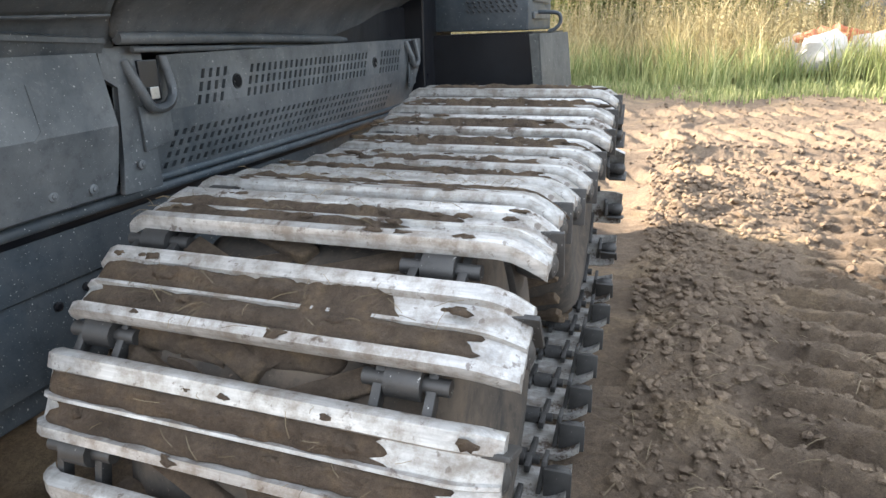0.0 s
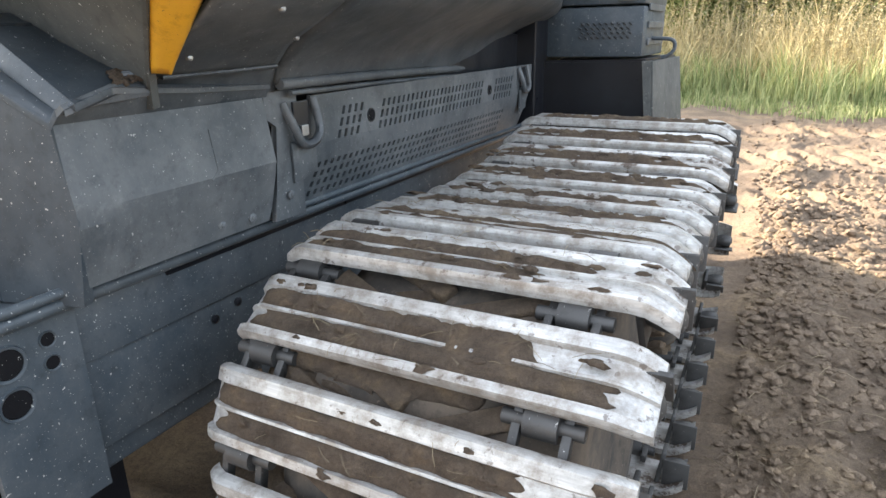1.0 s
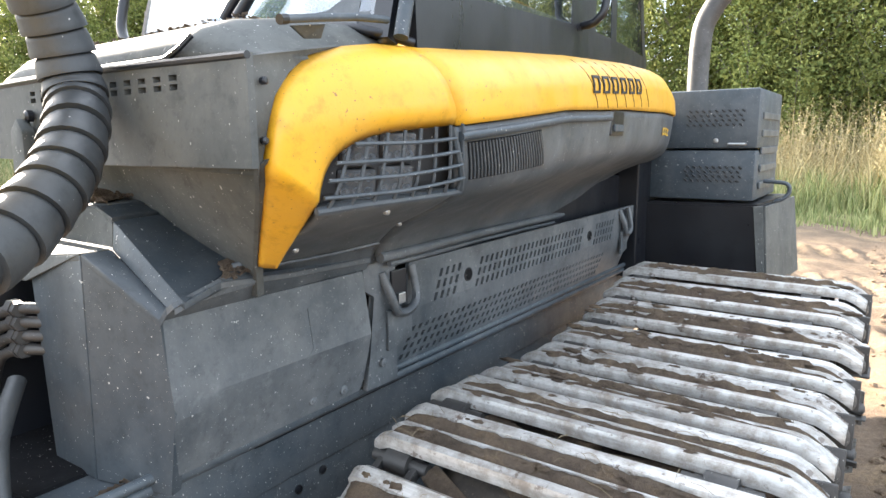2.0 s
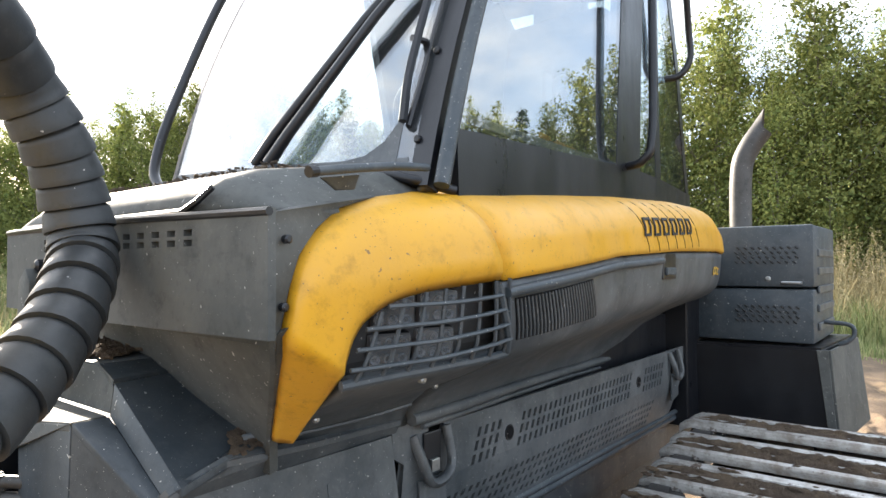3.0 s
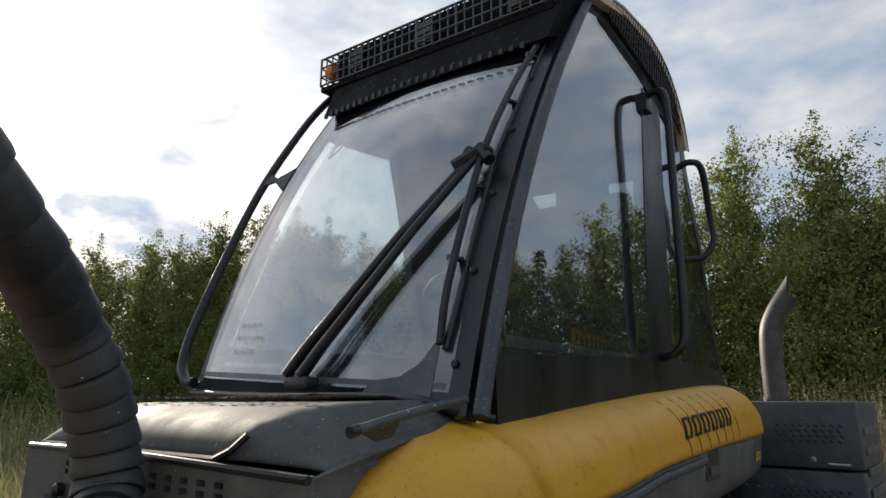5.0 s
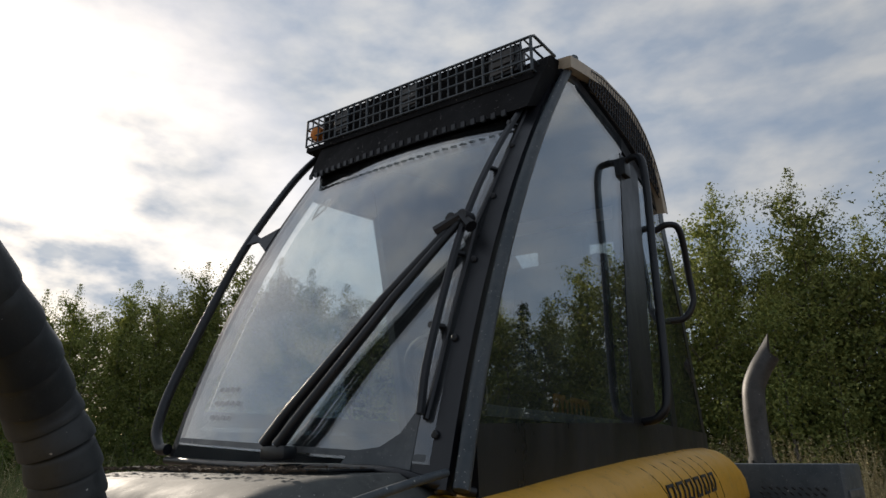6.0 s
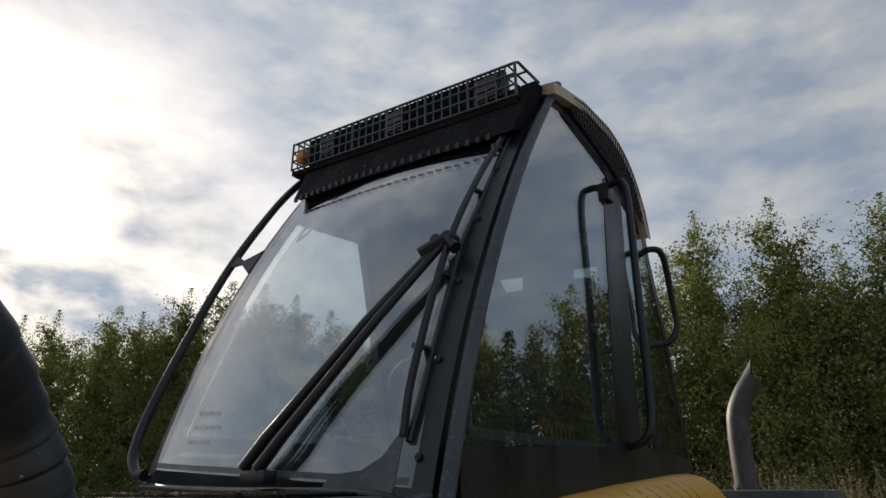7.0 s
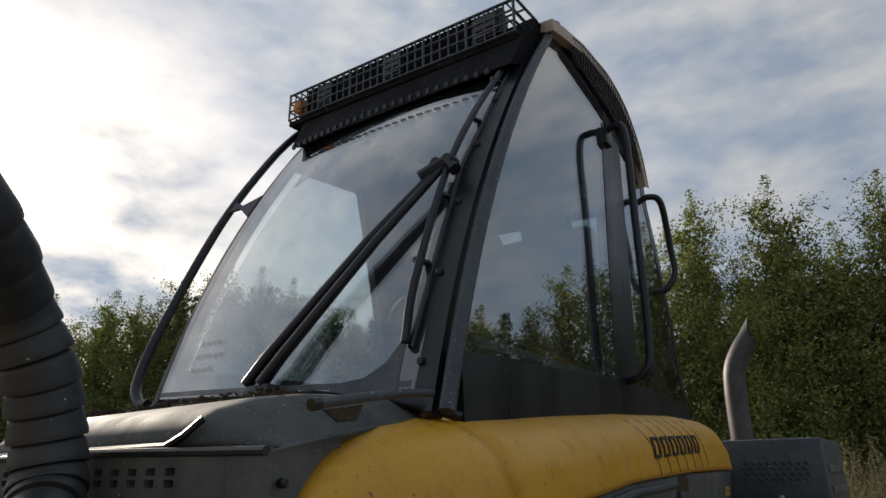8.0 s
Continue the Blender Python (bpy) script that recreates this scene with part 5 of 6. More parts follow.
add_tube(bm, smooth_path([cab_pt(0.088, 2.20, -0.025), cab_pt(0.088, 2.34, -0.04), cab_pt(0.085, 2.68, -0.05), cab_pt(0.078, 2.95, -0.04), cab_pt(0.065, 3.2, -0.025)], 5), 0.0105, 6)
add_tube(bm, [cab_pt(0.082, 2.19, -0.012), cab_pt(0.076, 2.7, -0.014), cab_pt(0.055, 3.2, -0.012)], 0.007, 6)
part("wiper_blade", bm, M_BLACK, wip)
for z, u in ((2.40, 0.10), (2.6, 0.094), (2.9, 0.084), (3.1, 0.074)):
    part("blade_clip", tube([cab_pt(u, z, -0.045), cab_pt(u - 0.008, z, -0.006)], 0.008, 6), M_BLACK, wip)
part("wiper_motor", box((-0.05, -0.02, -0.018), (0.04, 0.02, 0.015), 0.008, Matrix.Translation(cab_pt(0.45, 2.105, -0.03))), M_BLACK, wip, smooth=40)
for row, n in ((0, 4), (1, 5), (2, 4)):
    for k in range(n):
        u, z = 0.84 - 0.028 * k, 2.175 + 0.04 * row
        part("glass_mark", add_slab(bmesh.new(), [cab_pt(u, z, -0.004), cab_pt(u - 0.016, z, -0.004), cab_pt(u - 0.016, z + 0.012, -0.004), cab_pt(u, z + 0.012, -0.004)], (0, 0.001, 0)), M_GREY, screen)
# grab frame of the far mirror
bm = bmesh.new()
q = [cab_pt(0.90, 3.02, 0.05), cab_pt(0.86, 3.06, 0.05), cab_pt(0.845, 3.0, 0.05), cab_pt(0.89, 2.955, 0.05)]
add_tube(bm, q + [q[0]], 0.004, 6)
part("mirror_frame", bm, M_CHROME, cab)

# inside: seat, steering column, console, strip of orange warning marks, lime vest
seat = empty("driver_seat", parent=cab)
part("seat_base", box((-1.78, 2.42, 2.02), (-1.28, 2.9, 2.36), 0.04), M_SEAT, seat, smooth=40)
bm = bmesh.new()
add_box(bm, (-0.25, -0.06, 0), (0.25, 0.06, 0.72), 0.05, pose(-1.53, 2.85, 2.3, -8))
part("backrest", bm, M_SEAT, seat, smooth=40)
part("headrest", box((-1.66, 2.92, 2.98), (-1.40, 3.01, 3.15), 0.04), M_SEAT, seat, smooth=40)
cons = empty("control_console", parent=cab)
part("column", tube([(-1.5, 1.85, 2.02), (-1.5, 2.0, 2.35)], 0.05, 12), M_INT, cons)
bm = bmesh.new()
add_tube(bm, [Vector((-1.5, 2.02, 2.37)) + Euler((radians(-55), 0, 0)).to_matrix() @ Vector((0.16 * math.cos(a), 0.16 * math.sin(a), 0)) for a in np.linspace(0, 2 * math.pi, 28)], 0.014, 8)
part("steering_wheel", bm, M_INT, cons)
part("armrest_box", box((-1.44, 2.45, 2.1), (-1.32, 2.85, 2.36), 0.02), M_DARK, cons, smooth=40)
bm = bmesh.new()
add_tube(bm, smooth_path([(-1.17, 2.2, 2.3), (-1.17, 2.18, 2.42), (-1.16, 2.24, 2.5), (-1.15, 2.3, 2.52)], 5), 0.022, 8)
part("joystick", bm, M_INT, cons)
part("screen_unit", box((-1.20, 1.96, 2.30), (-1.06, 2.02, 2.46), 0.012), M_INT, cons, smooth=40)
part("warning_strip", add_slab(bmesh.new(), [(-1.14, 2.08, 2.235), (-1.20, 2.44, 2.24), (-1.20, 2.44, 2.315), (-1.14, 2.08, 2.31)], (-0.004, 0, 0)), M_ORANGE, cons, "orange strip of warning marks")
for k in range(7):
    y = 2.105 + 0.047 * k
    x = -1.1375 - 0.06 * (y - 2.08) / 0.36
    part("warning_mark", add_slab(bmesh.new(), [(x, y, 2.252), (x - 0.005, y + 0.03, 2.252), (x - 0.005, y + 0.03, 2.258), (x - 0.0025, y + 0.017, 2.296), (x - 0.0025, y + 0.011, 2.296), (x, y, 2.258)], (0.001, 0, 0)), M_DARK, cons)
bm = bmesh.new()
add_sheet(bm, [[Vector((-1.17 - 0.15 * (y - 2.98) + 0.02 * math.sin(9 * y), y, z)) for z in np.linspace(2.12, 2.42 - 0.5 * (y - 2.98), 6)] for y in np.linspace(2.98, 3.28, 8)], 0.01)
part("work_vest", bm, M_HIVIS, cons, "lime high-visibility vest", 180)
part("sun_blind", add_sheet(bmesh.new(), [[cab_pt(u, z, 0.06) for z in (3.10, 3.36)] for u in (0.12, 0.5, 0.80)], 0.004), M_INT, cab)

# ---- spiral-guarded crane hose ----
hose = empty("crane_hose", parent=fw)
HP = smooth_path([(-1.06, 0.40, 2.50), (-1.157, 0.512, 2.42), (-1.23, 0.61, 2.335), (-1.301, 0.699, 2.265), (-1.362, 0.767, 2.195), (-1.372, 0.811, 2.13), (-1.386, 0.844, 2.06), (-1.389, 0.864, 1.985), (-1.369, 0.865, 1.92), (-1.300, 0.826, 1.865), (-1.243, 0.776, 1.80), (-1.196, 0.715, 1.745), (-1.15, 0.635, 1.69), (-1.10, 0.53, 1.65)], 12)
part("hose_core", tube(HP, 0.047, 18), M_HOSE, hose, smooth=180)
for k in range(3, len(HP) - 8, 7):
    seg = HP[k:k + 8]
    bm = bmesh.new()
    rr = 0.054 if k > 20 else 0.053
    add_tube(bm, seg, lambda t: rr * (0.88 + 0.10 * min(1, t / 0.10)) * (1.0 if t < 0.93 else 0.97) + 0.007 * t, 22, cap=True)
    part("guard_turn", bm, M_HOSE, hose, smooth=50)

# yellow spiral guard on the second hose
hose_y = empty("crane_hose", parent=fw)
HY = smooth_path([(-1.40, 0.52, 2.08), (-1.30, 0.56, 2.035), (-1.22, 0.588, 1.983), (-1.172, 0.592, 1.949), (-1.138, 0.592, 1.905), (-1.124, 0.59, 1.868), (-1.118, 0.585, 1.825), (-1.13, 0.55, 1.77), (-1.18, 0.47, 1.71)], 8)
part("hose_core", tube(HY, 0.034, 14), M_HOSE, hose_y, smooth=180)
for k in range(2, len(HY) - 6, 5):
    bm = bmesh.new()
    add_tube(bm, HY[k:k + 6], lambda t: 0.0405 * (0.9 + 0.1 * min(1, t / 0.1)) + 0.003 * t, 18, cap=True)
    part("guard_turn", bm, M_HOSEY, hose_y, smooth=50)


# ---- bogie wheels and steel track ----
TX0, TX1 = -1.10, -0.10
CN, CF, RT = (1.60, 0.535), (3.32, 0.625), 0.585


lug_ob = part("tread_lug", box((-0.17, -0.026, -0.02), (0.17, 0.026, 0.014), 0.006), M_MUD)
ME_LUG = lug_ob.data
bpy.data.objects.remove(lug_ob)


def wheel(c, r):
    w = empty("wheel", parent=fw, at=(-0.6, c[0], c[1]))
    bm = bmesh.new()
    prof = [(-0.33, 0.26), (-0.36, 0.34), (-0.355, 0.46), (-0.32, r - 0.035), (-0.25, r), (0.25, r), (0.32, r - 0.035), (0.355, 0.46), (0.36, 0.34), (0.33, 0.26)]
    add_lathe(bm, prof, Matrix.Identity(4), 56)
    tyre = part("tyre", bm, M_RUBBER, w, smooth=40)
    tyre["label"] = "mud-filled ribbed tyre"
    for k in range(24):
        a = 2 * math.pi * k / 24
        for s in (-1, 1):
            lug = new("tread_lug", ME_LUG)
            lug.parent = tyre
            lug.matrix_basis = Matrix.Rotation(a + (0.13 if s > 0 else 0), 4, "X") @ Matrix.Translation((0.16 * s, 0, r)) @ Matrix.Rotation(radians(24 * s), 4, "Z")
    bm = bmesh.new()
    add_lathe(bm, ((-0.2, 0.1), (0.22, 0.1), (0.22, 0.16), (0.12, 0.18), (0.10, 0.24), (0.30, 0.255), (0.335, 0.285), (0.325, 0.29), (0.28, 0.27), (-0.2, 0.27)), Matrix.Identity(4), 40)
    part("rim", bm, M_RIM, w, "yellow rim caked with mud", 40)
    for k in range(10):
        a = 2 * math.pi * k / 10
        bm = bmesh.new()
        add_lathe(bm, ((0.2, 0.016), (0.245, 0.016), (0.25, 0.01)), Matrix.Translation((0, 0.13 * math.cos(a), 0.13 * math.sin(a))), 6)
        part("wheel_nut", bm, M_RIM, w)
    return w


wheel(CN, RT - 0.05)
wheel(CF, RT - 0.05)
bm = bmesh.new()
add_hex(bm, [(-1.35, 1.5, 0.42), (-1.12, 1.5, 0.42), (-1.12, 3.45, 0.5), (-1.35, 3.45, 0.5), (-1.35, 1.5, 0.66), (-1.12, 1.5, 0.66), (-1.12, 3.45, 0.74), (-1.35, 3.45, 0.74)])
part("bogie_beam", bm, M_CHASSIS, fw)


def track_loop():
    """Closed line of the track in (y, z): round the near wheel's front, over the top, down behind the far wheel."""
    pts = []
    for a in np.linspace(-90, -270, 60):
        pts.append((CN[0] + RT * math.cos(radians(a)), CN[1] + RT * math.sin(radians(a))))
    for t in np.linspace(0, 1, 50)[1:-1]:
        y = CN[0] + (CF[0] - CN[0]) * t
        z = CN[1] + RT + (CF[1] - CN[1]) * t - 0.10 * math.sin(math.pi * t) ** 1.3 * (1 - 0.3 * t)
        pts.append((y, z))
    for a in np.linspace(90, -90, 60):
        pts.append((CF[0] + RT * math.cos(radians(a)), CF[1] + RT * math.sin(radians(a))))
    for t in np.linspace(0, 1, 40)[1:-1]:
        pts.append((CF[0] + (CN[0] - CF[0]) * t, CF[1] - RT + (CN[1] - CF[1]) * t))
    return np.array([(y, max(z, 0.02)) for y, z in pts])


loop = track_loop()
seg = np.linalg.norm(np.roll(loop, -1, 0) - loop, axis=1)
total = float(seg.sum())
cum = np.concatenate([[0], np.cumsum(seg)])
closed = np.vstack([loop, loop[:1]])
N_SHOE = 27
PITCH = total / N_SHOE


def on_loop(s):
    s %= total
    f = lambda d: np.array([np.interp((s + d) % total, cum, closed[:, 0]), np.interp((s + d) % total, cum, closed[:, 1])])
    p, d = f(0), f(0.09) - f(-0.09)
    return p, math.atan2(d[1], d[0])


k0 = int(np.argmin(np.hypot(loop[:, 0] - 1.475, loop[:, 1] - 1.12)))
START = float(cum[k0])

# cross-section of a shoe: along the track, and height
SHOE = [(-0.091, -0.022), (-0.093, 0.0), (-0.088, 0.013), (-0.068, 0.016), (-0.062, 0.0), (-0.016, -0.001), (-0.012, 0.010), (-0.005, 0.010), (-0.001, 0.0), (0.044, 0.0), (0.050, 0.014), (0.082, 0.016), (0.090, 0.004), (0.092, -0.016), (0.07, -0.014), (0.03, -0.016), (-0.03, -0.016), (-0.07, -0.014)]


def shoe_drop(u):
    """How far the shoe's ends are bent down, by the place across it (0 inner end, 1 outer end)."""
    return 0.030 * max(0.0, (0.05 - u) / 0.05) ** 1.5 + 0.046 * max(0.0, (u - 0.91) / 0.09) ** 1.6


def shoe_mesh():
    bm = bmesh.new()
    us = [0.0, 0.02, 0.05, 0.2, 0.4, 0.6, 0.8, 0.90, 0.93, 0.96, 0.985, 1.0]
    rows = []
    for u in us:
        narrow = 1 - 0.10 * max(0.0, (u - 0.95) / 0.05) - 0.06 * max(0.0, (0.03 - u) / 0.03)
        rows.append([bm.verts.new((TX0 + (TX1 - TX0) * u, a * narrow, h - shoe_drop(u))) for a, h in SHOE])
    n = len(SHOE)
    for i in range(len(us) - 1):
        for k in range(n):
            bm.faces.new((rows[i][k], rows[i][(k + 1) % n], rows[i + 1][(k + 1) % n], rows[i + 1][k]))
    bm.faces.new(rows[0][::-1])
    bm.faces.new(rows[-1])
    return bm


def mud_mesh(seed, u0, u1, a0, a1, thick):
    """A cake of dried mud in a channel of the shoe, with ragged ends and a cracked top."""
    rng = random.Random(seed)
    bm = bmesh.new()
    o = Vector((rng.uniform(0, 90), rng.uniform(0, 90), 0))
    nu, na = 72, 9
    top, bot = [], []
    for i in range(nu + 1):
        t = i / nu
        rt, rb = [], []
        for j in range(na + 1):
            v = j / na
            a = a0 + (a1 - a0) * v
            e0 = u0 + 0.03 * noise.noise(Vector((v * 3, 0, 0)) + o) + 0.012 * noise.noise(Vector((v * 11, 2, 0)) + o)
            e1 = u1 + 0.06 * noise.noise(Vector((v * 3, 5, 0)) + o) + 0.02 * noise.noise(Vector((v * 11, 7, 0)) + o)
            u = e0 + (e1 - e0) * t
            x = TX0 + (TX1 - TX0) * u
            edge = min(1.0, 8 * t, 8 * (1 - t)) * min(1.0, 0.35 + 4 * v, 0.35 + 4 * (1 - v))
            h = thick * edge * (0.8 + 0.5 * noise.fractal(Vector((x * 16, a * 22, 0)) + o, 0.6, 2.2, 5) - 0.5 * max(0.0, 0.12 - abs(noise.noise(Vector((x * 9, a * 9, 4)) + o))) / 0.12)
            rt.append(bm.verts.new((x, a + 0.006 * noise.noise(Vector((x * 25, v, 3)) + o), max(h, 0.001) - shoe_drop(u))))
            rb.append(bm.verts.new((x, a, -0.006 - shoe_drop(u))))
        top.append(rt)
        bot.append(rb)
    for i in range(nu):
        for j in range(na):
            bm.faces.new((top[i][j], top[i + 1][j], top[i + 1][j + 1], top[i][j + 1]))
    for i in range(nu):
        bm.faces.new((top[i][0], bot[i][0], bot[i + 1][0], top[i + 1][0]))
        bm.faces.new((top[i][na], top[i + 1][na], bot[i + 1][na], bot[i][na]))
    for j in range(na):
        bm.faces.new((top[0][j], top[0][j + 1], bot[0][j + 1], bot[0][j]))
        bm.faces.new((top[nu][j], bot[nu][j], bot[nu][j + 1], top[nu][j + 1]))
    return bm


def link_mesh(x):
    """Two side bars and a round pin joining a shoe to the next one."""
    bm = bmesh.new()
    for dx in (-0.052, 0.052):
        add_box(bm, (x + dx - 0.010, -0.088, -0.052), (x + dx + 0.010, 0.088, -0.024), 0.004)
    add_tube(bm, [(x - 0.085, 0.02, -0.036), (x + 0.085, 0.02, -0.036)], 0.017, 10)
    add_tube(bm, [(x - 0.035, 0.02, -0.036), (x + 0.035, 0.02, -0.036)], 0.033, 12)
    return bm


def end_mesh():
    """Bent side plate and rounded pin head at the outer end of a shoe, which hold the tyre."""
    bm = bmesh.new()
    add_slab(bm, [(TX1 - 0.10, -0.05, -0.02), (TX1 - 0.10, 0.05, -0.02), (TX1 - 0.085, 0.035, -0.14), (TX1 - 0.085, -0.035, -0.14)], (0.016, 0, 0.0), 0.004)
    add_box(bm, (TX1 - 0.075, 0.04, -0.125), (TX1 + 0.015, 0.052, -0.02), 0.004)
    add_lathe(bm, ((-0.03, 0.02), (0.0, 0.03), (0.03, 0.033), (0.05, 0.027), (0.058, 0.012)), Matrix.Translation((TX1 - 0.05, 0.0, -0.075)), 12)
    return bm


def clod_bm(seed, c, s):
    bm = bmesh.new()
    bmesh.ops.create_icosphere(bm, subdivisions=2, radius=1)
    o = Vector((seed * 7.1, 0, 0))
    for v in bm.verts:
        k = v.co * (1 + 0.9 * noise.noise(v.co * 1.9 + o) + 0.3 * noise.noise(v.co * 4.5 + o))
        v.co = Vector((c[0] + k.x * s[0], c[1] + k.y * s[1], c[2] + k.z * s[2]))
    return bm


def mesh_of(name, bm, mat, smooth=None):
    ob = part(name, bm, mat, None, "", smooth)
    me = ob.data
    bpy.data.objects.remove(ob)
    return me


track = empty("bogie_track", parent=fw)
track["label"] = "worn silver steel track shoes caked with brown mud"
ME_SHOE = mesh_of("track_shoe", shoe_mesh(), M_SHOE, 35)
ME_LINKS = [mesh_of("chain_link", link_mesh(x), M_EXH, 40) for x in (-1.0, -0.30)]
ME_END = mesh_of("shoe_end", end_mesh(), M_EXH, 40)
CH_F, CH_R = (-0.064, -0.013), (-0.003, 0.049)
ME_MUD = [mesh_of("mud_cake", mud_mesh(21 + i, *u, *ch, th), M_MUD, 180) for i, (u, ch, th) in enumerate((
    ((0.03, 0.68), CH_F, 0.018), ((0.02, 0.97), CH_R, 0.016), ((0.02, 0.60), CH_R, 0.019), ((0.05, 0.93), CH_F, 0.015),
    ((0.18, 0.66), CH_F, 0.020), ((0.02, 0.80), CH_R, 0.018), ((0.04, 0.95), CH_R, 0.025), ((0.03, 0.92), CH_F, 0.025), ((0.55, 0.75), (-0.085, 0.09), 0.014)))]
MUD_SETS = {-2: (5, 3), -1: (2, 3, 8), 0: (0, 5), 1: (3, 1), 2: (6, 3), 3: (7,), 4: (7, 6), 5: (5, 7), 6: (6, 7), 7: (7, 6), 8: (6, 7), 9: (6, 7), 10: (7, 6)}
rng = random.Random(2)


def piece(name, me, m, parent):
    ob = new(name, me)
    ob.parent = parent
    ob.matrix_basis = m
    return ob


SHOE_AT = {}
for k in range(N_SHOE):
    kk = k if k < 14 else k - N_SHOE
    s = START + kk * PITCH
    (y, z), a = on_loop(s)
    jit = rng.uniform(-0.012, 0.012)
    m = Matrix.Translation((rng.uniform(-0.012, 0.012), y, z)) @ Matrix.Rotation(a + rng.uniform(-0.075, 0.03), 4, "X") @ Matrix.Rotation(jit, 4, "Z")
    SHOE_AT[kk] = m
    piece("track_shoe", ME_SHOE, m, track)
    (yl, zl), al = on_loop(s + PITCH / 2)
    ml = Matrix.Translation((0, yl, zl)) @ Matrix.Rotation(al, 4, "X")
    for me_l in ME_LINKS:
        piece("chain_link", me_l, ml, track)
    piece("shoe_end", ME_END, m, track)
    for i in MUD_SETS.get(kk, (rng.choice((0, 2, 5)),)):
        piece("mud_cake", ME_MUD[i], m, track)

# the same track on the far side
far_track = empty("bogie_track", parent=fw)
for kk, m in SHOE_AT.items():
    piece("track_shoe", ME_SHOE, Matrix.Translation((-2.14, 0, 0)) @ m, far_track)
for c in (CN, CF):
    w = wheel(c, RT - 0.05)
    w.location.x = -2.74

# straw, twigs and clods stuck on the shoes
rng = random.Random(8)
bm = bmesh.new()
for _ in range(190):
    kk = rng.choice((-2, -1, -1, 0, 0, 1, 1, 2, 3, 4, 5, 6, 7))
    m = SHOE_AT[kk]
    x, a, ang, ln = rng.uniform(-1.05, -0.2), rng.uniform(-0.08, 0.08), rng.uniform(0, 6.3), rng.uniform(0.02, 0.09)
    d = Vector((math.cos(ang), math.sin(ang) * 0.7, rng.uniform(-0.05, 0.25))) * ln * 0.8
    p = Vector((x, a, 0.022))
    add_tube(bm, [m @ p, m @ (p + d * 0.5 + Vector((0, 0, 0.006))), m @ (p + d)], 0.0007, 3, cap=False)
straw = part("straw", bm, M_TWIG, track)
straw["kind"] = "stuff"
for i in range(130):
    kk = rng.choice((-2, -1, -1, 0, 0, 1, 2, 2, 3, 3, 4, 4, 5, 5, 6, 7))
    s = rng.uniform(0.005, 0.015) * (1.5 if kk > 1 else 1.0)
    bm = clod_bm(i, (rng.uniform(-1.08, -0.14), rng.choice((-0.075, -0.03, 0.02, 0.063)), 0.014), (s * 1.5, s * 0.7, s * 0.35))
    ob = part("mud_lump", bm, M_MUD, track, smooth=180)
    ob.matrix_basis = SHOE_AT[kk]
# mud packed between the tyre and the shoes
for i in range(26):
    kk = rng.choice((-2, -1, 0, 0, 1, 1, 2))
    bm = clod_bm(100 + i, (rng.uniform(-1.0, -0.3), PITCH * rng.uniform(0.3, 0.6), -0.075), (rng.uniform(0.05, 0.12), rng.uniform(0.03, 0.05), 0.02))
    ob = part("packed_mud", bm, M_MUD, track, smooth=180)
    ob.matrix_basis = SHOE_AT[kk]


# ---- trees, shrubs, meadow, heap ----
def leaf_cloud(centres, sizes, seed, flat=0.0):
    """Many small leaf blades at the given centres; returns vertices and faces."""
    r = np.random.RandomState(seed)
    n = len(centres)
    d = r.normal(size=(n, 3))
    d /= np.linalg.norm(d, axis=1)[:, None]
    e = r.normal(size=(n, 3))
    e -= (e * d).sum(1)[:, None] * d
    e /= np.linalg.norm(e, axis=1)[:, None]
    s = np.asarray(sizes)[:, None]
    c = np.asarray(centres)
    v = np.stack([c - d * s, c + e * s * 1.0, c + d * s * 0.8], 1).reshape(-1, 3)
    f = np.arange(3 * n).reshape(n, 3)
    return v, f


def mesh_np(name, v, f, mat):
    me3 = bpy.data.meshes.new(name)
    me3.from_pydata(np.asarray(v).tolist(), [], np.asarray(f).tolist())
    me3.materials.append(mat)
    return me3


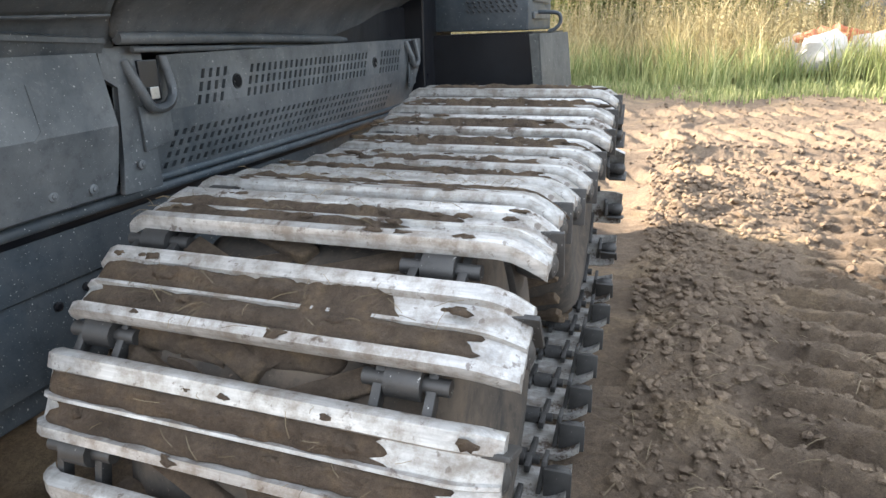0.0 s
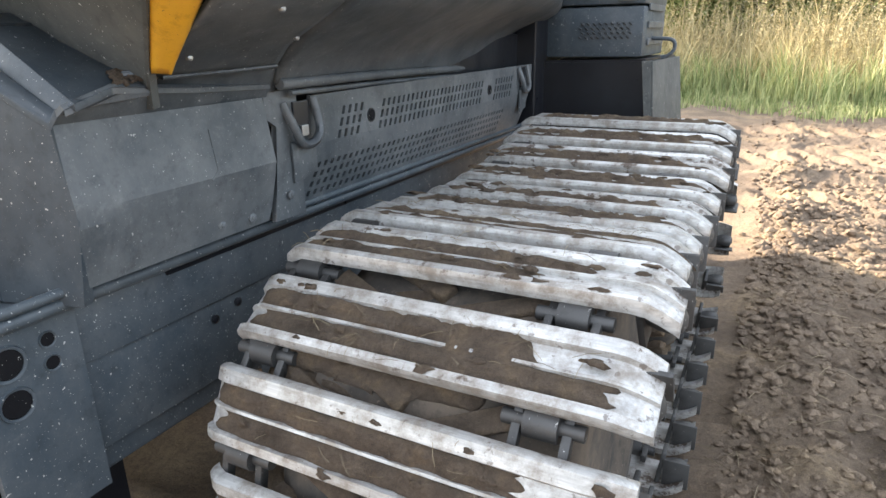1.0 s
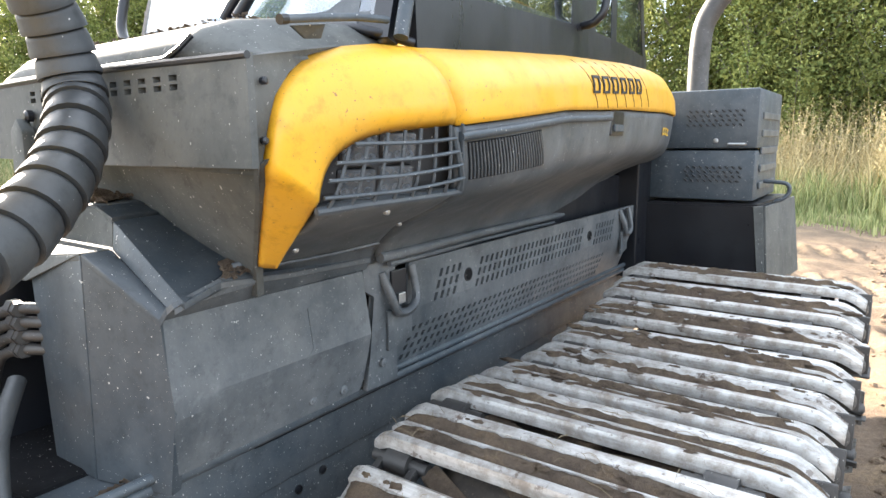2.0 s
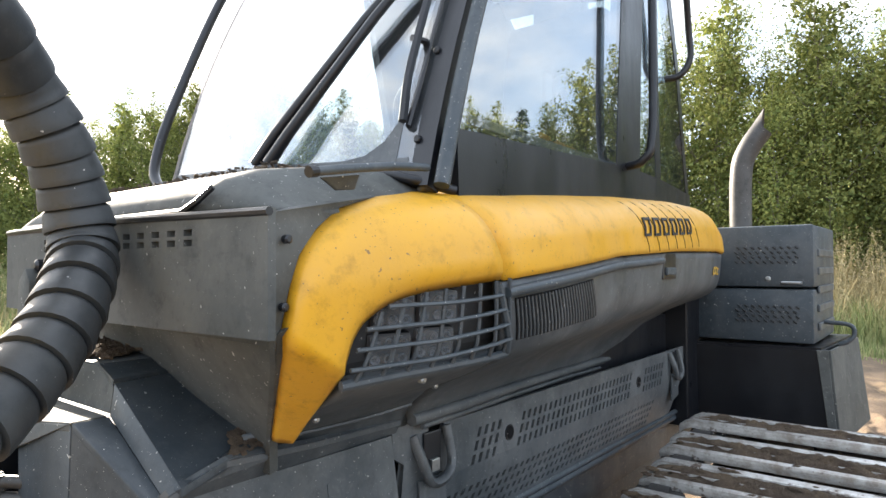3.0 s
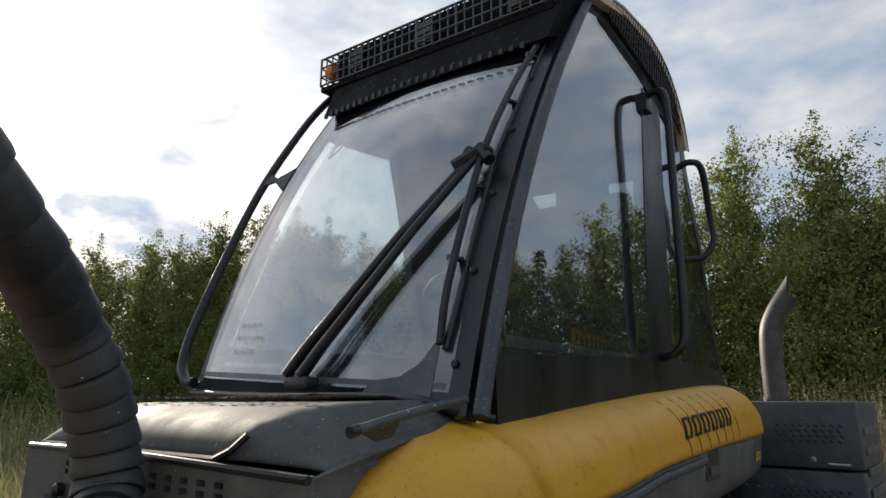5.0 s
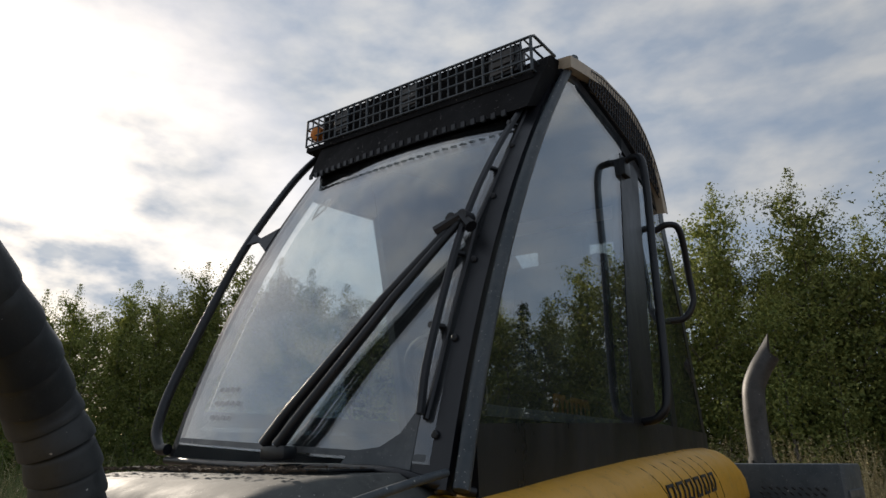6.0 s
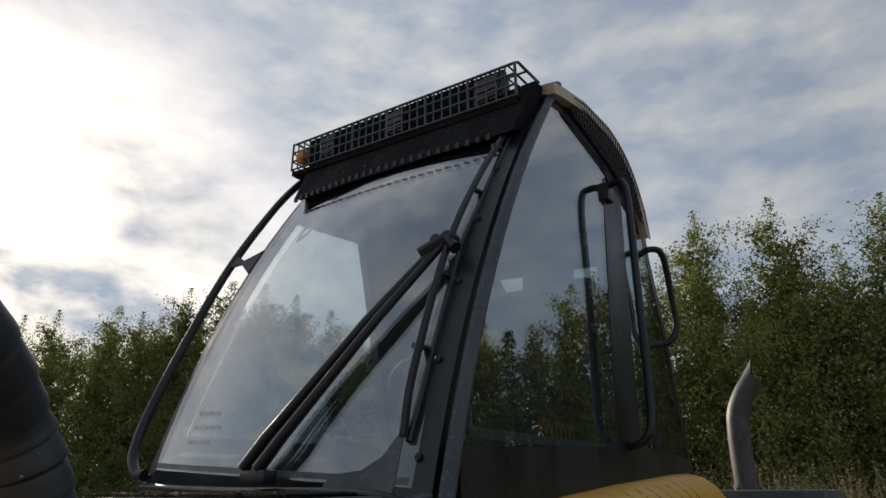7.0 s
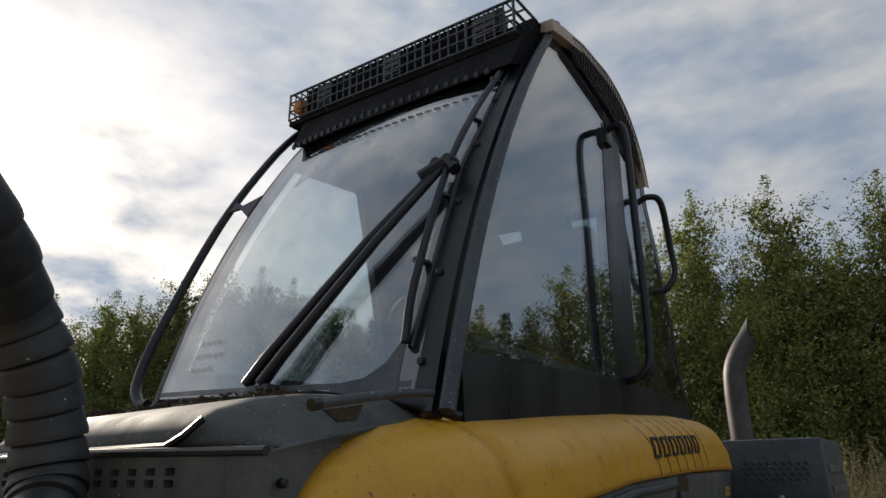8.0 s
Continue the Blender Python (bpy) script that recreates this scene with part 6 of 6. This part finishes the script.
def birch(seed, h, n_leaf, label):
    """Slender broadleaf tree: tapered trunk, rising limbs, leaves strung along twigs."""
    rng = random.Random(seed)
    t = empty("birch_tree", label, "tree", "edge of the wood")
    bm = bmesh.new()
    bend = [(rng.uniform(-0.25, 0.25), rng.uniform(-0.25, 0.25)) for _ in range(6)]
    tp = smooth_path([(bend[k][0] * (k > 0), bend[k][1] * (k > 0), h * k / 5 * 0.98) for k in range(6)], 3)
    add_tube(bm, tp, lambda u: 0.11 * h / 10 * (1 - 0.93 * u), 7)
    cs, ss = [], []
    limbs = 34
    for k in range(limbs):
        u = 0.10 + 0.87 * (k / limbs) ** 0.9
        base = tp[min(len(tp) - 1, int(u * (len(tp) - 1)))]
        a = k * 2.4 + rng.uniform(-0.4, 0.4)
        ln = h * (0.30 * (1 - u) ** 0.7 + 0.045) * rng.uniform(0.6, 1.2)
        rise = rng.uniform(0.35, 0.95)
        tip = base + Vector((math.cos(a) * ln, math.sin(a) * ln, rise * ln))
        mid = base.lerp(tip, 0.5) + Vector((0, 0, 0.06 * ln))
        add_tube(bm, [base, mid, tip], lambda q: 0.022 * h / 10 * (1 - 0.8 * q), 4, cap=False)
        m_ = int(n_leaf / limbs * (0.5 + 1.0 * (1 - u)))
        for _ in range(m_):
            q = rng.uniform(0.15, 1.08)
            c = base.lerp(mid, q * 2) if q < 0.5 else mid.lerp(tip, (q - 0.5) * 2)
            sp = 0.035 * h * (0.5 + 0.5 * (1 - u))
            cs.append(c + Vector((rng.gauss(0, sp), rng.gauss(0, sp), rng.gauss(-0.05, sp * 0.9))))
            ss.append(rng.uniform(0.036, 0.082) * (h / 11) ** 0.5 * (1.9 if q < 0.5 else 1.0))
    for _ in range(int(n_leaf * 0.04)):
        q = rng.uniform(0.86, 1.04)
        cs.append(Vector((bend[5][0], bend[5][1], h * q)) + Vector((rng.gauss(0, 0.06 + 1.6 * (1.04 - q)), rng.gauss(0, 0.06 + 1.6 * (1.04 - q)), 0)))
        ss.append(rng.uniform(0.035, 0.07))
    part("trunk", bm, M_BARK, t, smooth=60)
    v, f = leaf_cloud([c[:] for c in cs], ss, seed)
    crown = new("crown", mesh_np("crown", v, f, M_LEAF))
    crown.parent = t
    return t


def spruce(seed, h, label):
    rng = random.Random(seed)
    t = empty("spruce_tree", label, "tree", "edge of the wood")
    bm = bmesh.new()
    add_tube(bm, [(0, 0, 0), (0.03, 0.02, h * 0.5), (0, 0, h)], lambda u: 0.13 * h / 10 * (1 - 0.95 * u), 7)
    cs, ss = [], []
    z = 0.08 * h
    while z < h * 0.985:
        u = z / h
        ln = h * 0.21 * (1 - u) ** 0.85 + 0.1
        for k in range(7):
            a = rng.uniform(0, 6.3)
            l2 = ln * rng.uniform(0.7, 1.1)
            tip = Vector((math.cos(a) * l2, math.sin(a) * l2, z - 0.22 * l2 + 0.25 * l2 * u))
            add_tube(bm, [(0, 0, z), tip], lambda q: 0.016 * (1 - 0.8 * q), 3, cap=False)
            for _ in range(int(22 * l2) + 8):
                q = rng.uniform(0.1, 1.02)
                c = Vector((0, 0, z)).lerp(tip, q)
                cs.append(c + Vector((rng.gauss(0, 0.09), rng.gauss(0, 0.09), rng.gauss(-0.05, 0.07))))
                ss.append(rng.uniform(0.06, 0.12))
        z += 0.30 + 0.2 * (1 - u)
    part("trunk", bm, M_BARK, t, smooth=60)
    v, f = leaf_cloud([c[:] for c in cs], ss, seed)
    crown = new("crown", mesh_np("crown", v, f, M_NEEDLE))
    crown.parent = t
    return t


def shrub(seed, h, n):
    rng = random.Random(seed)
    t = empty("willow_shrub", "dense green willow shrub at the wood's edge", "shrub", "shrubs at the wood's edge")
    bm = bmesh.new()
    cs, ss = [], []
    for k in range(16):
        a, ln = rng.uniform(0, 6.3), h * rng.uniform(0.5, 1.0)
        o = rng.uniform(0.2, 0.75)
        tip = Vector((math.cos(a) * ln * o, math.sin(a) * ln * o, ln))
        add_tube(bm, [(0, 0, 0), tip * 0.5 + Vector((0, 0, 0.1)), tip], lambda q: 0.02 * (1 - 0.8 * q), 4, cap=False)
        for _ in range(n // 16):
            q = rng.random() ** 0.6
            cs.append(tip * q + Vector((rng.gauss(0, 0.14 * h / 2), rng.gauss(0, 0.14 * h / 2), rng.gauss(0, 0.14 * h / 2))))
            ss.append(rng.uniform(0.045, 0.1))
    part("stems", bm, M_BARK, t)
    cs = [Vector((c.x, c.y, max(c.z, 0.03))) for c in cs]
    v, f = leaf_cloud([c[:] for c in cs], ss, seed)
    crown = new("crown", mesh_np("crown", v, f, M_LEAF2))
    crown.parent = t
    return t


def polar(az, d):
    """Place at az degrees left of +y, d metres from the yard's corner."""
    return (-d * math.sin(radians(az)), d * math.cos(radians(az)))


protos = [birch(31, 11.5, 11500, "tall slender birch with yellow-green leaves"), birch(32, 10.0, 10500, "birch with a loose green crown"), birch(33, 9.0, 10500, "bushy young birch at the meadow's edge"), birch(34, 12.5, 12000, "tall birch with a ragged tip"), spruce(41, 10.5, "tall dark pointed spruce among birches"), spruce(42, 8.5, "young dark green spruce among birches")]
shrubs = [shrub(51, 2.6, 2000), shrub(52, 1.9, 1600), shrub(53, 3.4, 2600)]
rng = random.Random(77)


def plant(proto, first, az, d, s):
    x, y = polar(az, d)
    m = pose(x, y, -0.05, 0, 0, rng.uniform(0, 360)) @ Matrix.Diagonal((s, s, s * rng.uniform(0.95, 1.05), 1))
    if first:
        proto.matrix_basis = m
        return proto
    c = copy_thing(proto, m)
    c.scale = (s, s, s)
    return c


used = set()


def put_tree(i, az, d, s, store):
    plant(store[i], (id(store), i) not in used, az, d, s)
    used.add((id(store), i))


for i, az, d, h in ((3, 7.4, 26.0, 12.6), (0, 14.3, 26.5, 12.2), (3, 0.2, 27.0, 12.0), (1, 10.8, 27.5, 9.6), (3, 59.4, 40.0, 13.2), (0, 54.1, 40.5, 12.8), (0, -4.0, 26.5, 11.5), (1, 3.6, 26.5, 10.4)):
    put_tree(i, az, d, h / (11.5, 10.0, 9.0, 12.5, 10.5, 8.5)[i], protos)
# height of the wood's edge by direction, as metres at its own distance
for row, (d0, step) in enumerate(((26.0, 3.1), (29.5, 3.3))):
    az = -34.0 + row * 1.3
    while az < 112:
        d = d0 + rng.uniform(-1.2, 1.2) + interp(az, [(-30, 4), (-5, 1), (10, -1), (20, 0), (32, 14), (112, 14)])
        want = interp(az, [(-34, 10.5), (-3, 11), (0, 11.2), (4, 10), (7.5, 11.2), (11, 9.2), (14.3, 10.8), (18, 9.6), (24, 9.6), (32, 13.0), (45, 13.0), (54, 13.2), (59, 14.0), (64, 11.9), (68, 11.4), (75, 10.2), (112, 9.2)]) * rng.uniform(0.86, 1.05)
        i = rng.choice((0, 1, 2, 3, 0, 1, 3, 4, 5)) if row else rng.choice((0, 1, 2, 3, 2))
        h = (11.5, 10.0, 9.0, 12.5, 10.5, 8.5)[i]
        put_tree(i, az, d, want / h, protos)
        az += step * rng.uniform(0.75, 1.25)
for d0, step in ((39.0, 3.1), (43.5, 2.6)):
    az = 29.0
    while az < 112:
        h = interp(az, [(29, 11.5), (50, 12.0), (59, 12.6), (64, 11.0), (68, 10.8), (75, 9.6), (112, 8.6)]) * rng.uniform(0.8, 1.0)
        i = rng.choice((0, 1, 2, 3, 4, 2, 5))
        put_tree(i, az, d0 + rng.uniform(-1, 1), h / (11.5, 10.0, 9.0, 12.5, 10.5, 8.5)[i], protos)
        az += step * rng.uniform(0.8, 1.2)
for az0, az1, n, dd in ((-34, 112, 50, 25.0), (-34, 112, 26, 27.0), (29, 112, 40, 24.5)):
    for k in range(n):
        az = az0 + (az1 - az0) * (k + rng.random()) / n
        put_tree(rng.randrange(3), az, dd + rng.uniform(-1.0, 1.5) + interp(az, [(-30, 2), (0, 0), (20, 0), (32, 12), (110, 12)]), rng.uniform(0.75, 1.3) * (0.6 if az < 27 else 1.0), shrubs)


def meadow(name, n, place, height, mat, seed, wide, label):
    """Grass blades or stems, each a bent tapering strip, in one mesh."""
    r = np.random.RandomState(seed)
    xy = place(r, n)
    a = r.uniform(0, 2 * np.pi, n)
    h = height(r, n)
    w = r.uniform(0.6, 1.4, n) * wide
    h = h * (0.72 + 0.28 * np.sin(xy[:, 0] * 2.3 + 1.7 * np.sin(xy[:, 1] * 1.9)) * np.sin(xy[:, 1] * 2.9 + xy[:, 0]) + 0.12 * np.sin(xy[:, 0] * 7.1))
    lean = r.uniform(0.05, 0.6, n) * h
    la = r.uniform(0, 2 * np.pi, n)
    dx, dy = np.cos(a) * w, np.sin(a) * w
    lx, ly = np.cos(la) * lean, np.sin(la) * lean
    z0 = np.full(n, -0.05)
    v = np.stack([
        np.stack([xy[:, 0] - dx, xy[:, 1] - dy, z0], 1), np.stack([xy[:, 0] + dx, xy[:, 1] + dy, z0], 1),
        np.stack([xy[:, 0] + lx * 0.35 + dx * 0.8, xy[:, 1] + ly * 0.35 + dy * 0.8, h * 0.6], 1), np.stack([xy[:, 0] + lx * 0.35 - dx * 0.8, xy[:, 1] + ly * 0.35 - dy * 0.8, h * 0.6], 1),
        np.stack([xy[:, 0] + lx, xy[:, 1] + ly, h], 1)], 1).reshape(-1, 3)
    b = 5 * np.arange(n)
    quads = np.stack([b, b + 1, b + 2, b + 3], 1).tolist()
    tris = np.stack([b + 3, b + 2, b + 4], 1).tolist()
    me4 = bpy.data.meshes.new(name)
    me4.from_pydata(v.tolist(), [], quads + tris)
    me4.materials.append(mat)
    return tagged(new(name, me4), label, "grass", kind="stuff")


def sector(d0, d1, az0, az1):
    def f(r, n):
        az = np.radians(r.uniform(az0, az1, n))
        d = d0 + (d1 - d0) * r.uniform(0, 1, n) ** 1.3 + 0.9 * np.sin(az * 23) + r.normal(0, 0.35, n)
        return np.stack([-d * np.sin(az), d * np.cos(az)], 1)
    return f


meadow("tall_grass", 52000, sector(17.2, 25, -32, 45), lambda r, n: r.uniform(0.4, 1.45, n), M_GRASS, 1, 0.011, "tall pale green meadow grass")
meadow("short_grass", 18000, sector(14.7, 18.8, -32, 45), lambda r, n: r.uniform(0.05, 0.36, n), M_GRASS, 7, 0.012, "short green grass along the yard's edge")
meadow("tall_grass", 40000, sector(11, 36, 30, 112), lambda r, n: r.uniform(0.35, 1.05, n), M_GRASS, 2, 0.010, "tall dry green meadow grass")
meadow("tall_weeds", 9000, sector(20.0, 25, -32, 45), lambda r, n: r.uniform(1.5, 3.3, n), M_STRAW, 8, 0.013, "tall golden dry weeds before the trees")
meadow("tall_weeds", 9000, sector(22, 36, 30, 112), lambda r, n: r.uniform(1.4, 3.0, n), M_GRASS, 9, 0.014, "tall dry green weeds before the trees")
meadow("seed_stalks", 13000, sector(18.0, 25, -32, 45), lambda r, n: r.uniform(1.0, 2.1, n), M_STRAW, 3, 0.012, "pale dry seed stalks above the grass")
meadow("seed_stalks", 9000, sector(13, 36, 30, 112), lambda r, n: r.uniform(0.8, 1.5, n), M_STRAW, 4, 0.011, "pale dry seed stalks above the grass")


def plume_weeds(name, n, place, low, high, seed, label):
    """Tall willowherb stems, each with drooping side leaves and a feathery seed head."""
    r = np.random.RandomState(seed)
    xy = place(r, n)
    vs, fs, base = [], [], 0
    for k in range(n):
        x, y = xy[k]
        h = r.uniform(low, high)
        lx, ly = r.normal(0, 0.10, 2) * h
        a = r.uniform(0, 2 * math.pi)
        dx, dy = 0.006 * math.cos(a), 0.006 * math.sin(a)
        vs += [(x - dx, y - dy, -0.05), (x + dx, y + dy, -0.05), (x + lx, y + ly, h)]
        fs.append((base, base + 1, base + 2))
        base += 3
        m = 22
        t = r.uniform(0.35, 1.0, m)
        for q in t:
            b = r.uniform(0, 2 * math.pi)
            ln = r.uniform(0.05, 0.13) * (1.0 if q < 0.7 else 0.7)
            cx, cy, cz = x + lx * q, y + ly * q, h * q
            ox, oy = math.cos(b) * ln, math.sin(b) * ln
            vs += [(cx - oy * 0.13, cy + ox * 0.13, cz), (cx + oy * 0.13, cy - ox * 0.13, cz + 0.012), (cx + ox, cy + oy, cz + ln * r.uniform(-0.2, 0.9))]
            fs.append((base, base + 1, base + 2))
            base += 3
    me5 = bpy.data.meshes.new(name)
    me5.from_pydata(vs, [], fs)
    me5.materials.append(M_STRAW)
    return tagged(new(name, me5), label, "weeds", kind="stuff")


plume_weeds("willowherb", 1900, sector(18.2, 23.5, -32, 32), 1.5, 2.9, 61, "golden-brown seeding willowherb before the trees")
plume_weeds("willowherb", 1500, sector(22, 34, 32, 112), 1.2, 2.3, 62, "golden-brown seeding willowherb in the far meadow")


def ground_straw():
    """Short dead stalks and roots lying on the churned earth."""
    rng = random.Random(19)
    bm = bmesh.new()
    for _ in range(900):
        x, y = rng.uniform(0.0, 2.2), rng.uniform(1.6, 7.0)
        a, ln = rng.uniform(0, 6.3), rng.uniform(0.03, 0.14)
        z = ground_height(x, y) + 0.006
        d = Vector((math.cos(a), math.sin(a), rng.uniform(-0.1, 0.25))) * ln
        p = Vector((x, y, z))
        add_tube(bm, [p, p + d * 0.5 + Vector((0, 0, 0.008)), p + d], 0.0014, 3, cap=False)
    return tagged(part("ground_straw", bm, M_TWIG), "dead grass stalks lying on the churned earth", "straw", kind="stuff")


ground_straw()

# heap of sacking, drain pipes and stones in the grass
heap = empty("rubble_sacks", "crumpled white sacks heaped in the grass", "sacks")
rng = random.Random(6)
for k in range(9):
    bm = bmesh.new()
    bmesh.ops.create_icosphere(bm, subdivisions=3, radius=1)
    o = Vector((k * 5.3, 0, 0))
    c = Vector((3.1 + 0.75 * k * 0.8 + rng.uniform(-0.2, 0.2), 18.9 + rng.uniform(-0.4, 0.4), 0.55 + 0.2 * rng.random()))
    for v in bm.verts:
        q = v.co * (1 + 0.35 * noise.noise(v.co * 1.3 + o) + 0.18 * noise.noise(v.co * 3.7 + o))
        v.co = c + Vector((q.x * 0.62, q.y * 0.45, q.z * 0.48))
    part("sack", bm, M_TARP, heap, smooth=30)
for k in range(11):
    a = Vector((3.2 + 0.6 * k + rng.uniform(-0.3, 0.3), 19.0 + rng.uniform(-0.2, 0.5), 1.02 + 0.14 * rng.random()))
    d = Vector((rng.uniform(-0.9, 0.9), rng.uniform(-0.4, 0.4), rng.uniform(-0.12, 0.12)))
    bm = bmesh.new()
    add_tube(bm, [a - d, a - d * 0.82], 0.14, 14)
    add_tube(bm, [a - d * 0.82, a + d], 0.115, 14)
    tagged(part("drain_pipe", bm, M_TERRA, None, smooth=50), "orange plastic drain pipe on the white sacks", "pipe", "drain pipes on the sacks")
for k in range(60):
    bm = bmesh.new()
    bmesh.ops.create_icosphere(bm, subdivisions=2, radius=1)
    o = Vector((k * 3.3, 9, 0))
    s = rng.uniform(0.2, 0.5)
    c = Vector((5.6 + 6.0 * rng.random(), 22.3 + rng.uniform(-0.8, 0.8), 0.3 + 1.6 * rng.random() ** 1.2))
    for v in bm.verts:
        v.co = c + s * v.co * (1 + 0.9 * noise.noise(v.co * 1.4 + o))
    tagged(part("boulder", bm, M_STONE, None), "rough grey boulder in a stone pile", "stone", "stone pile behind the meadow")
